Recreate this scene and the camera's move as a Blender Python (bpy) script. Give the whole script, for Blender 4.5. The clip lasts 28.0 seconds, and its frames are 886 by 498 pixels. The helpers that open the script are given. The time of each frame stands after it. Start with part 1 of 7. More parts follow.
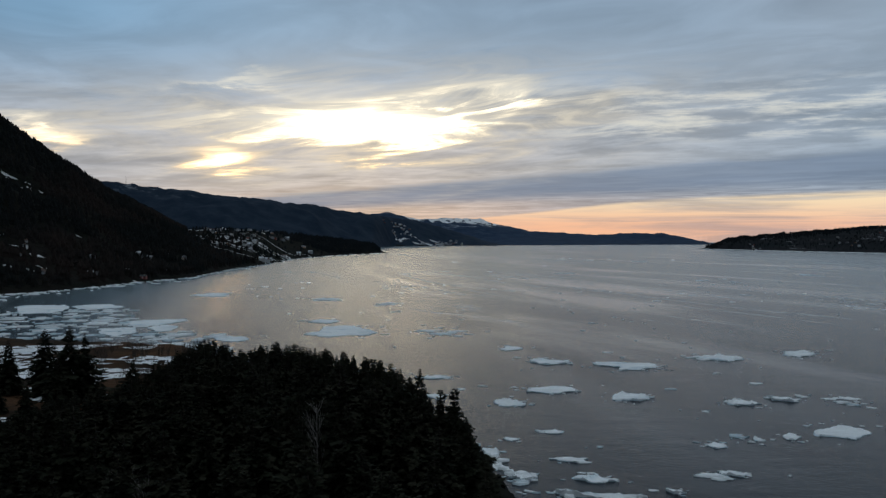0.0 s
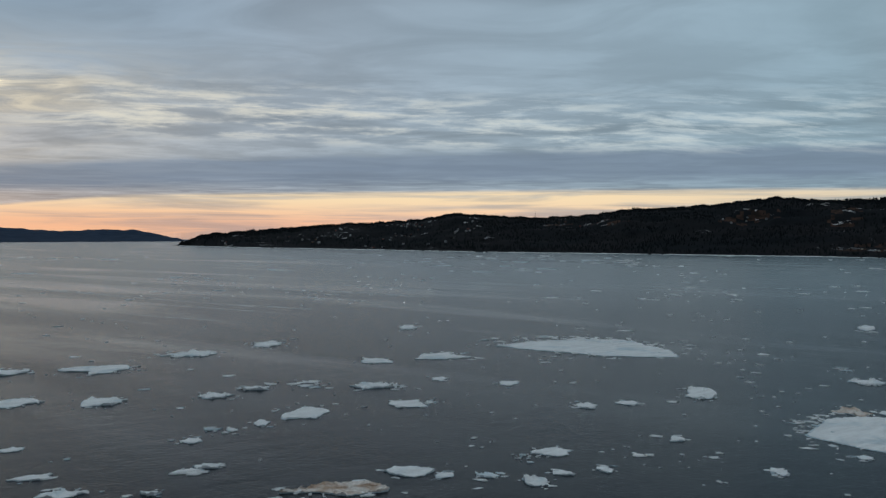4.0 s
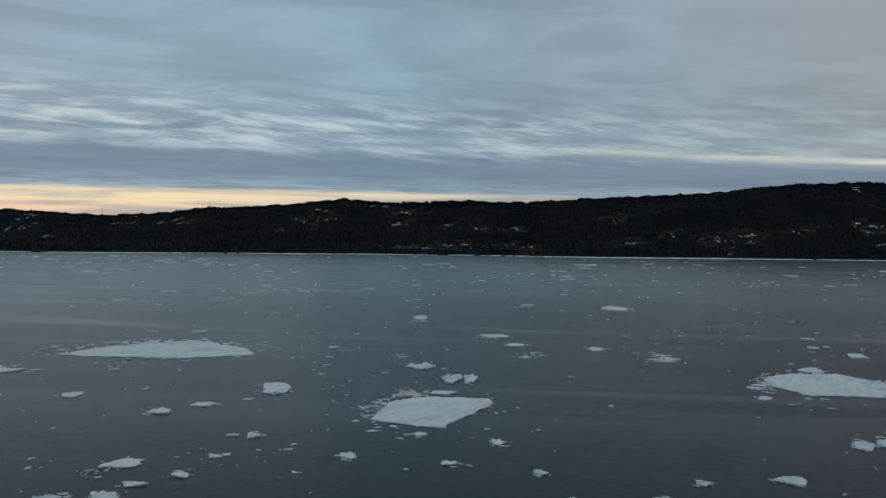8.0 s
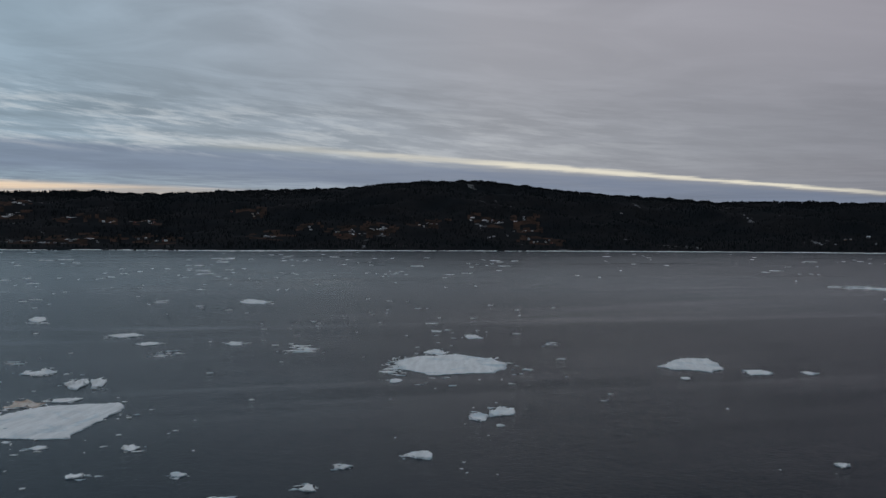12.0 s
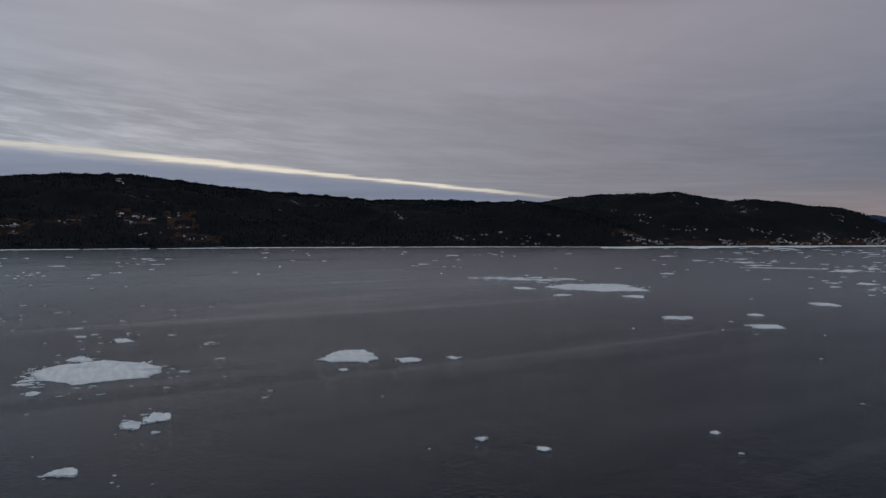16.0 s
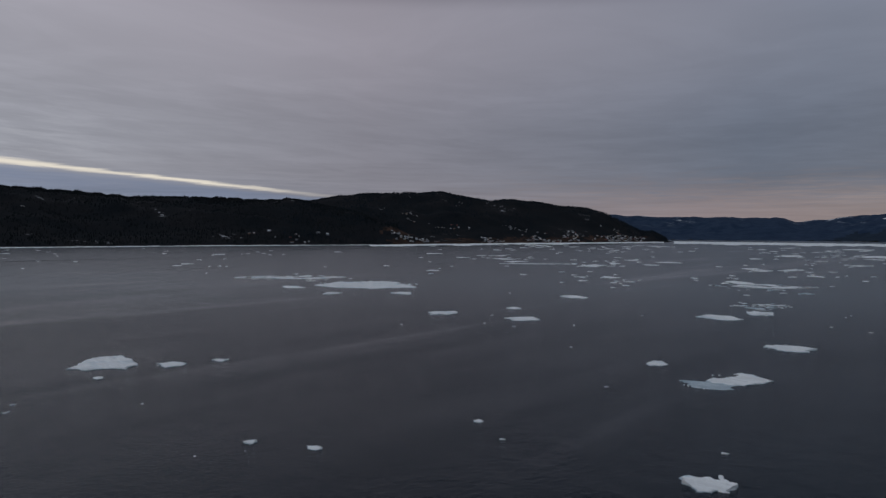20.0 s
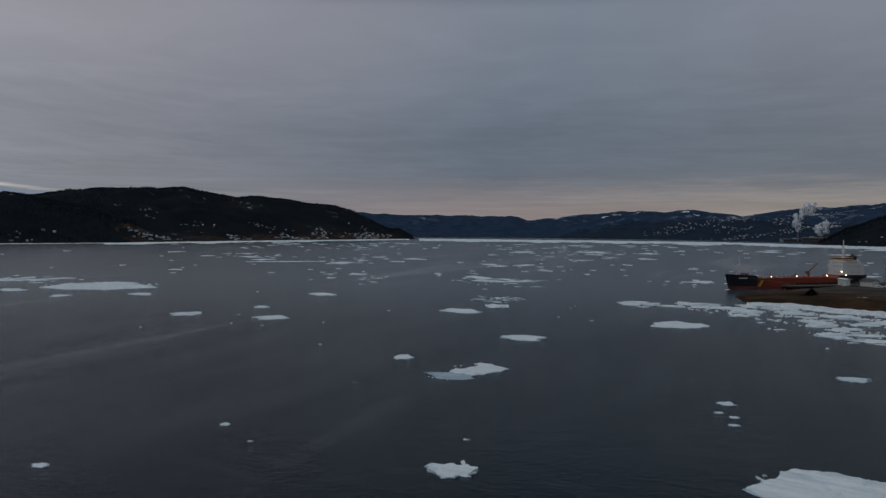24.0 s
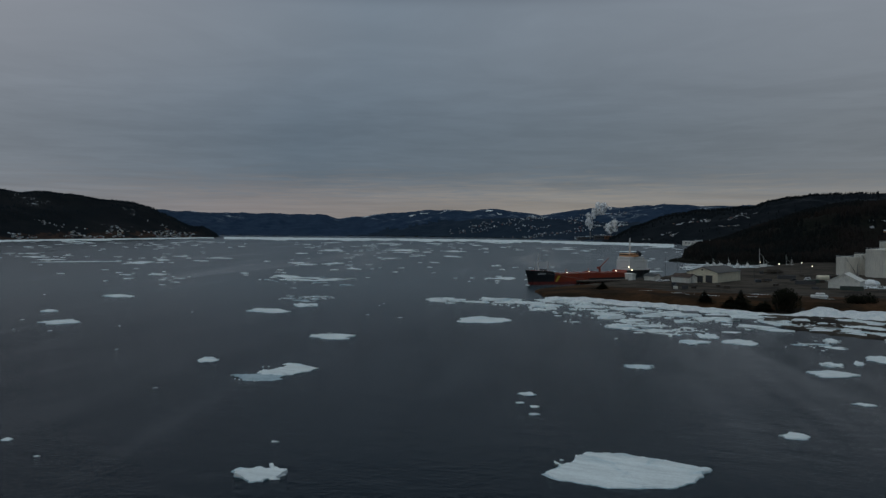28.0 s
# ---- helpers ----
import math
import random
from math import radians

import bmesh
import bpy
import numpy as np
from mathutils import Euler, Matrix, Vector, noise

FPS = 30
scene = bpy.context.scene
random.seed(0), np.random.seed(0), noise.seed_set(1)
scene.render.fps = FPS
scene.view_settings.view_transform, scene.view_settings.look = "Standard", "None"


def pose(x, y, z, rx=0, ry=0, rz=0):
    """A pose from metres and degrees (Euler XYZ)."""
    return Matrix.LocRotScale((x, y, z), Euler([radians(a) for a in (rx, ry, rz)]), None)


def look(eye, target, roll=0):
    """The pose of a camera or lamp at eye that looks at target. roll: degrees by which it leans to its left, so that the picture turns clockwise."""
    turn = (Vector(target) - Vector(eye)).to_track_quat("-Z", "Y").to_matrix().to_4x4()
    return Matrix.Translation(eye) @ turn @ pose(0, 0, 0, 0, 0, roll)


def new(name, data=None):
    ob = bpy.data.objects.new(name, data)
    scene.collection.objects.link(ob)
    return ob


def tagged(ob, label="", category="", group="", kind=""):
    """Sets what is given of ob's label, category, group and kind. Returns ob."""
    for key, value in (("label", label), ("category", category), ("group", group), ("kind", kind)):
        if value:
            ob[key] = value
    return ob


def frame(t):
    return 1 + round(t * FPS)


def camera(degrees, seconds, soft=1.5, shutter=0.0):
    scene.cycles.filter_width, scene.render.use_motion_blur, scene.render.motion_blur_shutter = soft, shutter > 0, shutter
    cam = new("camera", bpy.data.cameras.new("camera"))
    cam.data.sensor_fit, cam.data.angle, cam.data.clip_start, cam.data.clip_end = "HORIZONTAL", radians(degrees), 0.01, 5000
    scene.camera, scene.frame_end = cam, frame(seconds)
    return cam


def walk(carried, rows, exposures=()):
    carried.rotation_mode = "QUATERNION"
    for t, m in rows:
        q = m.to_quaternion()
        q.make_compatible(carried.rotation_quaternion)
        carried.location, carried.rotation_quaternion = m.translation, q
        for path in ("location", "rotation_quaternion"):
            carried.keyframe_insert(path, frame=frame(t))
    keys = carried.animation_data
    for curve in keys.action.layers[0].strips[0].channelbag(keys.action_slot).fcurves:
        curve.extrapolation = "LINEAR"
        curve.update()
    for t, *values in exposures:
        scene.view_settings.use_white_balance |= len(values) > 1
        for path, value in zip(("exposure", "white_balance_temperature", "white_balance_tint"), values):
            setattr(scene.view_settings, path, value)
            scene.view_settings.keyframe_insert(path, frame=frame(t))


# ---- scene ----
import functools

# The camera hovers over a wooded point and turns in place.
cam = camera(55.2, 28.0, soft=1.35)
EYE, TILT, LEAN = 38.0, -0.9, 0.0
TURNS = [
    (0.0, -0.00, -0.02, -0.04), (0.5, -5.36, 0.02, 0.04), (1.0, -10.92, -0.00, 0.10), (1.5, -14.99, -0.06, 0.14),
    (2.0, -19.52, -0.12, 0.16), (2.5, -24.71, -0.18, 0.18), (3.0, -27.98, -0.22, 0.19), (3.5, -31.24, -0.26, 0.19),
    (4.0, -34.50, -0.28, 0.20), (4.5, -37.77, -0.30, 0.21), (5.0, -41.51, -0.31, 0.22), (5.5, -45.09, -0.32, 0.23),
    (6.0, -48.58, -0.33, 0.24), (6.5, -52.25, -0.35, 0.25), (7.0, -55.78, -0.38, 0.27), (7.5, -59.37, -0.43, 0.29),
    (8.0, -62.61, -0.48, 0.30), (8.5, -66.03, -0.54, 0.32), (9.0, -69.39, -0.61, 0.34), (9.5, -72.25, -0.69, 0.36),
    (10.0, -74.94, -0.77, 0.37), (10.5, -77.82, -0.86, 0.39), (11.0, -80.72, -0.94, 0.41), (11.5, -83.66, -1.03, 0.42),
    (12.0, -86.68, -1.11, 0.44), (12.5, -89.77, -1.19, 0.46), (13.0, -92.95, -1.26, 0.47), (13.5, -96.07, -1.32, 0.49),
    (14.0, -98.78, -1.38, 0.50), (14.5, -101.48, -1.43, 0.51), (15.0, -104.19, -1.47, 0.52), (15.5, -106.89, -1.51, 0.53),
    (16.0, -109.45, -1.55, 0.54), (16.5, -112.01, -1.58, 0.54), (17.0, -114.47, -1.61, 0.54), (17.5, -116.88, -1.64, 0.54),
    (18.0, -119.22, -1.67, 0.53), (18.5, -121.32, -1.70, 0.52), (19.0, -122.41, -1.74, 0.50), (19.5, -122.91, -1.77, 0.48),
    (20.0, -124.95, -1.81, 0.45), (20.5, -127.41, -1.85, 0.42), (21.0, -129.93, -1.89, 0.39), (21.5, -132.33, -1.93, 0.35),
    (22.0, -134.73, -1.97, 0.31), (22.5, -137.10, -2.00, 0.27), (23.0, -138.68, -2.03, 0.24), (23.5, -140.25, -2.06, 0.21),
    (24.0, -141.83, -2.08, 0.18), (24.5, -143.40, -2.10, 0.16), (25.0, -144.52, -2.11, 0.14), (25.5, -145.23, -2.12, 0.13),
    (26.0, -146.69, -2.13, 0.13), (26.5, -149.10, -2.14, 0.11), (27.0, -151.06, -2.15, 0.09), (27.5, -152.65, -2.18, 0.04),
    (28.0, -154.69, -2.22, -0.05),
]
EXPOSURES = [(0.0, 0.0, 6100, 9), (2.0, 0.0, 6080, 9), (5.0, 0.0, 6450, 8), (6.5, 0.0, 6400, 8), (8.0, 0.0, 6180, 7), (9.5, 0.02, 6300, 8), (11.0, 0.03, 6500, 13), (13.0, 0.03, 6600, 18), (16.0, 0.05, 6640, 20), (19.0, 0.04, 6550, 20), (22.4, 0.03, 6500, 20), (24.6, -0.03, 6350, 10), (26.0, -0.05, 6180, 7), (28.0, -0.04, 6270, 6)]
walk(cam, [(t, pose(0, 0, EYE, TILT, LEAN, 0) @ pose(0, 0, 0, 90 + pitch, roll, yaw)) for t, yaw, pitch, roll in TURNS], EXPOSURES)


# ---- small helpers ----
def srgb(r, g, b):
    return tuple((v / 255 / 12.92 if v < 10.3 else ((v / 255 + 0.055) / 1.055) ** 2.4) for v in (r, g, b)) + (1.0,)


def nd(tree, kind, ins=None, **props):
    """A shader node; ins maps a socket's name or number to a value or to another node's output."""
    node = tree.nodes.new("ShaderNode" + kind)
    for key, value in props.items():
        setattr(node, key, value)
    for key, value in (ins or {}).items():
        if isinstance(value, bpy.types.NodeSocket):
            tree.links.new(value, node.inputs[key])
        else:
            node.inputs[key].default_value = value
    return node


def mth(tree, op, a, b=0.0, c=0.0):
    return nd(tree, "Math", {0: a, 1: b, 2: c}, operation=op).outputs[0]


def ramp(tree, fac, stops, interpolation="LINEAR"):
    node = nd(tree, "ValToRGB", {0: fac})
    cr = node.color_ramp
    cr.interpolation = interpolation
    while len(cr.elements) < len(stops):
        cr.elements.new(0.5)
    for e, (p, c) in zip(cr.elements, stops):
        e.position, e.color = p, c if len(c) == 4 else (*c, 1)
    return node.outputs[0]


def mix(tree, fac, a, b, blend="MIX"):
    node = nd(tree, "Mix", data_type="RGBA", blend_type=blend)
    for i, v in ((0, fac), (6, a), (7, b)):
        if isinstance(v, bpy.types.NodeSocket):
            tree.links.new(v, node.inputs[i])
        else:
            node.inputs[i].default_value = v
    return node.outputs[2]


def rng(tree, v, a, b, c=0.0, d=1.0, smooth=True):
    return nd(tree, "MapRange", {0: v, 1: a, 2: b, 3: c, 4: d}, interpolation_type="SMOOTHSTEP" if smooth else "LINEAR").outputs[0]


def smooth_step(x):
    x = np.clip(x, 0, 1)
    return x * x * (3 - 2 * x)


# ---- sky: a broken dusk overcast, the low sun behind a gap ----
SUN_BEARING, SUN_HEIGHT = -6.0, 7.0
sky_world = bpy.data.worlds.new("dusk_sky")
scene.world = sky_world
sky_world.use_nodes = True
wt = sky_world.node_tree
wt.nodes.clear()
way = nd(wt, "TexCoord").outputs["Generated"]
sep = nd(wt, "SeparateXYZ", {0: way})
sx, sy, sz = sep.outputs
zpos = mth(wt, "MAXIMUM", sz, 0.0)
el = mth(wt, "MULTIPLY", mth(wt, "ARCSINE", sz), 57.2958)
bearing = mth(wt, "SUBTRACT", mth(wt, "WRAP", mth(wt, "ADD", mth(wt, "MULTIPLY", mth(wt, "ARCTAN2", sx, sy), 57.2958), 60.0), 360.0, 0.0), 60.0)
u = mth(wt, "DIVIDE", mth(wt, "ADD", bearing, 60.0), 360.0)
# the cloud deck as a plane seen in perspective, combed along one wind direction
flat = mth(wt, "DIVIDE", 1.0, mth(wt, "ADD", zpos, 0.004))
px, py = mth(wt, "MULTIPLY", sx, flat), mth(wt, "MULTIPLY", sy, flat)
across = mth(wt, "ADD", mth(wt, "MULTIPLY", px, 0.765), mth(wt, "MULTIPLY", py, 0.644))
along = mth(wt, "ADD", mth(wt, "MULTIPLY", px, 0.644), mth(wt, "MULTIPLY", py, -0.765))
deck = nd(wt, "CombineXYZ", {0: mth(wt, "MULTIPLY", along, 0.8), 1: across, 2: 0.0}).outputs[0]
big = nd(wt, "TexNoise", {"Vector": deck, "Scale": 0.30, "Detail": 6.0, "Roughness": 0.55, "Distortion": 0.6}).outputs[0]
fine = nd(wt, "TexNoise", {"Vector": deck, "Scale": 1.1, "Detail": 5.0, "Roughness": 0.55, "Distortion": 0.9}).outputs[0]
# towards the sun the cloud rolls climb to the right, further round they sink again
rise = mth(wt, "SUBTRACT", mth(wt, "MULTIPLY", mth(wt, "MINIMUM", mth(wt, "MAXIMUM", bearing, -34.0), 12.0), 0.10), mth(wt, "MULTIPLY", mth(wt, "MINIMUM", mth(wt, "MAXIMUM", mth(wt, "SUBTRACT", bearing, 48.0), 0.0), 80.0), 0.10))
curd = nd(wt, "TexNoise", {"Vector": nd(wt, "CombineXYZ", {0: mth(wt, "MULTIPLY", bearing, 0.17), 1: mth(wt, "MULTIPLY", mth(wt, "SUBTRACT", el, rise), 1.40), 2: 5.0}).outputs[0], "Scale": 1.0, "Detail": 8.0, "Roughness": 0.64, "Distortion": 0.15}).outputs[0]
wisp = nd(wt, "TexNoise", {"Vector": nd(wt, "CombineXYZ", {0: mth(wt, "MULTIPLY", bearing, 0.10), 1: mth(wt, "MULTIPLY", mth(wt, "SUBTRACT", el, rise), 0.62), 2: 3.0}).outputs[0],
                          "Scale": 1.0, "Detail": 7.0, "Roughness": 0.6, "Distortion": 1.2}).outputs[0]
grey = nd(wt, "TexSky", sky_type="NISHITA", sun_disc=False, sun_elevation=radians(SUN_HEIGHT), sun_rotation=radians(SUN_BEARING)).outputs[0]


def bearings(*stops):
    return ramp(wt, u, [((b + 60) / 360, srgb(*c)) for b, c in stops])


high = bearings((-60, (112, 138, 162)), (-25, (112, 146, 172)), (0, (131, 156, 178)), (25, (147, 161, 175)), (60, (139, 161, 174)), (90, (157, 161, 167)),
                (120, (145, 145, 152)), (150, (115, 124, 136)), (185, (132, 135, 143)), (240, (100, 110, 120)))
middle = bearings((-60, (132, 138, 148)), (-25, (156, 158, 164)), (0, (160, 162, 168)), (25, (150, 161, 173)), (60, (139, 161, 174)), (90, (150, 157, 163)),
                  (120, (124, 127, 135)), (145, (92, 103, 117)), (165, (98, 106, 117)), (185, (112, 115, 122)), (240, (88, 96, 104)))
low = bearings((-60, (190, 160, 140)), (-25, (190, 172, 160)), (5, (150, 142, 146)), (25, (128, 136, 152)), (60, (122, 138, 156)), (90, (122, 138, 152)),
               (120, (120, 125, 133)), (142, (132, 124, 124)), (165, (146, 138, 131)), (185, (136, 131, 128)), (240, (105, 100, 100)))
sky = mix(wt, rng(wt, el, 5.0, 14.0), middle, high)
sky = mix(wt, mth(wt, "MULTIPLY", rng(wt, mth(wt, "ADD", el, mth(wt, "MULTIPLY", mth(wt, "SUBTRACT", fine, 0.5), 3.0)), 0.8, 4.2, 1.0, 0.0), 0.92), sky, low)
lee = mth(wt, "MULTIPLY", rng(wt, u, 0.40, 0.50), rng(wt, u, 0.72, 0.86, 1.0, 0.0))
sky = mix(wt, mth(wt, "MULTIPLY", rng(wt, mth(wt, "ADD", el, mth(wt, "MULTIPLY", lee, 0.45)), 14.7, 17.6), mth(wt, "ADD", 0.62, mth(wt, "MULTIPLY", lee, 0.30))), sky, mix(wt, lee, mix(wt, rng(wt, bearing, 25.0, 60.0), srgb(50, 55, 63), srgb(29, 52, 71)), srgb(22, 28, 37)))
sky = mix(wt, 0.004, sky, grey)
sky = mix(wt, rng(wt, el, 44.0, 66.0), sky, srgb(214, 225, 231))
# streaks of thinner cloud
streak = mth(wt, "ADD", mth(wt, "MULTIPLY", rng(wt, fine, 0.36, 0.70), 0.5), mth(wt, "MULTIPLY", rng(wt, big, 0.35, 0.65), 0.5))
busy = nd(wt, "MapRange", {0: u, 1: 0.33, 2: 0.46, 3: 1.0, 4: 0.28}).outputs[0]
gain = mth(wt, "ADD", 1.0, mth(wt, "MULTIPLY", mth(wt, "SUBTRACT", streak, 0.45), mth(wt, "MULTIPLY", busy, 0.42)))
ribs = mth(wt, "MULTIPLY", mth(wt, "SUBTRACT", rng(wt, curd, 0.40, 0.60), 0.5), mth(wt, "MULTIPLY", busy, mth(wt, "MULTIPLY", mth(wt, "MULTIPLY", rng(wt, el, 2.0, 4.5), rng(wt, el, 8.0, 11.5, 1.0, 0.0)), 0.18)))
gain = mth(wt, "ADD", gain, ribs)
sky = mix(wt, 1.0, sky, nd(wt, "CombineColor", {0: gain, 1: gain, 2: gain}).outputs[0], "MULTIPLY")
wob = mth(wt, "ADD", across, mth(wt, "MULTIPLY", mth(wt, "SUBTRACT", fine, 0.5), 1.6))
# the darker bank beyond the edge of the deck, and the clear orange strip under it
bank = mth(wt, "MULTIPLY", rng(wt, wob, 9.2, 10.4), rng(wt, wob, 13.0, 17.5, 1.0, 0.0))
sky = mix(wt, mth(wt, "MULTIPLY", bank, mth(wt, "ADD", 0.45, mth(wt, "MULTIPLY", curd, 0.5))), sky, srgb(112, 127, 147))
strip = mth(wt, "MULTIPLY", rng(wt, mth(wt, "SUBTRACT", wob, rng(wt, bearing, -8.0, 15.0, 16.0, 0.0)), 17.0, 19.5), mth(wt, "MULTIPLY", rng(wt, bearing, -25.0, 5.0), rng(wt, bearing, 40.0, 95.0, 1.0, 0.0)))
veil = nd(wt, "TexNoise", {"Vector": nd(wt, "CombineXYZ", {0: mth(wt, "MULTIPLY", bearing, 0.08), 1: mth(wt, "MULTIPLY", el, 1.5), 2: 9.0}).outputs[0], "Scale": 1.0, "Detail": 5.0, "Roughness": 0.55, "Distortion": 0.5}).outputs[0]
streaky = mth(wt, "ADD", 1.0, mth(wt, "MULTIPLY", mth(wt, "MULTIPLY", mth(wt, "SUBTRACT", veil, 0.5), 0.55), rng(wt, el, 2.0, 5.5, 1.0, 0.0)))
sky = mix(wt, 1.0, sky, nd(wt, "CombineColor", {0: streaky, 1: streaky, 2: streaky}).outputs[0], "MULTIPLY")
strip = mth(wt, "MULTIPLY", strip, rng(wt, veil, 0.34, 0.60, 0.42, 1.0))
sunset = mix(wt, rng(wt, el, 0.4, 2.6), bearings((-30, (246, 196, 160)), (15, (250, 188, 146)), (40, (240, 192, 164)), (70, (214, 198, 180)), (120, (190, 190, 180))), srgb(250, 222, 180))
sky = mix(wt, strip, sky, sunset)
# the slit of evening light along the deck's edge
slit = mth(wt, "MULTIPLY", rng(wt, mth(wt, "ABSOLUTE", mth(wt, "SUBTRACT", mth(wt, "ADD", across, mth(wt, "MULTIPLY", mth(wt, "SUBTRACT", fine, 0.5), 0.9)), 9.05)), 0.05, mth(wt, "ADD", 0.25, mth(wt, "MULTIPLY", curd, 0.65)), 1.0, 0.0),
           mth(wt, "MULTIPLY", rng(wt, bearing, 66.0, 92.0), rng(wt, bearing, 108.0, 121.0, 1.0, 0.0)))
sky = mix(wt, mth(wt, "MULTIPLY", slit, rng(wt, veil, 0.30, 0.56, 0.5, 0.9)), sky, srgb(226, 224, 204))


# the gap before the sun, torn by cloud
warp_b = mth(wt, "ADD", bearing, mth(wt, "MULTIPLY", mth(wt, "SUBTRACT", big, 0.5), 14.0))
warp_e = mth(wt, "ADD", el, mth(wt, "ADD", mth(wt, "MULTIPLY", mth(wt, "SUBTRACT", wisp, 0.5), 4.5), mth(wt, "MULTIPLY", mth(wt, "SUBTRACT", fine, 0.5), 3.5)))
def gap(b, e, wide, tall, climb=0.07, ragged=1.0):
    wb_ = mth(wt, "ADD", bearing, mth(wt, "MULTIPLY", mth(wt, "SUBTRACT", warp_b, bearing), ragged))
    we_ = mth(wt, "ADD", el, mth(wt, "MULTIPLY", mth(wt, "SUBTRACT", warp_e, el), ragged))
    db = mth(wt, "DIVIDE", mth(wt, "SUBTRACT", wb_, b), wide)
    de = mth(wt, "DIVIDE", mth(wt, "SUBTRACT", mth(wt, "SUBTRACT", we_, mth(wt, "MULTIPLY", mth(wt, "SUBTRACT", wb_, b), climb)), e), tall)
    q = mth(wt, "ADD", mth(wt, "MULTIPLY", db, db), mth(wt, "MULTIPLY", de, de))
    return mth(wt, "POWER", 2.718, mth(wt, "MULTIPLY", q, -1.0))


glow = mth(wt, "ADD", gap(-5.0, 7.1, 5.4, 1.30, 0.03), mth(wt, "MULTIPLY", gap(-14.5, 4.8, 2.3, 0.75, 0.05, 0.4), 1.1))
glow = mth(wt, "ADD", glow, mth(wt, "MULTIPLY", gap(-24.8, 6.4, 3.8, 0.8, 0.0), 0.42))
glow = mth(wt, "ADD", glow, mth(wt, "MULTIPLY", gap(2.6, 9.6, 6.0, 0.7, 0.05), 0.32))
glow = mth(wt, "ADD", glow, mth(wt, "MULTIPLY", gap(-13.2, 9.9, 3.4, 0.5, 0.08), 0.34))
torn = mth(wt, "ADD", mth(wt, "MULTIPLY", glow, rng(wt, wisp, 0.30, 0.62, 0.5, 1.2)), mth(wt, "MULTIPLY", mth(wt, "MULTIPLY", gap(-6.0, 7.6, 13.0, 2.4, 0.10), rng(wt, wisp, 0.48, 0.64)), 0.5))
ledge = mth(wt, "ADD", el, mth(wt, "MULTIPLY", bearing, 0.025))
shreds = mth(wt, "MULTIPLY", mth(wt, "MULTIPLY", rng(wt, ledge, 6.2, 7.3), rng(wt, ledge, 8.6, 11.0, 1.0, 0.0)), mth(wt, "MULTIPLY", rng(wt, curd, 0.45, 0.68), mth(wt, "MULTIPLY", rng(wt, bearing, 2.0, 12.0), rng(wt, bearing, 70.0, 112.0, 1.0, 0.0))))
sky = mix(wt, mth(wt, "MULTIPLY", shreds, rng(wt, bearing, 45.0, 85.0, 0.8, 0.45)), sky, mix(wt, rng(wt, bearing, 15.0, 50.0), srgb(228, 222, 206), srgb(205, 213, 212)))
sky = mix(wt, mth(wt, "MULTIPLY", rng(wt, torn, 0.0, 0.5), 0.92), sky, mix(wt, rng(wt, el, 4.8, 8.0), (1.0, 0.74, 0.44, 1), (1.0, 0.90, 0.70, 1)))
sky = mix(wt, rng(wt, torn, 0.24, 1.15), sky, mix(wt, rng(wt, el, 4.6, 7.0), (5.2, 3.1, 1.4, 1), (5.6, 4.6, 3.1, 1)))
halo = mth(wt, "MULTIPLY", gap(-6.0, 7.4, 17.0, 3.0), rng(wt, wisp, 0.28, 0.66))
sky = mix(wt, mth(wt, "MULTIPLY", halo, 0.62), sky, (0.95, 0.78, 0.52, 1))
nd(wt, "OutputWorld", {0: nd(wt, "Background", {0: sky, 1: 1.0}).outputs[0]})

sun_data = bpy.data.lights.new("sun", "SUN")
sun_data.energy, sun_data.angle, sun_data.color = 0.12, radians(120), (1.0, 0.86, 0.68)
sun = new("sun", sun_data)
sb, se = radians(SUN_BEARING), radians(SUN_HEIGHT)
sun.matrix_world = look(Vector((math.sin(sb) * math.cos(se), math.cos(sb) * math.cos(se), math.sin(se))) * 900, (0, 0, 0))


# ---- materials ----
def surface(name, build, rough=0.8, metal=0.0, bump=None, gloss=0.5):
    """A material: build(tree, position) returns the colour; bump is (noise scale, strength, distance)."""
    m = bpy.data.materials.new(name)
    m.use_nodes = True
    t = m.node_tree
    t.nodes.clear()
    pos = nd(t, "NewGeometry").outputs["Position"]
    col = build(t, pos)
    bsdf = nd(t, "BsdfPrincipled", {"Base Color": col, "Roughness": rough, "Metallic": metal, "Specular IOR Level": gloss})
    if bump:
        n = nd(t, "TexNoise", {"Vector": pos, "Scale": bump[0], "Detail": 5.0}).outputs[0]
        t.links.new(nd(t, "Bump", {"Height": n, "Strength": bump[1], "Distance": bump[2]}).outputs[0], bsdf.inputs["Normal"])
    nd(t, "OutputMaterial", {0: bsdf.outputs[0]})
    return m


def two(a, b, scale, lo=0.4, hi=0.6, detail=5.0, stretch=(1, 1, 1)):
    """Two colours mixed by noise at one scale, with a finer grain over them."""
    def build(t, pos):
        v = nd(t, "VectorMath", {0: pos, 1: stretch}, operation="MULTIPLY").outputs[0]
        n = nd(t, "TexNoise", {"Vector": v, "Scale": scale, "Detail": detail, "Roughness": 0.6}).outputs[0]
        g = nd(t, "TexNoise", {"Vector": v, "Scale": scale * 11, "Detail": 3.0}).outputs[0]
        c = mix(t, rng(t, n, lo, hi), (*a, 1), (*b, 1))
        k = rng(t, g, 0.3, 0.7, 0.82, 1.15)
        return mix(t, 1.0, c, nd(t, "CombineColor", {0: k, 1: k, 2: k}).outputs[0], "MULTIPLY")
    return build


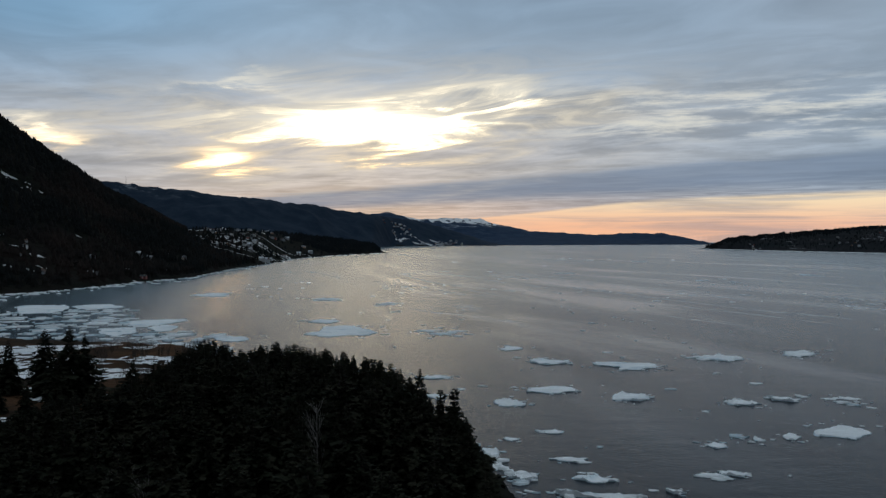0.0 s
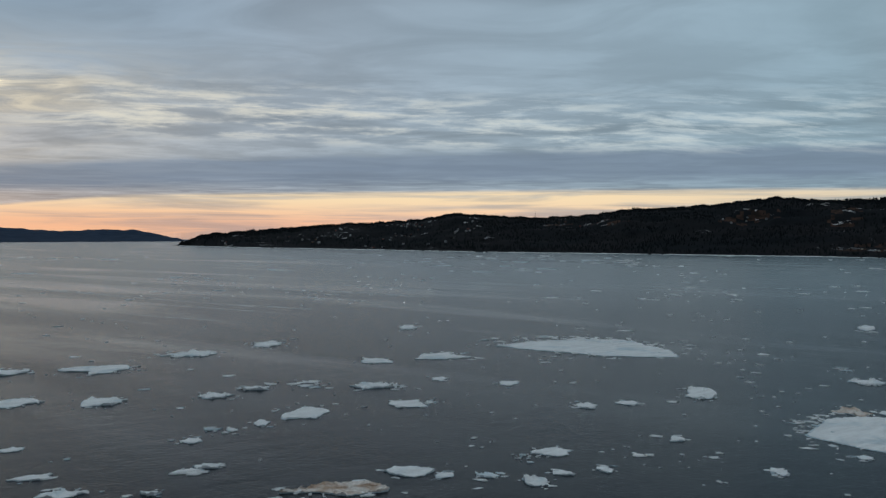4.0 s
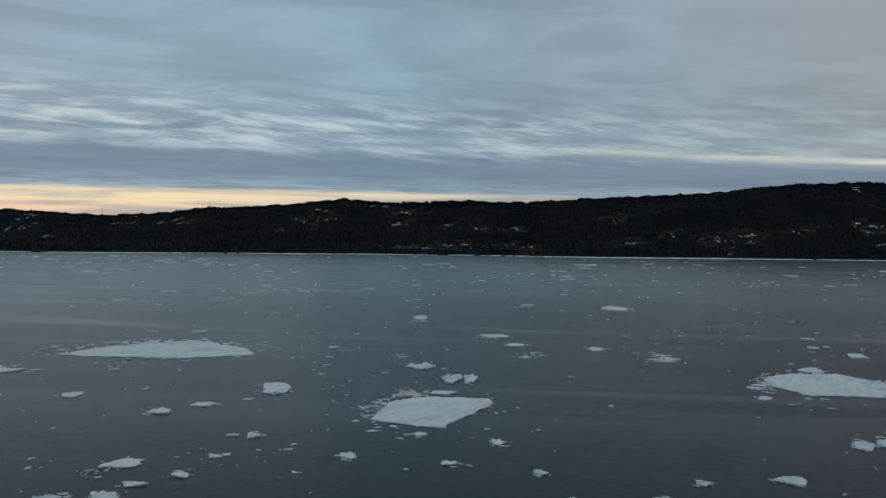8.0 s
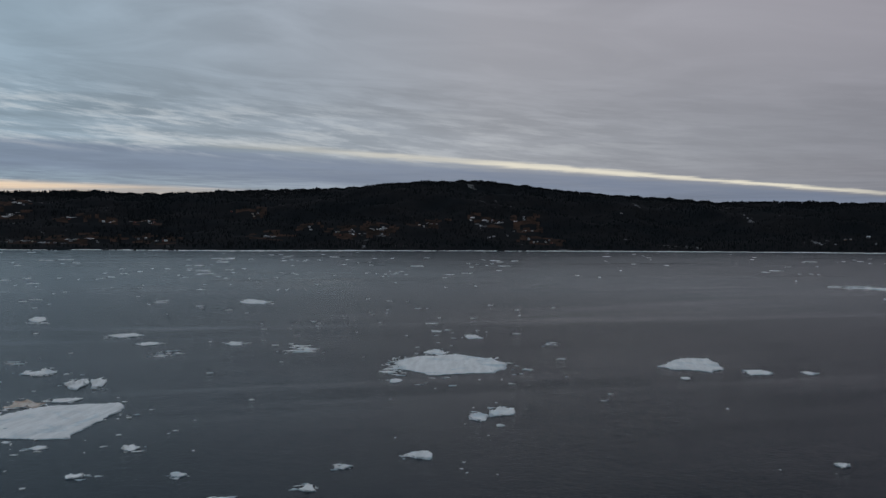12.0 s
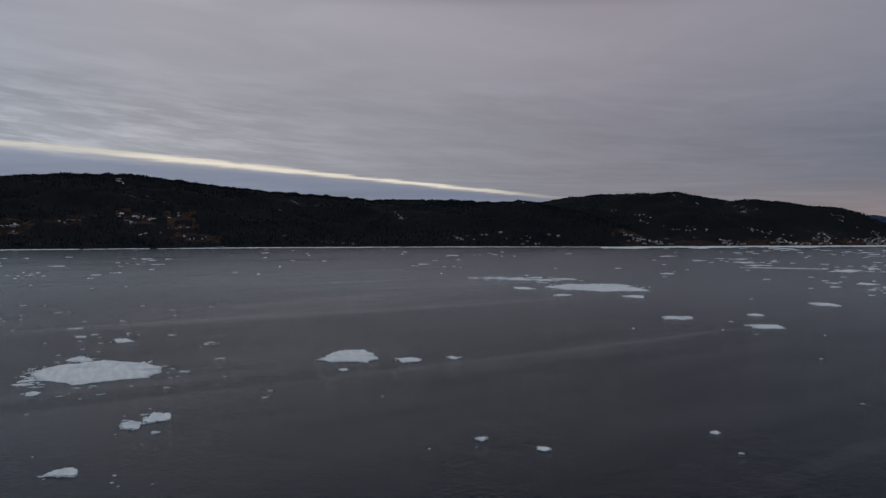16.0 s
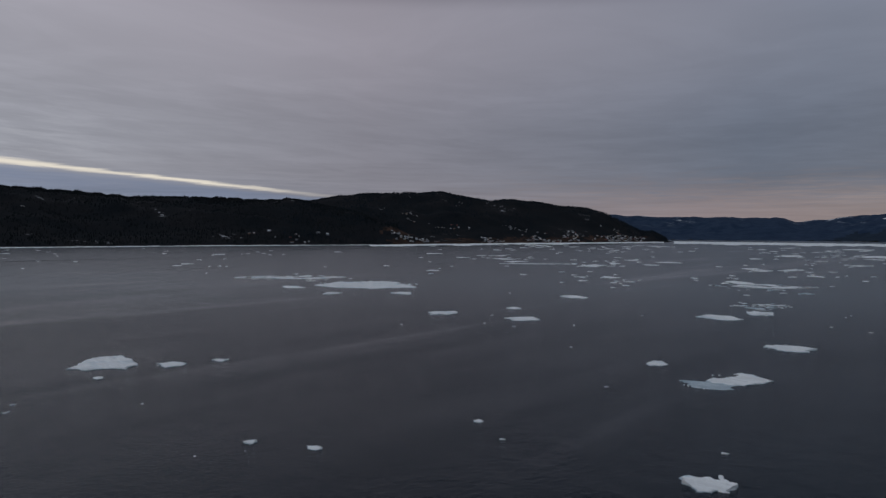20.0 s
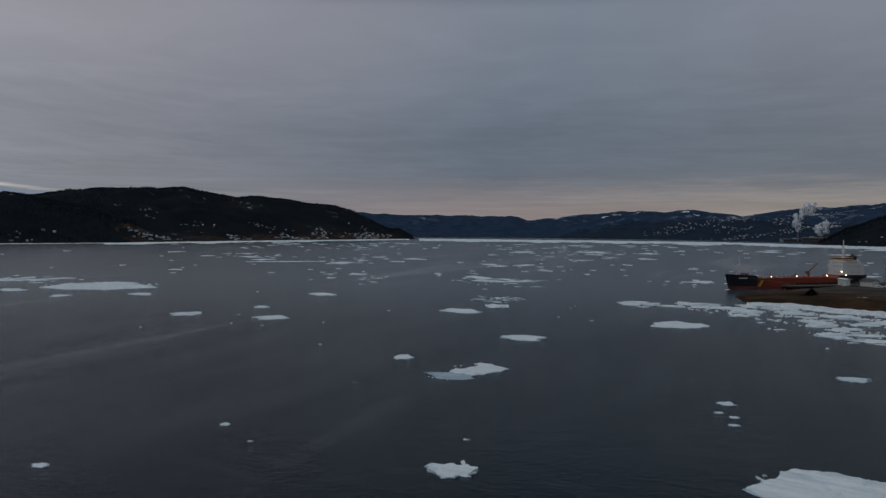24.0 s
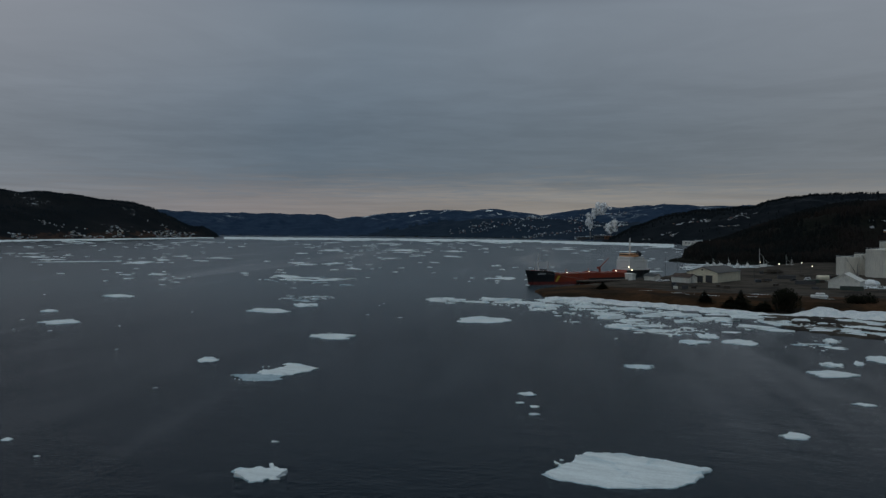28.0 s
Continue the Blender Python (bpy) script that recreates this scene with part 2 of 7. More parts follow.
def painted(name, rgb, rough=0.5, dirt=0.25, scale=0.6, metal=0.0):
    worn = tuple(v * (1 - dirt) + 0.06 * dirt for v in rgb)
    return surface(name, two(rgb, worn, scale, 0.45, 0.75), rough, metal)


def water_material():
    m = bpy.data.materials.new("cold_sea_water")
    m.use_nodes = True
    t = m.node_tree
    t.nodes.clear()
    pos = nd(t, "NewGeometry").outputs["Position"]
    # long slicks, smoother and calmer than the water between them
    down = nd(t, "VectorMath", {0: pos, 1: (0.33, -0.94, 0)}, operation="DOT_PRODUCT").outputs["Value"]
    over = nd(t, "VectorMath", {0: pos, 1: (0.94, 0.33, 0)}, operation="DOT_PRODUCT").outputs["Value"]
    comb = nd(t, "CombineXYZ", {0: mth(t, "MULTIPLY", down, 0.0016), 1: mth(t, "MULTIPLY", over, 0.0125), 2: 0.0}).outputs[0]
    slick = rng(t, nd(t, "TexNoise", {"Vector": comb, "Scale": 1.0, "Detail": 6.0, "Roughness": 0.6, "Distortion": 1.1}).outputs[0], 0.48, 0.72)
    rip = nd(t, "TexNoise", {"Vector": pos, "Scale": 0.9, "Detail": 4.0, "Roughness": 0.6}).outputs[0]
    chop = nd(t, "TexNoise", {"Vector": pos, "Scale": 0.22, "Detail": 3.0, "Roughness": 0.55}).outputs[0]
    swell = nd(t, "TexNoise", {"Vector": nd(t, "Mapping", {0: pos, "Rotation": (0, 0, 0.5), "Scale": (0.05, 0.16, 0.1)}).outputs[0], "Scale": 1.0, "Detail": 3.0}).outputs[0]
    h = mth(t, "ADD", mth(t, "MULTIPLY", rip, mth(t, "SUBTRACT", 0.13, mth(t, "MULTIPLY", slick, 0.10))), mth(t, "MULTIPLY", mth(t, "ADD", swell, mth(t, "MULTIPLY", chop, mth(t, "SUBTRACT", 0.9, mth(t, "MULTIPLY", slick, 0.6)))), 0.12))
    # catspaws: light airs that roughen the water in ragged bands
    gust = nd(t, "TexNoise", {"Vector": nd(t, "CombineXYZ", {0: mth(t, "MULTIPLY", down, 0.012), 1: mth(t, "MULTIPLY", over, 0.045), 2: 4.0}).outputs[0], "Scale": 1.0, "Detail": 6.0, "Roughness": 0.7}).outputs[0]
    # a light breeze draws down the bay past the point
    lee_ = nd(t, "VectorMath", {0: pos, 1: (0.643, -0.766, 0)}, operation="DOT_PRODUCT").outputs["Value"]
    offing = rng(t, nd(t, "VectorMath", {0: pos}, operation="LENGTH").outputs["Value"], 200.0, 700.0)
    draught = mth(t, "MULTIPLY", rng(t, lee_, 20.0, 200.0), rng(t, lee_, 250.0, 800.0, 1.0, 0.0))
    bump = nd(t, "Bump", {"Height": h, "Strength": mth(t, "MULTIPLY", rng(t, gust, 0.34, 0.66, 0.36, 0.90), mth(t, "ADD", mth(t, "ADD", 1.0, mth(t, "MULTIPLY", draught, 1.1)), mth(t, "MULTIPLY", offing, -0.55))), "Distance": 1.0}).outputs[0]
    body = mix(t, rng(t, nd(t, "TexNoise", {"Vector": comb, "Scale": 0.6, "Detail": 2.0}).outputs[0], 0.3, 0.7), (0.002, 0.009, 0.016, 1), (0.003, 0.013, 0.021, 1))
    # long pale threads: the low sky's reflection in slicks, painted into the body colour
    thread = nd(t, "TexNoise", {"Vector": comb, "Scale": 1.3, "Detail": 3.0, "Roughness": 0.5, "Distortion": 0.8}).outputs[0]
    thread_shine = rng(t, mth(t, "ABSOLUTE", mth(t, "SUBTRACT", thread, 0.5)), 0.0, 0.05, 1.0, 0.0)
    patch = nd(t, "TexNoise", {"Vector": pos, "Scale": 0.0022, "Detail": 5.0}).outputs[0]
    crumb = nd(t, "TexNoise", {"Vector": pos, "Scale": 0.12, "Detail": 4.0}).outputs[0]
    bay = nd(t, "SeparateXYZ", {0: pos}).outputs[1]
    thread_shine = mth(t, "MULTIPLY", mth(t, "MULTIPLY", thread_shine, rng(t, bay, 260.0, 420.0)), mth(t, "MULTIPLY", rng(t, patch, 0.42, 0.58), rng(t, crumb, 0.25, 0.6, 0.4, 1.0)))
    body = mix(t, mth(t, "MULTIPLY", thread_shine, 0.85), body, (0.30, 0.33, 0.35, 1))
    # paler body colour painted in with distance, standing in for reflected sky far out
    far_shine = mth(t, "MULTIPLY", rng(t, nd(t, "VectorMath", {0: pos}, operation="LENGTH").outputs["Value"], 260.0, 800.0), rng(t, gust, 0.30, 0.62, 0.45, 1.0))
    body = mix(t, mth(t, "MULTIPLY", far_shine, rng(t, lee_, 250.0, 800.0, 0.62, 0.22)), body, (0.20, 0.28, 0.31, 1))
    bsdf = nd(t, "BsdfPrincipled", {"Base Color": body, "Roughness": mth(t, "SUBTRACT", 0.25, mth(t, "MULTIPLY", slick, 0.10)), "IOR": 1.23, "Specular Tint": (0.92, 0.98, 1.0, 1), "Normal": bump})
    nd(t, "OutputMaterial", {0: bsdf.outputs[0]})
    return m


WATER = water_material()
SNOW = surface("wind_packed_snow", two((0.86, 0.86, 0.86), (0.70, 0.73, 0.76), 0.25), 0.75, bump=(1.6, 0.5, 0.25))


def ice_top(t, pos):
    """Wind-packed snow over ice: broad wet patches, long low drifts and a faint grain."""
    wet = nd(t, "TexNoise", {"Vector": pos, "Scale": 0.09, "Detail": 4.0, "Roughness": 0.6, "Distortion": 0.8}).outputs[0]
    drift = nd(t, "TexNoise", {"Vector": nd(t, "Mapping", {0: pos, "Rotation": (0, 0, 0.9), "Scale": (0.10, 0.55, 0.3)}).outputs[0], "Scale": 1.0, "Detail": 4.0, "Roughness": 0.55}).outputs[0]
    grain = nd(t, "TexNoise", {"Vector": pos, "Scale": 2.2, "Detail": 3.0}).outputs[0]
    c = mix(t, rng(t, wet, 0.50, 0.72), (0.88, 0.92, 0.93, 1), (0.58, 0.70, 0.76, 1))
    k = mth(t, "MULTIPLY", rng(t, drift, 0.3, 0.7, 0.86, 1.06), rng(t, grain, 0.3, 0.7, 0.94, 1.04))
    return mix(t, 1.0, c, nd(t, "CombineColor", {0: k, 1: k, 2: k}).outputs[0], "MULTIPLY")


ICE = surface("snow_covered_ice", ice_top, 0.6, bump=(0.5, 0.35, 0.25))
GREY_ICE = surface("wet_grey_ice", two((0.54, 0.64, 0.69), (0.38, 0.49, 0.55), 0.22), 0.4, bump=(1.2, 0.4, 0.2))
DIRTY_ICE = surface("silt_stained_ice", two((0.76, 0.72, 0.67), (0.46, 0.33, 0.24), 0.22, 0.42, 0.62), 0.7, bump=(1.2, 0.5, 0.3))
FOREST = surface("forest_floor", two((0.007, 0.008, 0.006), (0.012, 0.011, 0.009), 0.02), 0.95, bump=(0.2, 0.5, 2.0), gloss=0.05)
GRASS = surface("dead_brown_grass", two((0.080, 0.042, 0.022), (0.024, 0.017, 0.011), 0.05, 0.35, 0.65), 0.95, bump=(0.8, 0.6, 0.4), gloss=0.05)
FIELD = surface("bare_brown_fields", two((0.066, 0.040, 0.030), (0.020, 0.016, 0.014), 0.04, 0.35, 0.65), 0.95, gloss=0.05)
GRAVEL = surface("wet_gravel_yard", two((0.084, 0.068, 0.054), (0.028, 0.023, 0.019), 0.05, 0.40, 0.62), 0.9, bump=(1.5, 0.5, 0.15), gloss=0.1)


def hillside():
    def build(t, pos):
        n = nd(t, "TexNoise", {"Vector": pos, "Scale": 0.006, "Detail": 7.0, "Roughness": 0.65}).outputs[0]
        g = nd(t, "TexNoise", {"Vector": pos, "Scale": 0.05, "Detail": 5.0, "Roughness": 0.7}).outputs[0]
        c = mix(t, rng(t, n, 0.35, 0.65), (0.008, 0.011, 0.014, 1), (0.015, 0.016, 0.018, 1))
        snow = mth(t, "MULTIPLY", rng(t, n, 0.60, 0.70), rng(t, g, 0.54, 0.62))
        return mix(t, snow, c, (0.62, 0.66, 0.70, 1))
    return build


HILL = surface("wooded_hillside_in_thaw", hillside(), 0.95, gloss=0.05)


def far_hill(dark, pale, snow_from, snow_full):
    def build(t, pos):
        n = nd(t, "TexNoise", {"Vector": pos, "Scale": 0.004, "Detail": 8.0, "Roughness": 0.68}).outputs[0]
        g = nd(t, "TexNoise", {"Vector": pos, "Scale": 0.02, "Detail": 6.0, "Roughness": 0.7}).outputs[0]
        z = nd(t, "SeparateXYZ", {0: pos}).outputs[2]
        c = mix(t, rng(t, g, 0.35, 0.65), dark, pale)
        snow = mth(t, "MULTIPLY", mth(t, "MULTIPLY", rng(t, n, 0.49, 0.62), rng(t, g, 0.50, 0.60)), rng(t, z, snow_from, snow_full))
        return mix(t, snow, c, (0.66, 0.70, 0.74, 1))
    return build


# the farthest ridges: blue haze of distance painted into the ground, snow on top
FAR_HILL = surface("haze_blue_hills_over_old_snow", far_hill((0.017, 0.034, 0.068, 1), (0.033, 0.056, 0.096, 1), 55.0, 105.0), 0.95, gloss=0.05)
# western ridge and town hill: a darker blue, distance haze put into the colour
WEST_HILL = surface("haze_blue_mixed_wood_over_old_snow", far_hill((0.013, 0.024, 0.042, 1), (0.024, 0.038, 0.058, 1), 120.0, 260.0), 0.95, gloss=0.05)
# eastern hill: only a faint haze tint painted in
EAST_HILL = surface("haze_tinted_bare_wood_over_old_snow", far_hill((0.007, 0.010, 0.014, 1), (0.014, 0.017, 0.021, 1), 110.0, 240.0), 0.95, gloss=0.05)
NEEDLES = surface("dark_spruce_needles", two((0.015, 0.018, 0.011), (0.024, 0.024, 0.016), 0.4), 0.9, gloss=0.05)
# needles of far woods: haze painted in as a lifted, bluer tone
FAR_NEEDLES = surface("haze_lifted_spruce_needles", two((0.008, 0.012, 0.014), (0.014, 0.016, 0.018), 0.012), 0.9, gloss=0.03)
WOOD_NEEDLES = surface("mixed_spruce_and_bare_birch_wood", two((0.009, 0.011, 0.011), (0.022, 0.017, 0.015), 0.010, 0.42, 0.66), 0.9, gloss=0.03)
# the cape's wood: same needles, paler and bluer with painted distance haze
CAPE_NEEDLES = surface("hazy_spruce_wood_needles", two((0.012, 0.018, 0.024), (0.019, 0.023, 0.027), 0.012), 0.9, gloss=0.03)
BARK = surface("grey_brown_bark", two((0.06, 0.045, 0.035), (0.03, 0.025, 0.02), 3.0), 0.9)
BIRCH = surface("pale_birch_bark", two((0.30, 0.28, 0.26), (0.10, 0.09, 0.08), 2.0), 0.8)


# ---- ground: one sheet in rings round the point, land rising out of the sea bed ----
# Each mass of land: bearing, distance of its shore, distance of its crest, and the crest's angle above level from the point.
HILL_NEAR = [(-75, 420, 900, 11.5), (-45, 560, 1050, 9.6), (-34, 590, 1120, 8.3), (-27.6, 608, 1150, 7.0), (-24.5, 634, 1150, 5.1), (-22.9, 660, 1150, 4.1),
             (-21.6, 690, 1160, 3.2), (-19.0, 740, 1180, 1.9), (-16.5, 790, 1200, 0.5), (-12.6, 1070, 1300, -0.9), (-11, 1230, 1300, -1.7)]
HEADLAND = [(-22, 720, 1500, 1.0), (-16.5, 800, 1450, 0.55), (-12.6, 1070, 1500, 0.42), (-10, 1380, 1750, 0.15), (-7, 1640, 1950, -0.2), (-4.7, 1790, 2000, -0.52), (-4.0, 1829, 1860, -1.08)]
RIDGE_WEST = [(-40, 1900, 2600, 4.0), (-21.6, 1900, 2700, 3.3), (-16.8, 1950, 2700, 2.95), (-14.4, 2000, 2700, 2.65), (-11.5, 2050, 2750, 2.4), (-10.7, 2100, 2750, 2.2), (-8.5, 2200, 2800, 2.1),
              (-7, 2300, 2900, 1.7), (-4.7, 2500, 3000, 1.46), (-3.2, 3000, 3300, 1.22), (-1.7, 3050, 3400, 1.03), (-0.5, 3080, 3450, 0.7), (0.6, 3100, 3500, 0.36), (1.8, 3120, 3500, 0.05), (3.3, 3130, 3300, -0.5)]
RIDGE_MOUTH = [(-8, 3700, 4500, 1.2), (-5.5, 3700, 4500, 1.38), (-3.6, 3600, 4500, 1.52), (-1.7, 3400, 4500, 1.06), (-0.2, 3300, 4500, 1.12), (2.5, 3250, 4500, 1.1), (3.5, 3250, 4450, 0.76), (4.8, 3280, 4400, 0.57),
               (5.9, 3300, 4400, 0.3), (8.2, 3380, 4400, 0.19), (10.1, 3450, 4400, 0.04), (12.3, 3550, 4400, 0.15), (14.4, 3620, 4400, 0.15), (15.9, 3700, 4300, -0.11), (17.4, 3780, 4100, -0.47), (19, 3900, 4100, -0.5)]
ACROSS_WEST = [(16.9, 2560, 2570, -0.84), (18.6, 2420, 2620, -0.12), (21.6, 2250, 2650, 0.17), (27, 2070, 2650, 0.62), (33, 1900, 2600, 0.98), (35.3, 1850, 2600, 1.40), (39.4, 1770, 2500, 1.17), (41, 1760, 2500, 1.12),
               (44.4, 1740, 2450, 1.33), (47.1, 1735, 2400, 1.8), (48.6, 1720, 2400, 1.74), (51.9, 1700, 2400, 2.0), (56, 1695, 2400, 2.4), (58.4, 1690, 2400, 2.24), (64.5, 1670, 2400, 2.42), (67, 1660, 2400, 2.2)]
ACROSS_EAST = [(72.2, 1600, 2400, 2.55), (81.3, 1660, 2450, 2.96), (85.1, 1680, 2450, 3.4), (89.3, 1720, 2500, 3.48), (92.6, 1750, 2500, 3.05), (96.9, 1800, 2550, 2.6), (102.3, 1850, 2600, 2.3),
               (104.5, 1880, 2600, 2.05), (110.5, 1960, 2600, 2.1), (112.8, 1990, 2600, 1.93), (115, 2014, 2600, 2.05), (118.9, 2080, 2500, 1.3), (121.2, 2120, 2300, 0.44), (124, 2230, 2260, -0.7)]
CAPE = [(112, 2050, 3100, 1.5), (116.6, 2080, 3100, 1.94), (118.1, 2100, 3150, 2.25), (120.4, 2150, 3150, 2.4), (122.6, 2200, 3150, 2.52), (124.9, 2260, 3150, 2.5), (126.3, 2300, 3150, 2.25), (128.2, 2400, 3150, 1.97),
        (129.2, 2440, 3200, 2.09), (130.3, 2500, 3200, 1.93), (132.7, 2600, 3200, 1.7), (134.5, 2700, 3250, 1.48), (135.5, 2760, 3250, 1.26), (136.5, 2830, 3250, 0.76), (138.3, 2960, 3200, 0.0), (138.8, 2980, 3150, 0.02), (139.9, 3050, 3100, -0.62)]
RIDGE_EAST = [(128, 3850, 4500, 1.0), (136.1, 3820, 4500, 1.08), (138.9, 3800, 4500, 0.9), (143.2, 3800, 4500, 0.9), (146.9, 3800, 4500, 0.86), (147.6, 3800, 4500, 0.6), (149.2, 3800, 4500, 0.77), (151.1, 3750, 4500, 1.01),
              (153, 3700, 4450, 1.18), (154.9, 3660, 4450, 1.27), (156.4, 3600, 4400, 1.17), (158, 3500, 4400, 1.33), (159.9, 3350, 4400, 1.11), (161.2, 3200, 4400, 0.93), (164.7, 2900, 4400, 1.4), (168.7, 2550, 4400, 1.6), (175, 2350, 4400, 1.52), (200, 2300, 4400, 1.5)]
TOWN_HILL = [(149, 3780, 4000, -0.4), (152, 3700, 4100, 0.15), (156, 3560, 4000, 0.55), (159, 3400, 3900, 0.75), (162, 3120, 3700, 0.7), (166, 2780, 3500, 0.4), (170, 2450, 3300, 0.5)]
HILL_EAST = [(165.5, 2600, 2700, -0.8), (167.2, 2500, 2750, 0.1), (169.5, 2350, 2850, 0.95), (171.6, 2250, 2900, 1.3), (174.7, 2150, 2900, 1.5), (175.7, 2100, 2900, 1.85), (177, 2050, 2900, 2.1), (179.2, 2000, 2900, 2.25), (182, 2000, 2900, 2.35), (215, 1900, 2800, 3.0)]
MOUND = [(169.8, 1060, 1080, -1.95), (171.3, 1020, 1250, -0.85), (173.3, 990, 1350, -0.35), (175.4, 980, 1400, 0.45), (177.6, 980, 1450, 1.22), (179.6, 980, 1450, 1.7), (182, 980, 1450, 1.85), (215, 900, 1400, 2.2)]
BACK = [(190, 700, 1500, 3.0), (230, 600, 1500, 7.0), (285, 420, 1000, 11.0)]
WOODED = 4.4
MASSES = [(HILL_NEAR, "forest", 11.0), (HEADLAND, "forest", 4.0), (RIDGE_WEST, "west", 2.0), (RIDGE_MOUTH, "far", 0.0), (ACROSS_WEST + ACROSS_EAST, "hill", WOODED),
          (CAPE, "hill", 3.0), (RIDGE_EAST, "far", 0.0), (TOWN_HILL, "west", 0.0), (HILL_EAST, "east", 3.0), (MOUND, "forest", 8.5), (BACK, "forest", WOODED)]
# low flat land: bearing, inner and outer distance, height
POINT = [(-180, 0, 40, 3), (-140, 0, 90, 4), (-110, 0, 420, 6), (-60, 0, 300, 6), (-28, 0, 158, 5), (-22, 0, 164, 5), (-18, 0, 190, 6), (-12, 0, 198, 7), (-6, 0, 172, 7), (-2, 0, 148, 6), (1, 0, 142, 5), (3.5, 0, 132, 4), (5, 0, 120, 3), (9, 0, 60, 3), (30, 0, 30, 3), (180, 0, 30, 3)]
MARSH = [(-60, 150, 420, 1.6), (-28, 150, 345, 1.4), (-22, 156, 318, 1.3), (-17, 186, 300, 1.2), (-15, 196, 270, 0.8), (-13, 198, 240, 0.2)]
MUD = [(174.6, 395, 425, 0.1), (175.6, 372, 425, 0.25), (177, 350, 430, 0.3), (180, 336, 430, 0.35), (186, 330, 430, 0.35)]
YARD = [(160.8, 500, 520, 0.6), (161.6, 452, 530, 1.7), (163.5, 448, 546, 2.6), (166.3, 438, 580, 3.9), (168.5, 425, 612, 4.2), (170.3, 419, 690, 4.2), (172, 414, 800, 4.2), (175, 409, 830, 4.2), (178, 404, 1000, 4.6), (200, 404, 1000, 4.6)]
FLATS = [(POINT, "forest"), (MARSH, "grass"), (YARD, "yard"), (MUD, "mud")]
MASSES = [(np.array(knots, float), sort, cover) for knots, sort, cover in MASSES]
FLATS = [(np.array(knots, float), sort) for knots, sort in FLATS]


def along_mass(knots, b):
    k = knots if isinstance(knots, np.ndarray) else np.array(knots, float)
    inside = np.clip(np.minimum(b - k[0, 0], k[-1, 0] - b) / 1.2 + 1.0, 0, 1)
    return [np.interp(b, k[:, 0], k[:, i]) for i in range(1, k.shape[1])] + [inside]


@functools.lru_cache(maxsize=None)
def waves(scale, seed):
    rs = np.random.RandomState(seed)
    rows, amp, total = [], 1.0, 0.0
    for octave in range(4):
        for _ in range(3):
            a, ph = rs.uniform(0, math.tau, 2)
            k = math.tau / scale * rs.uniform(0.7, 1.3)
            rows.append((amp, k * math.cos(a), k * math.sin(a), ph))
        total += amp * 1.7
        amp, scale = amp * 0.55, scale * 0.45
    return [(amp / total, kx, ky, ph) for amp, kx, ky, ph in rows]


def wavy(x, y, scale, seed):
    """Smooth noise of about -1 to 1, from a few turned sine waves."""
    out = np.zeros(np.broadcast(x, y).shape)
    for amp, kx, ky, ph in waves(scale, seed):
        out += amp * np.sin(x * kx + y * ky + ph)
    return out


# small knobs along every crest
KNOB_AT = np.arange(-80, 330, 0.1)
KNOBS = [wavy(KNOB_AT * 10, KNOB_AT * 0 + i, 9, 60 + i) for i in range(len(MASSES))]


def ground_height(b, r):
    """Height and kind of the land at a bearing and a distance."""
    b, r = np.broadcast_arrays(np.asarray(b, float), np.asarray(r, float))
    x, y = r * np.sin(np.radians(b)), r * np.cos(np.radians(b))
    h, kind = np.full(b.shape, -6.0), np.zeros(b.shape, int)
    edge = 1 + 0.010 * wavy(x, y, 220, 3)
    rough = wavy(x, y, 420, 5)
    for i, (knots, sort, cover) in enumerate(MASSES):
        shore, crest, angle, inside = along_mass(knots, b)
        angle = angle + (0.05 if sort == "far" else 0.055) * np.interp(b, KNOB_AT, KNOBS[i])
        top = np.maximum(EYE + crest * np.tan(np.radians(angle)) - cover, 1.0)
        s = (r * edge - shore) / np.maximum(crest - shore, 1)
        up = np.clip(s, 0, 1)
        prof = 2.0 + (top - 2) * (0.35 * up + 0.65 * smooth_step(up)) * (1 + 0.16 * rough * 4 * up * (1 - up))
        prof = np.where(s > 1, top - (top + 7) * smooth_step((r - crest) / np.maximum(320, 2.5 * top)), prof)
        prof = np.where(s < 0, np.maximum(s * 120, -6), prof)
        prof = np.where(s < 0.02, np.minimum(prof, s * 100 + 0.2), prof)
        prof = np.where(inside > 0, prof * inside - 6 * (1 - inside), -6)
        win = prof > h
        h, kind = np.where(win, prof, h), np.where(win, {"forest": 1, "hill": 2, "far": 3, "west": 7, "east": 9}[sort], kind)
    for knots, sort in FLATS:
        r0, r1, z, inside = along_mass(knots, b)
        r0 = r0 + (16 if sort == "yard" else 0)
        e = 3.0 * wavy(x, y, 60, 8)
        rim = np.minimum(r - r0 + e, r1 - r + e)
        prof = np.clip(rim * 0.45, -6, z + 0.25 * wavy(x, y, 40, 9) * min(1.0, z.max()))
        prof = np.where(inside > 0.99, prof, -6)
        win = prof > h
        h, kind = np.where(win, prof, h), np.where(win, {"forest": 1, "grass": 4, "yard": 5, "mud": 6}[sort], kind)
    return h, kind


def hill_spot(b, el, nearest=500):
    """How far off a line of sight at a bearing and an angle above level meets the land."""
    r = np.arange(nearest, 4450, 6.0)
    h = np.maximum(ground_height(np.full(r.shape, b), r)[0], ground_height(np.full(r.shape, b - 360.0), r)[0])
    met = np.nonzero(h >= np.maximum(EYE + r * math.tan(radians(el)), 1.5))[0]
    return float(r[met[0]]) if len(met) else 0.0


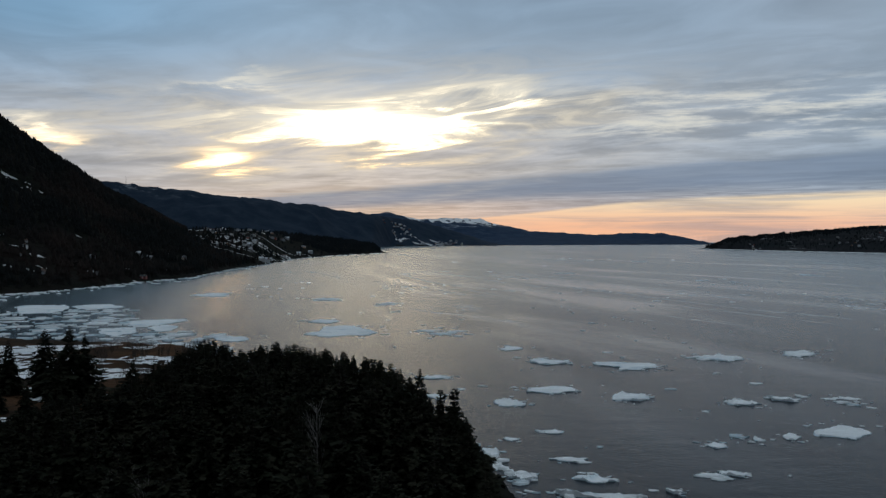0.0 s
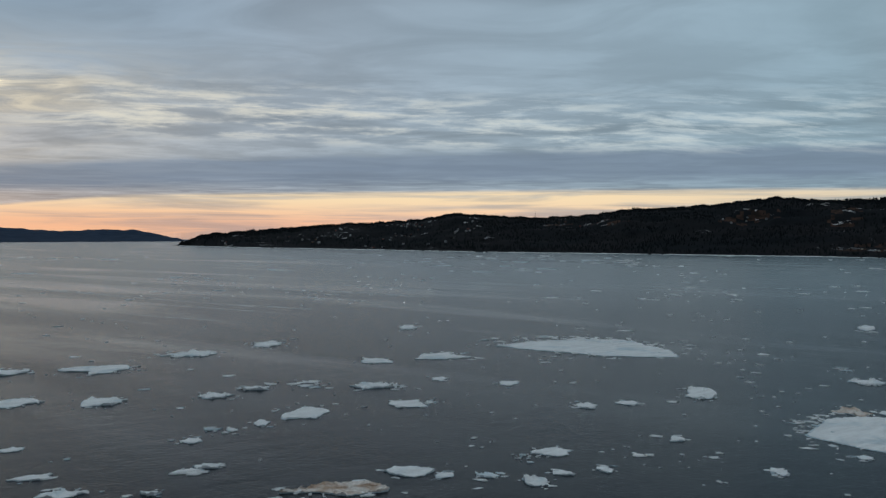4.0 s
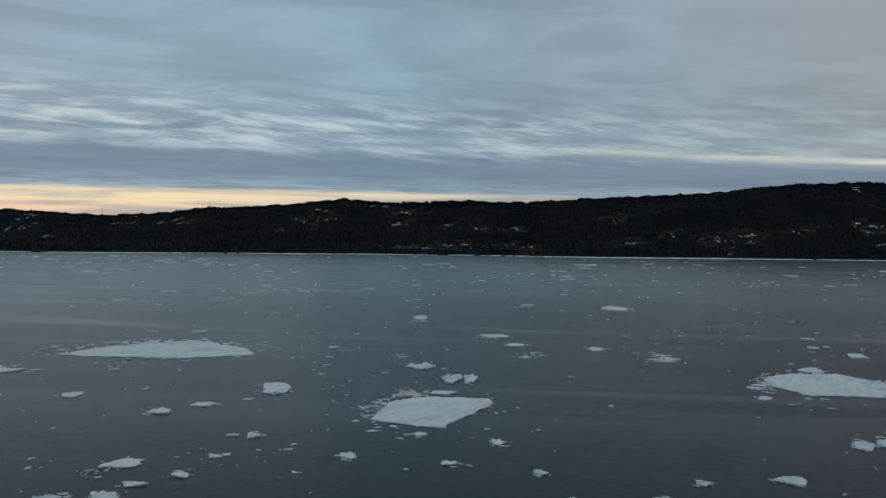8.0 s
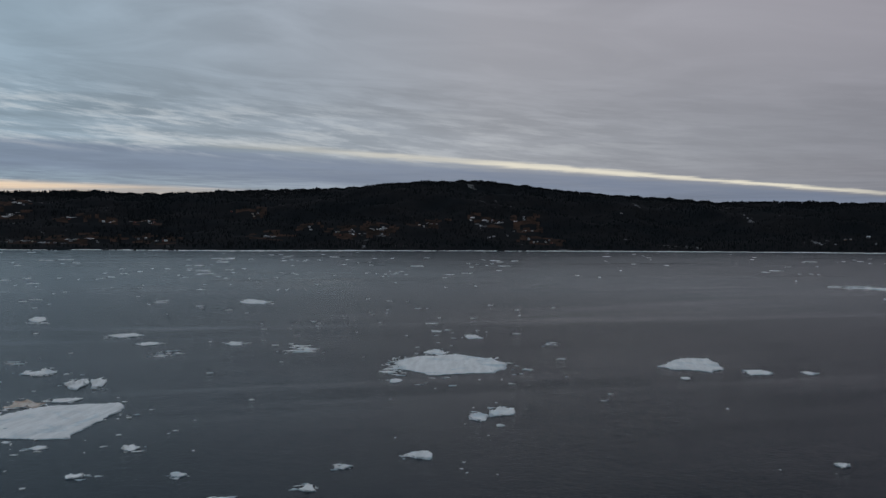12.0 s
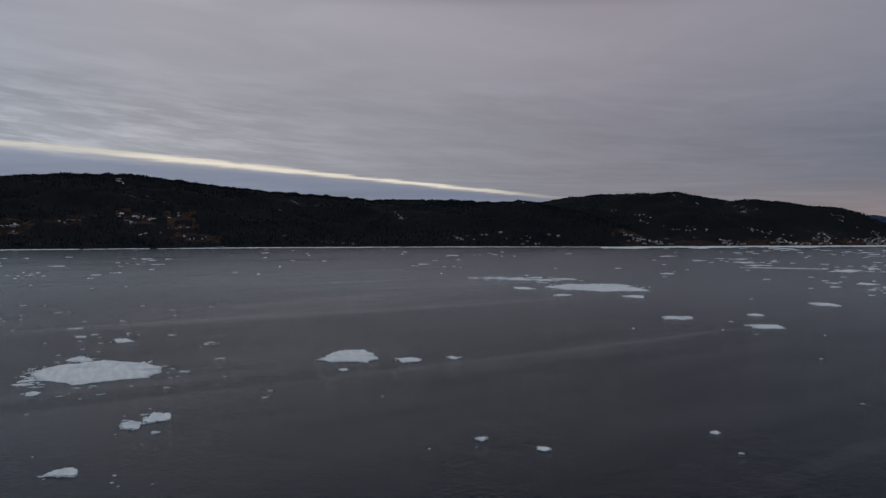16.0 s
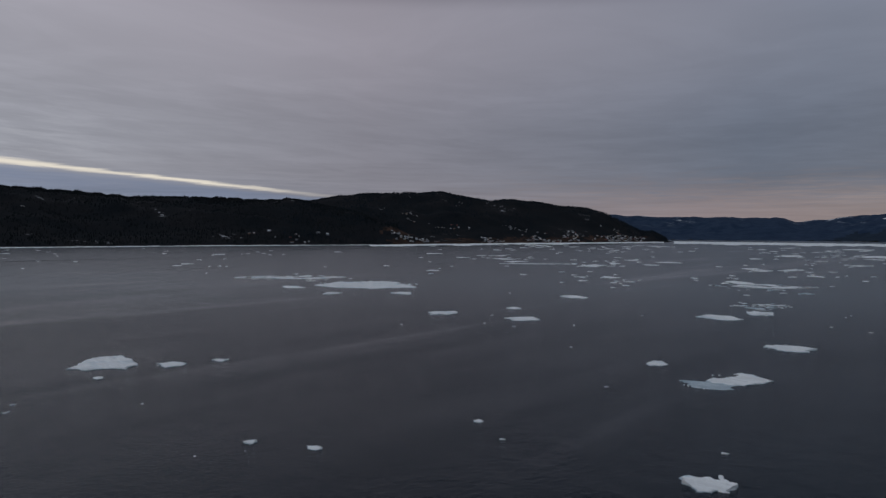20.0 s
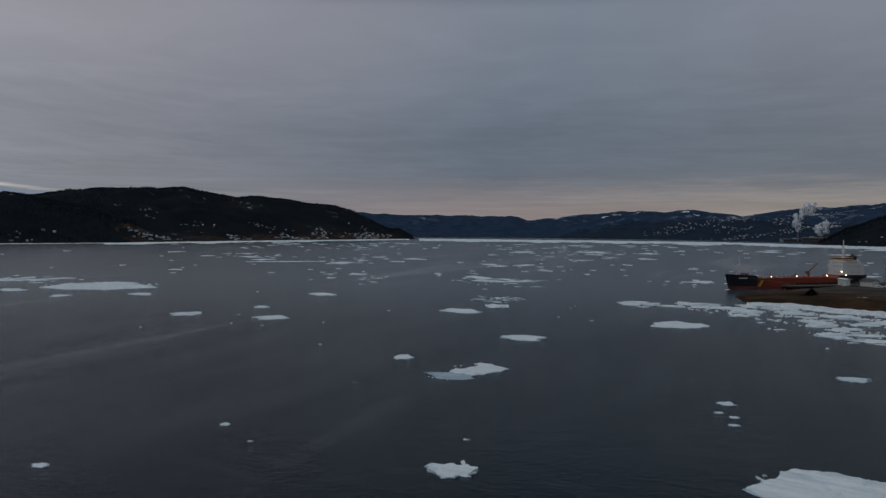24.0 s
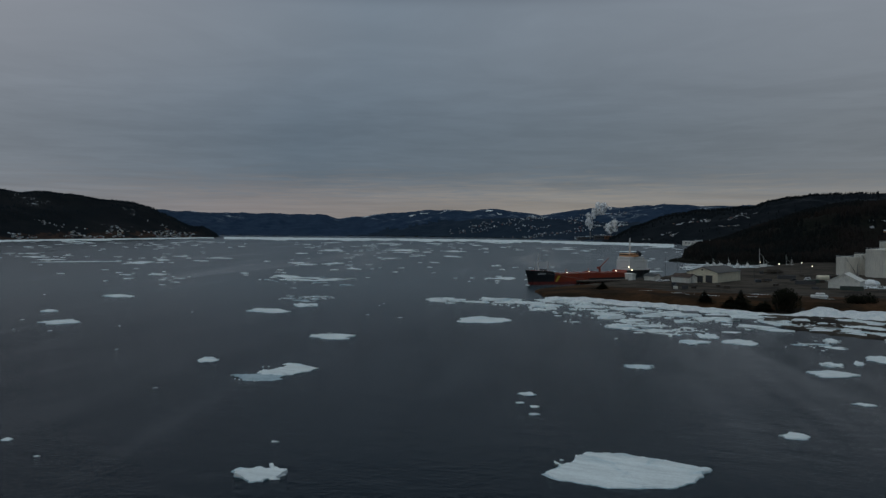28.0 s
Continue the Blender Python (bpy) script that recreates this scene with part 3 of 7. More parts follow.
# hamlets and clearings on the hillsides: bearing, angle above level, houses, snow patches
HAMLETS = [(-26.6, 3.2, 0, 5), (-26.2, 2.9, 0, 2), (-23.6, 0.05, 0, 1), (-15.1, -0.45, 0, 2), (-14.4, 0.35, 2, 4), (-15.4, 0.35, 2, 4), (-13.0, 0.3, 3, 3), (-11.6, 0.15, 3, 3), (-26.85, -0.7, 1, 1), (-25.5, -2.1, 1, 3), (-19.6, -1.4, 4, 2), (-17.2, -1.5, 3, 2),
           (42.1, 0.65, 3, 3), (43.7, 0.46, 1, 3), (45.1, 0.85, 2, 2), (45.9, 0.67, 2, 1), (53.9, 1.6, 0, 3), (54.4, 1.0, 2, 1), (55.4, 1.05, 2, 1), (53.2, 0.84, 2, 0), (59.1, 1.8, 1, 3), (59.9, 1.45, 2, 3), (61.1, 1.6, 0, 4), (59.8, 0.73, 2, 4), (62.9, 0.54, 2, 1), (65.2, 0.41, 2, 1), (67.3, 0.43, 3, 3),
           (60.5, -0.85, 3, 1), (61.3, -1.0, 1, 0), (62.0, -0.79, 2, 0), (63.9, -0.74, 5, 2), (66.8, -0.61, 3, 0), (68.4, -0.78, 3, 1), (88.8, 3.0, 0, 2), (72.6, 1.39, 1, 0), (74.0, 1.06, 3, 0), (75.1, -0.45, 5, 1), (77.5, 0.17, 2, 0), (80.2, -0.1, 5, 0), (80.9, -0.1, 3, 1), (82.2, 0.1, 4, 2), (85.1, 0.38, 2, 0), (86.1, 0.54, 2, 1),
           (89.3, 0.81, 2, 2), (90.4, 0.56, 4, 2), (92.0, 0.71, 3, 1), (92.2, 0.08, 3, 1), (92.6, -0.58, 3, 0), (91.2, -0.25, 1, 0), (93.5, -0.68, 4, 0), (99.1, 1.2, 0, 1),
           (120.7, 1.35, 0, 2), (122.9, 0.99, 3, 5), (122.9, 0.57, 2, 3), (122.9, 2.05, 0, 2), (125.9, 1.61, 0, 2), (126.2, 1.75, 0, 2), (124.7, 2.35, 0, 2), (128.1, 1.73, 0, 2), (134.4, 0.99, 0, 4), (134.6, 0.65, 0, 2), (124.3, 0.23, 5, 2), (126.0, 0.2, 5, 1), (129.4, 0.1, 6, 2), (130.5, -0.08, 8, 2), (133.5, -0.14, 8, 1), (136.5, -0.05, 4, 3), (137.2, -0.42, 4, 1),
           (170.4, 0.35, 4, 2), (171.1, 0.46, 4, 2), (171.8, 0.57, 3, 2), (173.0, 0.22, 3, 3), (173.6, 0.83, 2, 4), (174.0, 1.0, 1, 5), (168.7, -0.48, 5, 1), (169.7, -0.4, 4, 1), (181.8, 0.6, 1, 1), (182.1, 0.0, 2, 1)]
HAMLETS = [(b, hill_spot(b, el), n, k) for b, el, n, k in HAMLETS]
HAMLETS = [row for row in HAMLETS if row[1] > 0]


def mesh_from(name, verts, faces, mats, index=None, smooth=False):
    me = bpy.data.meshes.new(name)
    verts, faces = np.asarray(verts, np.float32), np.asarray(faces, np.int32)
    n = faces.shape[1]
    me.vertices.add(len(verts))
    me.vertices.foreach_set("co", verts.ravel())
    me.loops.add(faces.size)
    me.loops.foreach_set("vertex_index", faces.ravel())
    me.polygons.add(len(faces))
    me.polygons.foreach_set("loop_start", np.arange(len(faces), dtype=np.int32) * n)
    me.polygons.foreach_set("loop_total", np.full(len(faces), n, np.int32))
    for m in mats:
        me.materials.append(m)
    if index is not None:
        me.polygons.foreach_set("material_index", np.asarray(index, np.int32))
    if smooth:
        me.polygons.foreach_set("use_smooth", np.ones(len(faces), bool))
    me.update(calc_edges=True)
    me.validate()
    return me


bs = np.concatenate([np.arange(-32, 186, 0.22), np.arange(186, 328, 2.0)])
rs_ = np.concatenate([[0.02], np.arange(6, 120, 6.0), np.arange(120, 700, 5.0), np.geomspace(700, 4900, 190)])
bb, rr = np.meshgrid(bs, rs_)
zz, kk = ground_height(np.where(bb > 200, bb, bb), rr)
zw, kw = ground_height(bb - 360, rr)
zz, kk = np.where(zw > zz, zw, zz), np.where(zw > zz, kw, kk)
gv = np.stack([rr * np.sin(np.radians(bb)), rr * np.cos(np.radians(bb)), zz], -1).reshape(-1, 3)
nb, nr = len(bs), len(rs_)
ii, jj = np.meshgrid(np.arange(nr - 1), np.arange(nb), indexing="ij")
jn = (jj + 1) % nb
gf = np.stack([ii * nb + jj, (ii + 1) * nb + jj, (ii + 1) * nb + jn, ii * nb + jn], -1).reshape(-1, 4)
fk = kk[:-1, :].reshape(-1)
fx, fy = gv[gf[:, 0], 0], gv[gf[:, 0], 1]
fb, fr = np.degrees(np.arctan2(fx, fy)) % 360, np.hypot(fx, fy)
yard_front = np.interp(fb, [160, 166, 170, 174, 178, 182], [560, 520, 482, 474, 470, 470])
# bare brown fields by the shores and round the hamlets
cape_shore = np.interp(fb, [k[0] for k in CAPE], [k[1] for k in CAPE])
field = (fk == 2) & (fb > 120.5) & (fb < 138.5) & (fr < cape_shore + 95) & (wavy(fx, fy, 130, 12) > -0.15)
for b_, r_, n_h, _ in HAMLETS:
    if n_h > 1 and 40 < b_ < 100:
        field |= (fk == 2) & ((fx - r_ * math.sin(radians(b_))) ** 2 + (fy - r_ * math.cos(radians(b_))) ** 2 < (26 + 5 * n_h) ** 2) & (wavy(fx, fy, 60, 13) > 0.0)
fk = np.where(field, 8, fk)
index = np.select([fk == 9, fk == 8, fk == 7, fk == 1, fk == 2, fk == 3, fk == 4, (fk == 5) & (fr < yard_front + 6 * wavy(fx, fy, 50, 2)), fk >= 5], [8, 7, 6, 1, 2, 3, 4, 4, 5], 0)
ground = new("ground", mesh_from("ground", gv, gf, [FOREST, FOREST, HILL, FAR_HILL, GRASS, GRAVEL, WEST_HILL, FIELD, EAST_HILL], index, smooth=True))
tagged(ground, "dark wooded hills with old snow patches round a bay", "ground", kind="structure")

wb, wr = np.meshgrid(np.arange(0, 360, 4.0), np.array([0.02, 60, 150, 400, 900, 2000, 4950]))
wv = np.stack([wr * np.sin(np.radians(wb)), wr * np.cos(np.radians(wb)), np.zeros(wr.shape)], -1).reshape(-1, 3)
m_, n_ = wr.shape
ii, jj = np.meshgrid(np.arange(m_ - 1), np.arange(n_), indexing="ij")
jn = (jj + 1) % n_
wf = np.stack([ii * n_ + jj, (ii + 1) * n_ + jj, (ii + 1) * n_ + jn, ii * n_ + jn], -1).reshape(-1, 4)
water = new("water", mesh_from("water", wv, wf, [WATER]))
tagged(water, "calm dark grey sea water with pale slicks", "sea", kind="structure")


def at(b, r, z=0.0):
    return Vector((r * math.sin(radians(b)), r * math.cos(radians(b)), z))


def land(b, r):
    h, k = ground_height(np.array([b]), np.array([r]))
    return float(h[0])


# ---- ice ----
def part(name, me, parent, label="", m=None):
    """One mesh as a part of a thing."""
    ob = new(name, me)
    ob.parent = parent
    if m is not None:
        ob.matrix_local = m
    if label:
        ob["label"] = label
    return ob


def thing(name, m, label, category, group=""):
    ob = new(name)
    ob.empty_display_size = 0.3
    ob.matrix_world = m
    return tagged(ob, label, category, group)


# the corners of the largest angular pans, as shares of half their width and depth
PANS = {167.3: ((-1, -0.55), (-0.57, 0.85), (-0.04, 0.95), (0.32, 0.73), (1, 0.32), (0.48, -0.84), (-0.23, -1.06), (-0.79, -0.84)),
        62.17: ((-1, -0.5), (-0.68, 0.7), (-0.1, 1), (0.95, 0.9), (1, 0.5), (0.63, -0.2), (0.16, -1), (-0.47, -0.8)),
        43.95: ((-1, -0.2), (-0.64, 0.35), (-0.06, 0.9), (0.5, 0.95), (0.99, -0.35), (0.97, -0.9), (0.25, -1), (-0.25, -0.7)),
        87.23: ((-1, -0.06), (-0.64, 0.68), (0.1, 1), (0.82, 0.48), (1, 0.06), (0.73, -0.75), (-0.36, -1), (-0.82, -0.56))}


# where rubble lies on them: direction, and how far out it begins and ends
RUBBLE = {62.17: (2.8, 0.85, 1.2), 87.23: (2.7, 0.85, 1.2), 43.95: (1.5, 0.4, 1.3)}


def floe_mesh(wide, deep, thick, rough, seed, mats, corners=None):
    """A pan of ice: a broken, many-cornered outline, a wind-worn top, a steep wet side and a drowned grey foot."""
    rs = np.random.RandomState(seed)
    if corners:
        pts = np.array([complex(x, y) for x, y in corners])[::-1]
    else:
        k = rs.randint(6, 11)
        th = (np.arange(k) + rs.uniform(-0.4, 0.4, k)) / k * math.tau
        pts = rs.uniform(0.5, 1.0, k) * np.exp(1j * th)
    jag = 0.10 if corners else 0.17
    while len(pts) < (84 if wide > 14 else 44):
        nxt = np.roll(pts, -1)
        mid_ = (pts + nxt) / 2 + 1j * (nxt - pts) * rs.uniform(-jag, jag, len(pts))
        pts = np.stack([pts, mid_], 1).ravel()
        jag = min(jag * 1.15, 0.22)
    x, y = pts.real, pts.imag
    x = (2 * x - x.max() - x.min()) / (x.max() - x.min()) * wide / 2
    y = (2 * y - y.max() - y.min()) / (y.max() - y.min()) * deep / 2
    n, seedv = len(x), Vector(rs.uniform(0, 90, 3))
    ring = np.arange(n) / n * math.tau
    ridge = np.clip(np.sin(ring * 2 + rs.uniform(0, 6)) + 0.7 * np.sin(ring * 5 + rs.uniform(0, 6)) + rs.uniform(-0.6, 0.6, n), 0, 1.4)
    foot = np.clip(np.sin(ring + rs.uniform(0, 6)) + 0.8 * np.sin(ring * 3 + rs.uniform(0, 6)) - 0.2, 0, 1.3)
    fr = [0.22, 0.42, 0.6, 0.75, 0.87, 0.95, 0.985, 1.0]
    verts = [(0, 0, thick)]
    for k, f in enumerate(fr):
        for i in range(n):
            v = Vector((f * x[i] / 2.6, f * y[i] / 3.6, 0)) + seedv
            z = thick * (1 + 0.3 * noise.noise(v * 0.7)) + rough * max(0.0, noise.fractal(v, 0.6, 2.2, 4)) * (1.0 if k < 3 else 1.5)
            if k in (5, 6):
                z += ridge[i] * (0.35 * rough + 0.25 * thick) * rs.uniform(0.4, 1.0)
            if k == 7:
                z = thick * rs.uniform(0.5, 0.9)
            verts.append((f * x[i], f * y[i], z))
    for f, z, g in ((1.005, 0.05, 0.0), (1.012, 0.03, min(0.10, 0.7 / wide)), (0.99, -0.4, 0.0)):
        for i in range(n):
            q = f + g * foot[i]
            verts.append((q * x[i], q * y[i], z))
    faces = [(0, 1 + i, 1 + (i + 1) % n) for i in range(n)]
    index = [0] * n
    for k in range(len(fr) + 2):
        a, b = 1 + k * n, 1 + (k + 1) * n
        faces += [(a + i, b + i, b + (i + 1) % n, a + (i + 1) % n) for i in range(n)]
        index += [1 if k >= len(fr) - 1 and len(mats) > 1 else 0] * n
    me = bpy.data.meshes.new("ice_floe")
    me.from_pydata(verts, [], faces)
    for m in mats:
        me.materials.append(m)
    me.polygons.foreach_set("material_index", index)
    return me


def slab(rs, wide, deep, high):
    """Corners and triangles of one broken, tilted slab standing in the water."""
    n = rs.randint(5, 9)
    th = np.sort(rs.uniform(0, math.tau, n) * 0.35 + np.linspace(0, math.tau, n, endpoint=False))
    q = rs.uniform(0.55, 1.15, n)
    x, y = q * np.cos(th) * wide / 2, q * np.sin(th) * deep / 2
    tilt = rs.uniform(-0.16, 0.16, 2) * high / max(wide, deep) * 4
    top = np.stack([x * 0.93, y * 0.93, high + x * tilt[0] + y * tilt[1]], 1)
    bottom = np.stack([x, y, np.full(n, -0.3)], 1)
    v = np.concatenate([top, bottom, [[0, 0, high * rs.uniform(1.0, 1.25)]]])
    i = np.arange(n)
    j = (i + 1) % n
    f = np.concatenate([np.stack([i, j, np.full(n, 2 * n)], 1), np.stack([i + n, j + n, j], 1), np.stack([i + n, j, i], 1)])
    return v, f


def brash(name, spots, rs, mats, label):
    """Many slabs joined into one object; spots: x, y, wide, deep, high."""
    vs, fs, kinds, at_ = [], [], [], 0
    for x, y, w, d, h in spots:
        v, f = slab(rs, w, d, h)
        kinds.append(np.full(len(f), rs.randint(len(mats))))
        a = -math.atan2(x, y) + rs.uniform(-0.35, 0.35)
        c, s = math.cos(a), math.sin(a)
        vs.append(np.stack([v[:, 0] * c - v[:, 1] * s + x, v[:, 0] * s + v[:, 1] * c + y, v[:, 2]], 1))
        fs.append(f + at_)
        at_ += len(v)
    if not vs:
        return None
    fs = np.concatenate(fs)
    ob = new(name, mesh_from(name, np.concatenate(vs), fs, mats, np.concatenate(kinds) if len(mats) > 1 else None))
    return tagged(ob, label, "drift ice", kind="stuff")


# bearing, distance, width across the line of sight, depth along it, and sort: flat, grey, rough, peaked, dirty or a cluster
FLOES = []
FLOES += [(-6.91, 338.8, 28, 42, "f"), (-8.04, 377.6, 13.7, 19.9, "f"), (-15.27, 557.8, 25.1, 36.9, "f"), (-7.75, 505.1, 16.7, 22.2, "f"), (-3.78, 468.8, 12.5, 19.3, "f"), (-0.05, 331.3, 29.8, 34.7, "c"), (4.63, 284.6, 7.6, 12.8, "f"), (7.19, 255.4, 14.4, 14.8, "r"), (12.12, 251, 18.7, 17.4, "f"), (7.47, 208.9, 13.3, 11.4, "f"), (4.52, 192.3, 8.7, 11.1, "r"), (12.55, 203, 10.2, 12.8, "r"), (18.12, 275.6, 17, 19.1, "r"), (22.84, 297.8, 9.6, 13, "f"), (4.6, 157.7, 2.9, 3.5, "f"), (7.44, 164.8, 4.2, 4.3, "f"), (8.47, 144.3, 6.5, 3.3, "f"), (10.19, 133.3, 7.7, 5.9, "r"), (5.44, 132.9, 5.5, 5, "r"), (10.64, 124.6, 15.8, 3.2, "r")]
FLOES += [(15.46, 129.4, 3.6, 3.4, "r"), (-0.63, 226.4, 9.8, 7.2, "f"), (-0.43, 199.3, 4.7, 7, "f"), (3.21, 148.1, 3.5, 8.5, "r"), (3.69, 139.4, 1.9, 6.9, "r"), (-14.03, 319.1, 12.4, 19.1, "f"), (-18.86, 387.3, 28.1, 29.9, "f"), (-18.31, 363.8, 12.2, 28.7, "f"), (-22.21, 482.8, 25.3, 37.9, "f"), (-25.34, 480.3, 25.9, 58.5, "f"), (-21.06, 357.1, 14.4, 31.4, "f"), (-21.8, 413.5, 17.9, 39, "c")]
FLOES += [(25.34, 180.5, 10, 12.7, "f"), (17.89, 160.3, 4.6, 6.2, "r"), (20.15, 167.3, 8.8, 7.4, "c"), (22.48, 172.1, 4, 6.9, "r"), (19.62, 203.1, 9.1, 10.8, "r"), (21.93, 210.8, 8.5, 7.4, "r"), (25.39, 215.7, 12.3, 14.2, "c"), (18.99, 141.9, 5.7, 3.3, "r"), (29.84, 210.6, 14.1, 12.3, "r"), (32.13, 188.7, 8.7, 9.9, "f"), (33.81, 190.3, 5, 12, "c"), (30.08, 252.7, 9.2, 11, "f"), (34.52, 262.5, 17, 15.7, "f"), (43.95, 290.5, 60.5, 47.2, "f"), (32.31, 134.6, 8.2, 7, "f"), (34.68, 132.6, 3.1, 3.7, "f"), (37.63, 133, 4.4, 3.8, "r"), (27.28, 126.1, 16.2, 7.1, "d"), (41.84, 148.6, 7, 6.6, "f"), (40.85, 130.2, 4.5, 6.6, "r")]
FLOES += [(40.12, 144.2, 3.9, 6.6, "c"), (42.71, 135.8, 4.1, 4.2, "r"), (22.8, 293, 8.8, 14.3, "f"), (32.18, 342.9, 8.5, 20.4, "r"), (34.28, 221.3, 3.7, 6.9, "f"), (39.03, 215.8, 5, 7.4, "f"), (44.21, 190.1, 5.7, 8.9, "r"), (46.82, 195.2, 5.5, 6, "f"), (51.58, 212.3, 8.6, 19.5, "r"), (45.43, 138.7, 3.4, 5.4, "r"), (50.09, 163.1, 3.3, 6.5, "r"), (17.86, 274.8, 14, 12.2, "r"), (18.02, 139.3, 8.9, 3.2, "c")]
FLOES += [(60.37, 202.4, 8.4, 11.6, "d"), (62.76, 204.3, 6.5, 6.2, "f"), (62.17, 183, 26.9, 34.6, "f"), (58.47, 184.2, 5.4, 12.6, "c"), (63.31, 223.8, 5.6, 16.4, "p"), (64.57, 224, 3.8, 15.5, "p"), (61.17, 161.7, 3.1, 3.9, "f"), (63.17, 141, 3.3, 3.9, "r"), (61.2, 245.4, 10.2, 14, "r"), (66.15, 321.6, 11.6, 14.9, "f"), (61.11, 389.9, 8, 30.2, "r"), (59.83, 265.2, 7.7, 10.6, "c"), (56.52, 145, 2.6, 4.3, "r"), (87.23, 243.2, 33.1, 43.2, "f"), (83.42, 237, 5.5, 27.6, "c"), (86.18, 266.6, 7.1, 12.5, "f"), (83.58, 214.8, 3.3, 6.5, "f"), (89.19, 173.7, 5, 10.5, "r"), (90.77, 178.5, 6.6, 11.1, "r"), (103.05, 255.9, 18.1, 28.7, "f")]
FLOES += [(107.15, 246.7, 8.3, 11.5, "f"), (102.77, 230.9, 2.6, 5.2, "f"), (85.12, 142.9, 5.8, 5.4, "r"), (77.66, 125.7, 2.9, 4.8, "r"), (80.09, 136.3, 3.5, 3.6, "r"), (71.7, 122.5, 5.1, 2.6, "r"), (63.18, 141.6, 3.4, 3.7, "f")]
FLOES += [(69.39, 136.7, 2.9, 4.6, "r"), (56.28, 146.7, 3.1, 4.5, "r"), (74.08, 461, 14.3, 33.4, "f"), (76.96, 272.4, 15.9, 29.9, "c"), (66.17, 320.8, 10.6, 15.8, "f"), (67.47, 296.7, 7.6, 10.6, "f"), (68.6, 271.7, 10.9, 15.3, "c"), (61.08, 245.6, 10.2, 18, "r"), (66.5, 155.8, 3.5, 5.8, "r"), (61.13, 391.9, 7.2, 38.1, "r"), (88.81, 306.1, 6.1, 13.1, "f"), (93.99, 291.4, 5.8, 11.7, "c"), (72.83, 291.2, 5.7, 11.8, "f"), (119.7, 581.4, 81, 99.9, "r"), (114.69, 672.5, 76.2, 62.5, "c"), (131.37, 963.4, 88.1, 16, "f"), (124.96, 386.2, 13.7, 18.4, "f"), (130.32, 363.7, 15.6, 18.6, "f"), (129.75, 413.1, 8.9, 18, "r"), (133.74, 489.4, 16.3, 25, "f")]
FLOES += [(143.06, 390.4, 19.9, 25.5, "f"), (145.52, 416.4, 14.3, 28.6, "r"), (147.31, 295.9, 16.3, 17.1, "f")]
FLOES += [(139.24, 249.6, 6, 10.7, "f"), (142.38, 218.5, 13.6, 13.0, "g"), (144.39, 228.7, 16, 20, "f"), (142.59, 131.9, 9.7, 10.9, "r"), (116.32, 147.8, 3.1, 4.6, "r"), (112.13, 153.8, 3, 4.5, "r"), (127.43, 167.7, 2, 3, "f"), (117.55, 506.6, 11.3, 22.4, "f"), (122.1, 505.7, 12.8, 22.5, "f"), (114.97, 563.2, 14.7, 27.5, "f"), (110.22, 252.3, 4.9, 6.5, "f"), (146, 613.8, 62.7, 98.3, "c"), (145.85, 458.4, 32.1, 34.5, "c"), (167.3, 135.7, 26.3, 22.2, "f"), (160.51, 195.3, 4.2, 6, "f"), (159.99, 184.6, 2, 2.4, "f"), (161, 181.2, 2.1, 2.9, "f"), (160.98, 173.9, 2.3, 2.7, "f"), (167.83, 239.5, 8.2, 8.9, "f"), (177.43, 168.9, 5.5, 6.5, "f")]
FLOES += [(-178.71, 206.3, 5.3, 4.7, "f"), (179.6, 246.2, 13, 13.6, "f"), (179.46, 263.5, 7.7, 13.4, "r"), (-177.58, 281.3, 11.1, 16.1, "f"), (-179.03, 269.5, 3.3, 11.5, "r"), (171.32, 297.7, 10.1, 15, "f"), (174.13, 302.7, 11.7, 16.8, "f"), (172.16, 317, 9.5, 20.3, "r"), (157.55, 352.8, 22.5, 28.4, "f"), (166.58, 337.7, 14.6, 27.5, "r"), (169.39, 329.1, 32.5, 22.2, "c"), (179.47, 321.2, 7, 18.2, "r"), (178.76, 304.5, 19.1, 23.9, "c")]

BLOCKS = []
for k in range(6):
    v, f = slab(np.random.RandomState(500 + k), 1.0, 0.8, 0.45)
    BLOCKS.append(mesh_from("ice_block", v, f, [ICE]))

LABELS = {"f": "flat snow-covered ice floe adrift on the dark water", "r": "rough white ice floe of broken frozen-together slabs",
          "p": "upturned ice block with a tall pointed peak", "d": "ice floe stained brown with silt on top", "g": "thin wet grey pan of ice almost awash"}
rs = np.random.RandomState(11)
cluster_spots = []


def strew(b, r, across, deep, s, long=1.3, high=(0.06, 0.2)):
    """One loose slab beside a floe: metres across and along the line of sight from its middle."""
    p, a = at(b, r), -radians(b)
    cluster_spots.append((p.x + across * math.cos(a) - deep * math.sin(a), p.y + across * math.sin(a) + deep * math.cos(a), s * long, s, rs.uniform(*high)))


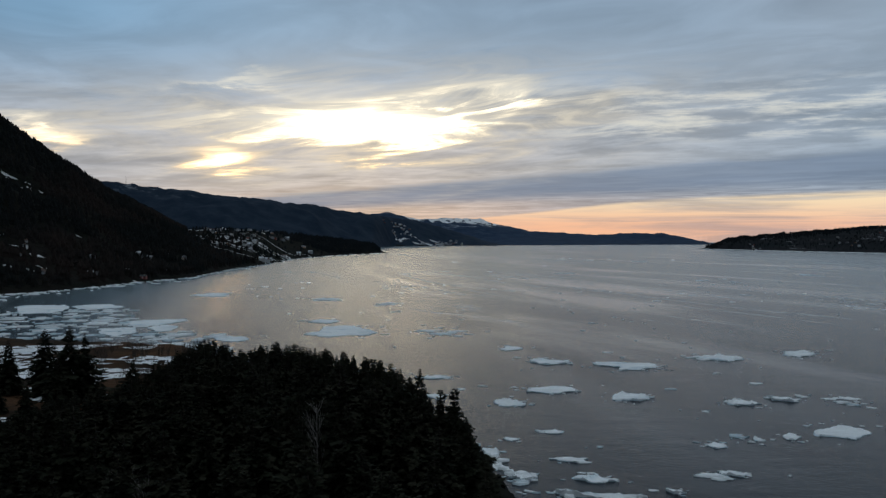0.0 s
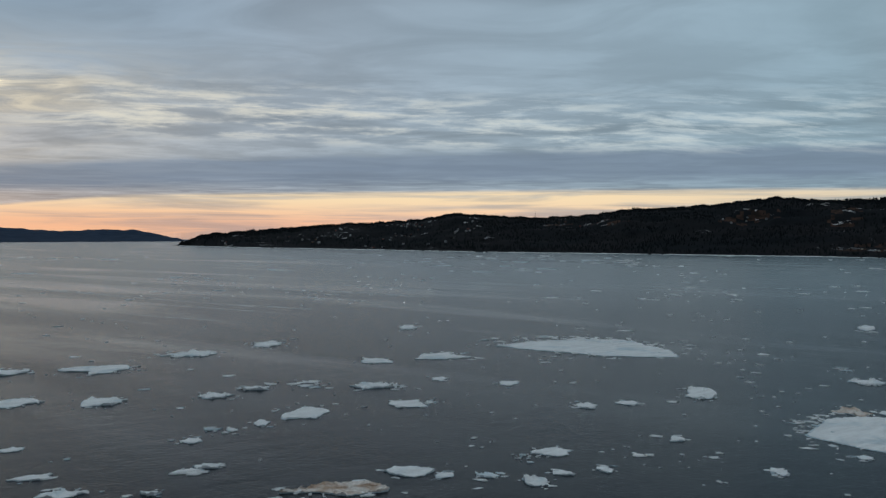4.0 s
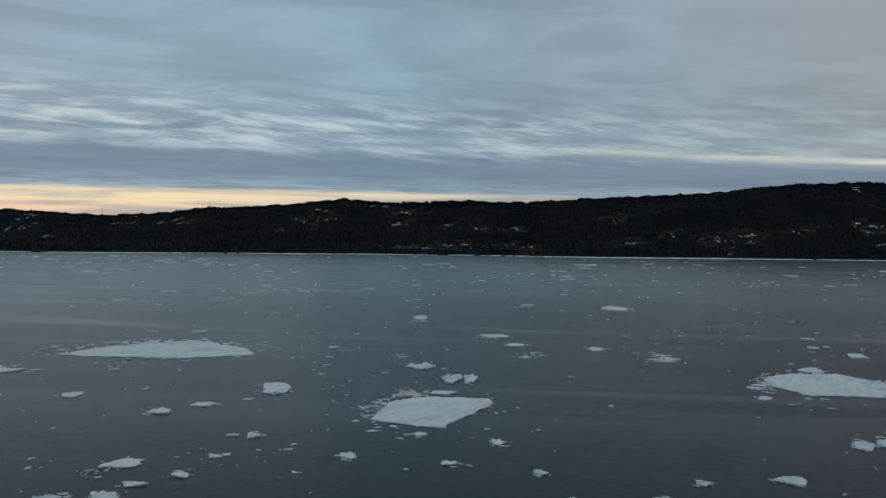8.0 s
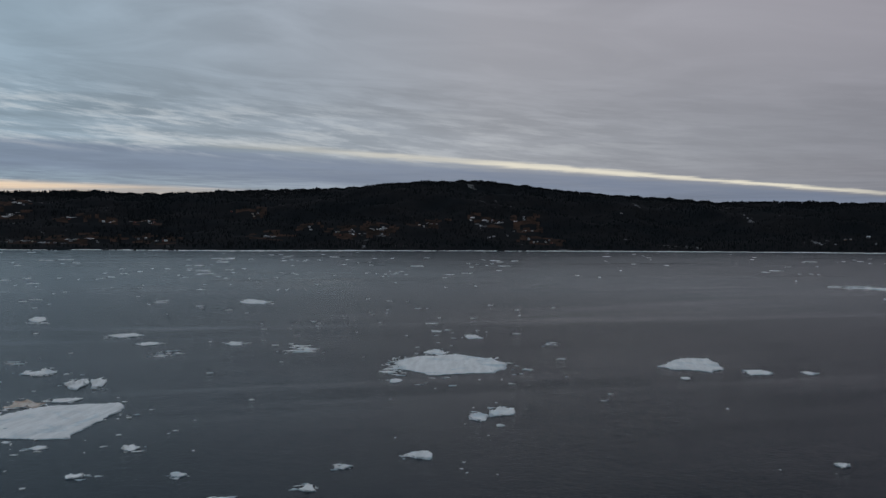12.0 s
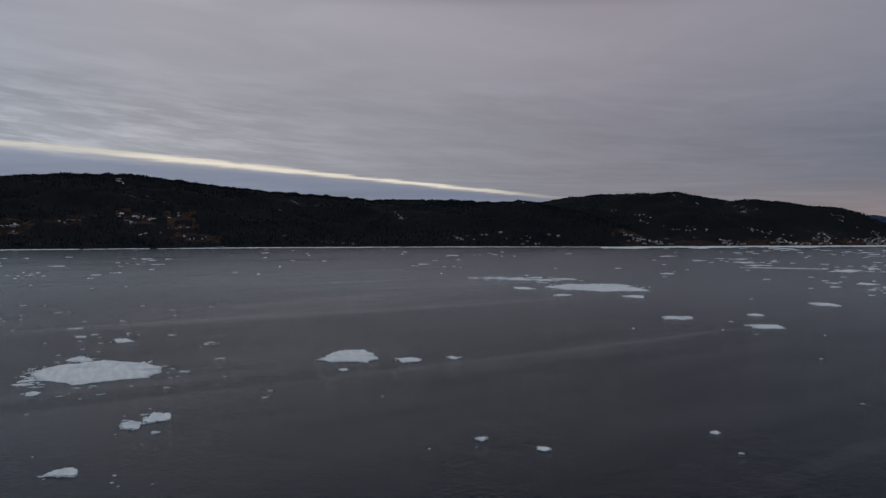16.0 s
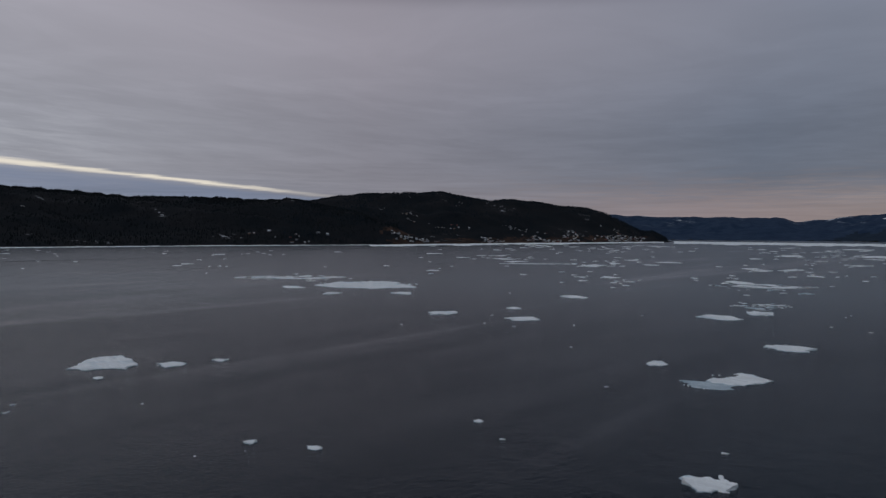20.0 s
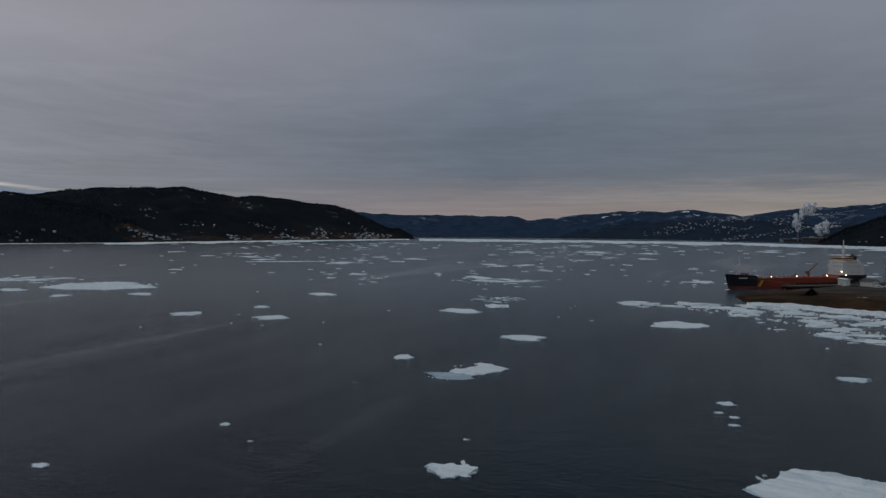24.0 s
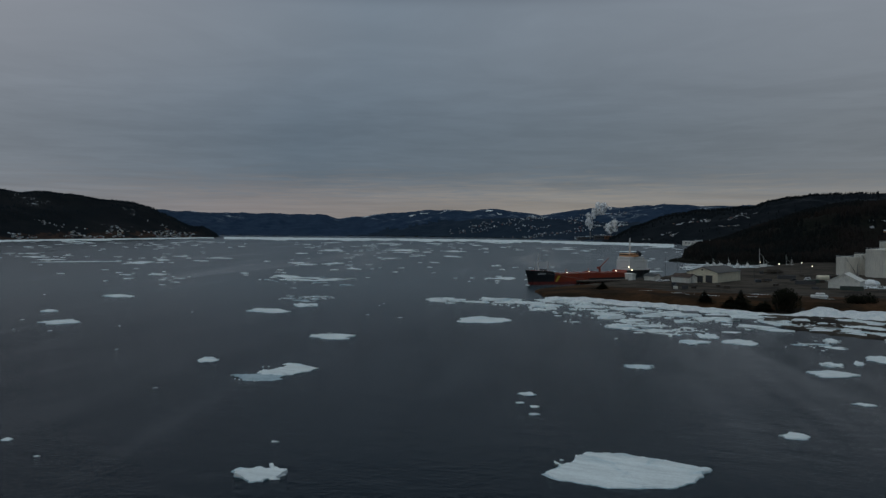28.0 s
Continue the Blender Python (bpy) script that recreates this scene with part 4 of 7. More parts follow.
seen = []
for k, (b, r, w, d, sort) in enumerate(FLOES):
    if any(abs(b - b0) * r / 57.3 < 0.5 * min(w, w0) and abs(r - r0) < 0.3 * min(d, d0) for b0, r0, w0, d0 in seen):
        continue
    seen.append((b, r, w, d))
    if sort == "c":
        for q in range(int(14 + w * 0.9)):
            s = w * (0.30 if q < 2 else min(0.22, 0.035 * (rs.pareto(1.5) + 0.8)))
            strew(b, r, rs.normal(0, 0.24) * w, rs.normal(0, 0.24) * d, max(s, 0.3) * max(1.0, d / w * 0.6), 1.7)
        continue
    size = min(1.0, w / 12)
    thick = {"f": 0.13, "g": 0.07, "r": 0.15, "p": 0.25, "d": 0.16}[sort] * (0.6 + 0.8 * size)
    rough = {"f": 0.15, "g": 0.06, "r": 0.42, "p": 0.35, "d": 0.45}[sort] * (0.45 + 0.6 * size)
    depth = max(min(0.5 * w, d), d - (thick + 0.5 * rough) * r / EYE)
    mats = [DIRTY_ICE if sort == "d" else GREY_ICE if sort == "g" else ICE, GREY_ICE]
    fit_w, fit_d = (0.84, 0.84) if sort == "r" else (0.97, 0.95) if b in PANS else (1.0, 1.0)
    me = floe_mesh(w * fit_w, depth * fit_d, thick, rough, 40 + k, mats, PANS.get(b))
    ob = new("ice_floe", me)
    ob.matrix_world = Matrix.Translation(at(b, r)) @ pose(0, 0, 0, 0, 0, -b)
    label = LABELS[sort]
    if sort == "f" and w > 24:
        label = "very large flat pan of snow-covered sea ice"
    elif sort == "f" and w < 6:
        label = "small flat cake of white ice on dark water"
    elif sort == "r" and w < 6:
        label = "small lumpy piece of broken white ice"
    tagged(ob, label, "ice floe", "ice floes on the bay")
    if sort == "r":
        a0 = rs.uniform(0, math.tau)
        for _ in range(int(4 + min(w, 90) * 0.5)):
            a, f_, s = a0 + rs.normal(0, 1.0), rs.uniform(0.45, 0.95), min(rs.uniform(0.10, 0.26) * w ** 0.85, rs.uniform(0.9, 2.4))
            part("ice_block", BLOCKS[rs.randint(6)], ob, m=Matrix.Translation((f_ * math.cos(a) * w / 2, f_ * math.sin(a) * depth / 2, 0.02)) @ pose(0, 0, 0, rs.uniform(-16, 16), rs.uniform(-16, 16), rs.uniform(0, 360)) @ Matrix.Diagonal((s * 1.6, s * 0.8, min(0.5, s * 0.3) + 0.12, 1)))
    if sort == "p":
        for q, (dx, lean) in enumerate(((0.18, 34), (-0.25, -24))):
            part("ice_block", BLOCKS[q], ob, m=Matrix.Translation((dx * w, 0, 0.15)) @ pose(0, 0, 0, rs.uniform(-14, 6), lean, rs.uniform(-20, 20)) @ Matrix.Diagonal((w * (0.55 - 0.1 * q), w * 0.55, w * 0.32, 1)))
    # rubble pushed up along one edge of the largest pans
    if w > 24 and sort == "f" and r < 420 and 10 < b < 110:
        a0, inner, outer = RUBBLE.get(b, (rs.uniform(0.9, 1.9), 0.7, 1.3))
        for _ in range(110 if w > 50 else 34):
            a, f_, s = a0 + rs.normal(0, 0.7), rs.uniform(inner, outer), rs.uniform(0.5, 1.5) * (1.9 if w > 50 else 0.9)
            part("ice_block", BLOCKS[rs.randint(6)], ob, m=Matrix.Translation((f_ * math.cos(a) * w / 2, f_ * math.sin(a) * depth / 2, thick * 0.6 if f_ < 0.95 else 0.0)) @ pose(0, 0, 0, rs.uniform(-4, 4), rs.uniform(-4, 4), rs.uniform(0, 360)) @ Matrix.Diagonal((s * 2.0, s * 1.1, s * 0.22, 1)))
    # a few blocks frozen along the rim
    if w > 6.5 and 125 < r < 420 and sort != "r":
        a0 = rs.uniform(0, math.tau)
        for _ in range(int(2 + w * (0.14 if sort == "f" else 0.5))):
            a, f_, s = a0 + rs.normal(0, 0.9), rs.uniform(0.78, 1.0), rs.uniform(0.4, 1.1) * (1.5 if w > 30 else 1.0 if w > 12 else 0.7)
            part("ice_block", BLOCKS[rs.randint(6)], ob, m=Matrix.Translation((f_ * math.cos(a) * w / 2, f_ * math.sin(a) * depth / 2, thick * 0.6 if f_ < 0.95 else 0.0)) @ pose(0, 0, 0, rs.uniform(-22, 22), rs.uniform(-22, 22), rs.uniform(0, 360)) @ Matrix.Diagonal((s * 1.5, s, s * 0.45, 1)))
    # shards broken off and drifting round it
    if 2.5 < w and r < 520 and -10 < b < 100:
        a0 = rs.uniform(0, math.tau)
        for _ in range(int(3 + min(w, 30) * 0.55)):
            a, f_ = a0 + rs.normal(0, 1.1), 1.04 + rs.exponential(0.22)
            strew(b, r, f_ * math.cos(a) * w / 2, f_ * math.sin(a) * depth / 2, math.exp(rs.uniform(-1.4, 0.25)) * (1.5 if w > 12 else 1.0) * max(1.0, r / 240), 2.0, (0.04, 0.12))
brash("brash_ice", cluster_spots, rs, [ICE, ICE, ICE, GREY_ICE], "clusters of small broken white ice pieces")


def in_water(x, y, margin=-1.5):
    b, r = np.degrees(np.arctan2(x, y)), np.hypot(x, y)
    h = np.maximum(ground_height(b, r)[0], ground_height(b % 360, r)[0])
    return h < margin


# scattered bits, gathered in loose trains by wind and current
def scatter(name, count, b0, b1, dip0, dip1, px0, px1, seed, label, mats=None, squash=0.55, high=(0.05, 0.16), flock=7, spread=1.6):
    """Bits of ice in flocks drawn out across the wind; px0 and px1: their least and greatest width in thousandths of 1.5 times the distance."""
    rs = np.random.RandomState(seed)
    n = max(count // flock, 1)
    cb, cd = rs.uniform(b0, b1, n), np.exp(rs.uniform(math.log(dip0), math.log(dip1), n))
    pick = rs.randint(n, size=count * 2)
    lone = rs.uniform(size=count * 2) < 0.3
    b = np.where(lone, rs.uniform(b0, b1, count * 2), cb[pick] + rs.normal(0, spread, count * 2))
    dip = np.where(lone, np.exp(rs.uniform(math.log(dip0), math.log(dip1), count * 2)), cd[pick] * np.exp(rs.normal(0, 0.07, count * 2)))
    r = EYE / np.tan(np.radians(dip))
    x, y = r * np.sin(np.radians(b)), r * np.cos(np.radians(b))
    keep = in_water(x, y)
    x, y, r = x[keep][:count], y[keep][:count], r[keep][:count]
    w = np.maximum(r / 1499 * np.minimum(px0 * (rs.pareto(1.7, len(x)) + 1), px1), 0.3)
    spots = [(x[i], y[i], w[i], w[i] * squash * rs.uniform(0.6, 1.3), min(rs.uniform(*high), 0.09 * w[i])) for i in range(len(x))]
    brash(name, spots, rs, mats or [ICE], label)


scatter("drift_ice", 90, -12, 20, 2.6, 14, 6, 26, 21, "small scattered cakes of thin drift ice", [ICE, GREY_ICE], 0.8)
scatter("drift_ice", 190, 14, 62, 3.2, 16.5, 5.5, 30, 22, "small scattered bits of white drift ice", None, 0.75)
scatter("drift_ice", 190, 48, 92, 2.6, 16.5, 5.5, 28, 23, "small scattered bits of white drift ice", None, 0.75)
scatter("drift_ice", 28, 84, 150, 4.0, 17, 5, 14, 24, "few scattered bits of white drift ice", None, 0.7, flock=3)
scatter("drift_ice", 190, 36, 128, 1.25, 3.2, 7, 30, 25, "long thin trains of far drift ice", None, 1.6, (0.08, 0.2), 8, 1.1)
scatter("drift_ice", 380, 122, 172, 0.95, 3.6, 8, 48, 26, "long thin trains of far drift ice", None, 1.8, (0.15, 0.4), 9, 1.3)
scatter("drift_ice", 80, 0, 45, 1.4, 3.8, 10, 48, 27, "thin grey far drift ice on the open bay", [GREY_ICE], 1.6, (0.05, 0.12), 6, 1.2)


# ---- ice frozen to the shores ----
def shore_band(name, b0, b1, knots, out, back, high, seed, label, mats, step=0.12, rows=5):
    """A ragged shelf of ice along a shore: out metres to seaward, back metres up the beach."""
    bs_ = np.arange(b0, b1 + step / 2, step)
    k = np.array(knots, float)
    shore = np.interp(bs_, k[:, 0], k[:, 1])
    rs = np.random.RandomState(seed)
    ragged = np.abs(wavy(bs_ * 10, bs_ * 0, 9, seed)) + rs.uniform(0, 0.45, len(bs_)) if out < 100 else 0.75 + 0.35 * wavy(bs_ * 10, bs_ * 0, 40, seed) + rs.uniform(0, 0.08, len(bs_))
    verts, faces = [], []
    for i, b in enumerate(bs_):
        o, bk = out * (0.15 + ragged[i]), back * rs.uniform(0.6, 1.1)
        for q in range(rows + 1):
            f = q / rows
            r = shore[i] - o + (o + bk) * f
            z = -0.3 if q == 0 else high * rs.uniform(0.4, 1.25) * (0.55 + 0.6 * f)
            verts.append(at(b, r, z))
    for i in range(len(bs_) - 1):
        for q in range(rows):
            a, c = i * (rows + 1) + q, (i + 1) * (rows + 1) + q
            faces.append((a, a + 1, c + 1, c))
    ob = new(name, mesh_from(name, verts, faces, mats))
    return tagged(ob, label, "shore ice", kind="stuff")


rs = np.random.RandomState(31)
spots = []
for _ in range(380):
    b = rs.uniform(-30, -4.1)
    edge = np.interp(b, [-30, -27.6, -24.5, -21.6, -16.5, -12.6, -10, -7, -4], [596, 608, 634, 690, 790, 1065, 1375, 1635, 1825])
    p = at(b, edge - abs(rs.normal(0, 26)) * (0.35 + 0.65 * rs.uniform()) + 5)
    s_ = math.exp(rs.uniform(math.log(0.7), math.log(5.5)))
    spots.append((p.x, p.y, s_ * 2.0, s_ * 1.3, rs.uniform(0.12, 0.6)))
brash("shore_ice", spots, rs, [ICE], "broken white ice frozen along a wooded shore")
shore_band("shore_ice", 17.2, 66, ACROSS_WEST, 16, 3, 0.8, 32, "thin white line of ice along a far shore", [ICE])
shore_band("shore_ice", 66, 123, ACROSS_WEST[-1:] + ACROSS_EAST, 42, 3, 1.0, 33, "thin white line of ice along a far shore", [ICE])
shore_band("shore_ice", 120, 139.6, CAPE, 260, 6, 0.9, 34, "white ice along the shore below a village", [ICE], rows=3)
shore_band("ice_sheet", 140.2, 160, [(140, 3100), (148, 2950), (155, 2850), (160, 2750)], 560, 80, 0.8, 35, "wide white sheet of ice at the bay's far end", [ICE], rows=3)
shore_band("ice_sheet", 160, 170, [(160, 2700), (165, 2450), (170, 2200)], 380, 120, 0.8, 36, "wide white sheet of ice at the bay's far end", [ICE], rows=3)
rs = np.random.RandomState(37)
spots = []
for _ in range(170):
    p = at(rs.uniform(170.8, 178.6), rs.uniform(845, 985))
    s = math.exp(rs.uniform(math.log(2), math.log(11)))
    spots.append((p.x, p.y, s * 2.6, s, rs.uniform(0.15, 0.4)))
brash("marina_ice", spots, rs, [ICE, SNOW], "old white ice filling a small boat harbour")

# packed brash off the yard's beach and round the marsh
rs = np.random.RandomState(61)
spots = []
for _ in range(2600):
    b = rs.uniform(154.0, 164) if rs.uniform() < 0.26 else rs.uniform(160.5, 184)
    edge = np.interp(b, [154.5, 161, 162.5, 166, 170, 174, 177, 180, 184], [452, 455, 458, 436, 418, 408, 402, 402, 402])
    reach = np.interp(b, [154.5, 161, 164, 170, 174, 177, 184], [16, 44, 95, 85, 50, 30, 70])
    d = abs(rs.normal(0, 0.5)) * reach
    if 175.5 < b and d < 30 and rs.uniform() < 0.75:
        d += 32
    p = at(b, edge - d + 3)
    if wavy(np.array(p.x), np.array(p.y), 26, 19) + rs.uniform(-0.2, 0.2) < -0.05:
        continue
    s = min(0.55 * (rs.pareto(1.25) + 1), 8.5)
    spots.append((p.x, p.y, s * 1.7, s * 1.2, rs.uniform(0.15, 0.55) * min(1.6, 0.7 + s * 0.15)))
brash("brash_ice", spots, rs, [ICE], "dense brash ice pushed against a snowy bank")
spots = []
for _ in range(520):
    b = rs.uniform(-30, -14)
    r = rs.uniform(300, 470) if b < -20 else rs.uniform(285, 350)
    p = at(b, r)
    if rs.uniform() < (b + 12) / -18 + 0.1:
        s = math.exp(rs.uniform(math.log(0.7), math.log(9)))
        spots.append((p.x, p.y, s * 1.7, s * 1.1, rs.uniform(0.2, 0.55)))
brash("brash_ice", spots, rs, [ICE, ICE, GREY_ICE], "broken ice plates crowding a small cove")
spots = []
for _ in range(46):
    b = rs.uniform(-1, 5.5)
    p = at(b, np.interp(b, [-1, 1, 3.5, 5.5], [166, 150, 140, 127]) + abs(rs.normal(0, 4)))
    s = rs.uniform(0.6, 2.6)
    spots.append((p.x, p.y, s * 1.4, s, rs.uniform(0.12, 0.4)))
brash("brash_ice", spots, rs, [ICE], "heaped white ice blocks under the wooded point")


def bank_mesh(name, b0, b1, edge, wide, high, seed, material, label):
    """A drifted bank along the foot of a beach, with an uneven crest."""
    rs = np.random.RandomState(seed)
    verts, faces, n = [], [], 7
    bs_ = np.arange(b0, b1, 0.07)
    for i, b in enumerate(bs_):
        r0 = np.interp(b, *edge) + 4.5 * wavy(np.array(b * 9), np.array(0.0), 16, seed)
        h = np.interp(b, *high) * (1 + 0.35 * float(wavy(np.array(b * 9), np.array(3.0), 26, seed + 1)))
        wd = np.interp(b, *wide)
        for q in range(n):
            f = q / (n - 1)
            z = -0.3 + (h + 0.3) * (smooth_step(np.array(f * 1.9)) if f < 0.53 else 1 - 0.12 * (f - 0.53)) + rs.uniform(-0.04, 0.04)
            verts.append(at(b, r0 + wd * f, float(z)))
    for i in range(len(bs_) - 1):
        for q in range(n - 1):
            a, c = i * n + q, (i + 1) * n + q
            faces.append((a, a + 1, c + 1, c))
    return tagged(new(name, mesh_from(name, verts, faces, [material], smooth=True)), label, "snow bank", kind="structure")


bank_mesh("snow_bank", 161.6, 184.5, ([161, 162.5, 166, 170, 174, 177, 180, 184], [462, 458, 436, 418, 408, 402, 402, 402]),
          ([161, 164, 170, 174, 177, 178.5, 184], [6, 13, 13, 10, 8, 24, 24]), ([161, 164, 170, 174, 176, 177.2, 179, 180.5, 184], [0.6, 1.5, 1.6, 1.0, 0.5, 0.8, 2.8, 2.4, 1.8]), 71, SNOW, "long drifted bank of old snow along the beach")


# ---- woods ----
def joined(name, verts, faces, material):
    return mesh_from(name, verts, faces, [material])


def tube(p0, p1, r0, r1, n=6):
    """Corners and quads of a tapered round bar."""
    p0, p1 = Vector(p0), Vector(p1)
    q = (p1 - p0).to_track_quat("Z", "Y").to_matrix()
    a = [q @ Vector((math.cos(math.tau * i / n), math.sin(math.tau * i / n), 0)) for i in range(n)]
    v = [p0 + c * r0 for c in a] + [p1 + c * r1 for c in a]
    f = [(i, (i + 1) % n, n + (i + 1) % n, n + i) for i in range(n)]
    return [tuple(x) for x in v], f


def tubes(name, rows, material, n=6):
    vs, fs = [], []
    for row in rows:
        v, f = tube(*row, n=n)
        k = len(vs)
        vs += v
        fs += [tuple(i + k for i in q) for q in f]
    return joined(name, vs, fs, material)


def spruce_meshes(seed, high):
    """A spruce of uneven outline: trunk, and a crown of drooping branches hung with needle sprays."""
    rs = np.random.RandomState(seed)
    trunk = tubes("trunk", [((0, 0, -0.6), (rs.uniform(-.15, .15), rs.uniform(-.15, .15), high * 0.55), 0.17 + high * 0.006, 0.10), ((0, 0, high * 0.5), (0, 0, high * 0.985), 0.10, 0.02)], BARK)
    vs, fs = [], []

    def spray(c, d, up, long, wide):
        side = d.cross(up).normalized()
        k = len(vs)
        tip = c + d * long
        vs.extend([tuple(c - side * wide * 0.25), tuple(c + side * wide * 0.25), tuple(c + d * long * 0.55 + side * wide * 0.5), tuple(tip), tuple(c + d * long * 0.55 - side * wide * 0.5)])
        fs.append((k, k + 1, k + 2, k + 4))
        fs.append((k + 4, k + 2, k + 3, k + 3))

    z, base = high * rs.uniform(0.04, 0.10), high * rs.uniform(0.29, 0.40)
    lean, taper = rs.uniform(0, math.tau), rs.uniform(0.85, 1.1)
    wave = rs.uniform(0, 6)
    while z < high * 0.985:
        f = z / high
        reach = base * (1 - f) ** taper * rs.uniform(0.55, 1.15) * (1 + 0.22 * math.sin(z * 2.3 + wave)) + 0.06
        count = 8 if f < 0.6 else 6
        for i in range(count):
            if rs.uniform() < 0.10:
                continue
            a = math.tau * i / count + rs.uniform(-0.5, 0.5) + z * 1.7
            long = reach * rs.uniform(0.6, 1.2) * (1 + 0.16 * math.cos(a - lean))
            droop = rs.uniform(-0.38, 0.02) if f < 0.75 else rs.uniform(0.0, 0.5)
            d = Vector((math.cos(a), math.sin(a), droop)).normalized()
            start = Vector((0, 0, z))
            spray(start + d * long * 0.1, d, Vector((0, 0, 1)), long * 0.95, long * 0.34 + 0.05)
            for _ in range(11):
                g = rs.uniform(0.2, 1.0)
                w = Vector((math.cos(a + rs.uniform(-1, 1)), math.sin(a + rs.uniform(-1, 1)), rs.uniform(-0.9, 0.25))).normalized()
                spray(start + d * long * g, w, Vector((rs.uniform(-.6, .6), rs.uniform(-.6, .6), 1)), rs.uniform(0.4, 0.9) * (0.18 + reach * 0.42), min(rs.uniform(0.45, 0.85), 0.12 + reach * 0.40))
        z += rs.uniform(0.22, 0.42) * (0.7 + 0.03 * high)
    me = bpy.data.meshes.new("crown")
    me.from_pydata(vs, [], [q[:3] if q[2] == q[3] else q for q in fs])
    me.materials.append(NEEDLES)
    return trunk, me


SPRUCES = []
for k in range(7):
    high = (12.0, 13.5, 11.0, 14.5, 12.5, 10.0, 13.0)[k]
    SPRUCES.append((high, *spruce_meshes(300 + k, high)))


def spruce(b, r, tall, rs, label, group, z=None, girth=1.0):
    k = rs.randint(len(SPRUCES))
    high, trunk, crown = SPRUCES[k]
    s = tall / high
    ground_z = land(b, r) if z is None else z
    ob = thing("spruce_tree", Matrix.Translation(at(b, r, ground_z)) @ pose(0, 0, 0, rs.uniform(-2, 2), rs.uniform(-2, 2), rs.uniform(0, 360)), label, "tree", group)
    ob.scale = (max(s, 0.62) * rs.uniform(0.95, 1.2), max(s, 0.62) * rs.uniform(0.95, 1.2), s)
    ob.scale.x, ob.scale.y = ob.scale.x * girth, ob.scale.y * girth
    part("trunk", trunk, ob)
    part("crown", crown, ob)
    return ob


# the wood on the point falls towards the water
DIP_OF_TOPS = ([-34, -28, -26, -24.5, -21, -19, -17.4, -15.5, -13.5, -11, -8, -5.5, -3.6, -2.4, -1.5, -0.4, 0.7, 1.8, 2.8, 3.6],
               [11.6, 10.8, 10.3, 9.7, 9.0, 8.4, 7.3, 6.5, 7.3, 6.9, 7.4, 7.9, 8.4, 8.7, 10.2, 11.4, 11.2, 12.6, 14.6, 17])
REACH = ([-34, -28, -22, -18, -12, -6, -2, 1, 3.6], [155, 155, 160, 186, 184, 160, 142, 132, 122])
rs = np.random.RandomState(5)
placed = []
for _ in range(9000):
    b, r = rs.uniform(-34, 3.6), math.sqrt(rs.uniform(58 ** 2, 200 ** 2))
    if r > np.interp(b, *REACH):
        continue
    p = at(b, r)
    gap_ = 3.4 if r > 95 else 5.0
    if any((p.x - q[0]) ** 2 + (p.y - q[1]) ** 2 < gap_ * gap_ for q in placed):
        continue
    room = EYE - r * math.tan(radians(np.interp(b, *DIP_OF_TOPS) + abs(rs.normal(0, 0.35)))) - land(b, r)
    if room < 1.6:
        continue
    placed.append((p.x, p.y))
    spruce(b, r, min(room, rs.uniform(11, 17)), rs, "dark dense spruce in the wood on the point", "spruces on the point")
    if len(placed) >= 430:
        break
for b, r, tall in ((0.75, 112, 13.0), (-0.1, 118, 11.5), (1.7, 106, 10.5), (-1.6, 128, 12.2), (-23.8, 205, 17.0), (-25.2, 214, 15.5), (-22.9, 208, 15.0), (-24.6, 196, 11), (-27.2, 220, 12.5), (-20.2, 204, 8.5), (-18.9, 206, 7.0), (-27.9, 196, 7.5), (-26.3, 186, 6.8), (-13.4, 190, 9.6)):
    spruce(b, r, tall, rs, "tall dark spruce standing apart above the marsh", "spruces on the point")


def birch(b, r, tall, seed):
    rs = np.random.RandomState(seed)
    ob = thing("birch_tree", Matrix.Translation(at(b, r, land(b, r))), "bare leafless birch with pale thin branches", "tree", "bare birches")
    part("trunk", tubes("trunk", [((0, 0, -0.4), (0.2, 0.1, tall * 0.5), 0.13, 0.09), ((0.2, 0.1, tall * 0.5), (0.1, 0.3, tall), 0.09, 0.015)], BIRCH), ob)
    rows = []
    for i in range(26):
        z = tall * rs.uniform(0.35, 0.95)
        a = rs.uniform(0, math.tau)
        long = (tall - z) * 0.45 + rs.uniform(0.4, 1.0)
        q = Vector((0.15 + math.cos(a) * long * 0.5, 0.15 + math.sin(a) * long * 0.5, z + long * 0.8))
        rows.append(((0.15, 0.15, z), q, 0.035, 0.015))
        for _ in range(3):
            rows.append((q * 0.6 + Vector((0.06, 0.06, z * 0.4)), q + Vector((rs.uniform(-.6, .6), rs.uniform(-.6, .6), rs.uniform(0.2, 0.9))), 0.015, 0.006))
    part("branch_work", tubes("branch_work", rows, BIRCH, 4), ob)


for b, r, tall, seed in ((-21.6, 76, 13, 1), (-19.4, 74, 12.5, 2), (-8.6, 84, 14, 3), (-20.6, 79, 12, 4), (-3.4, 112, 9, 5)):
    birch(b, r, tall, seed)


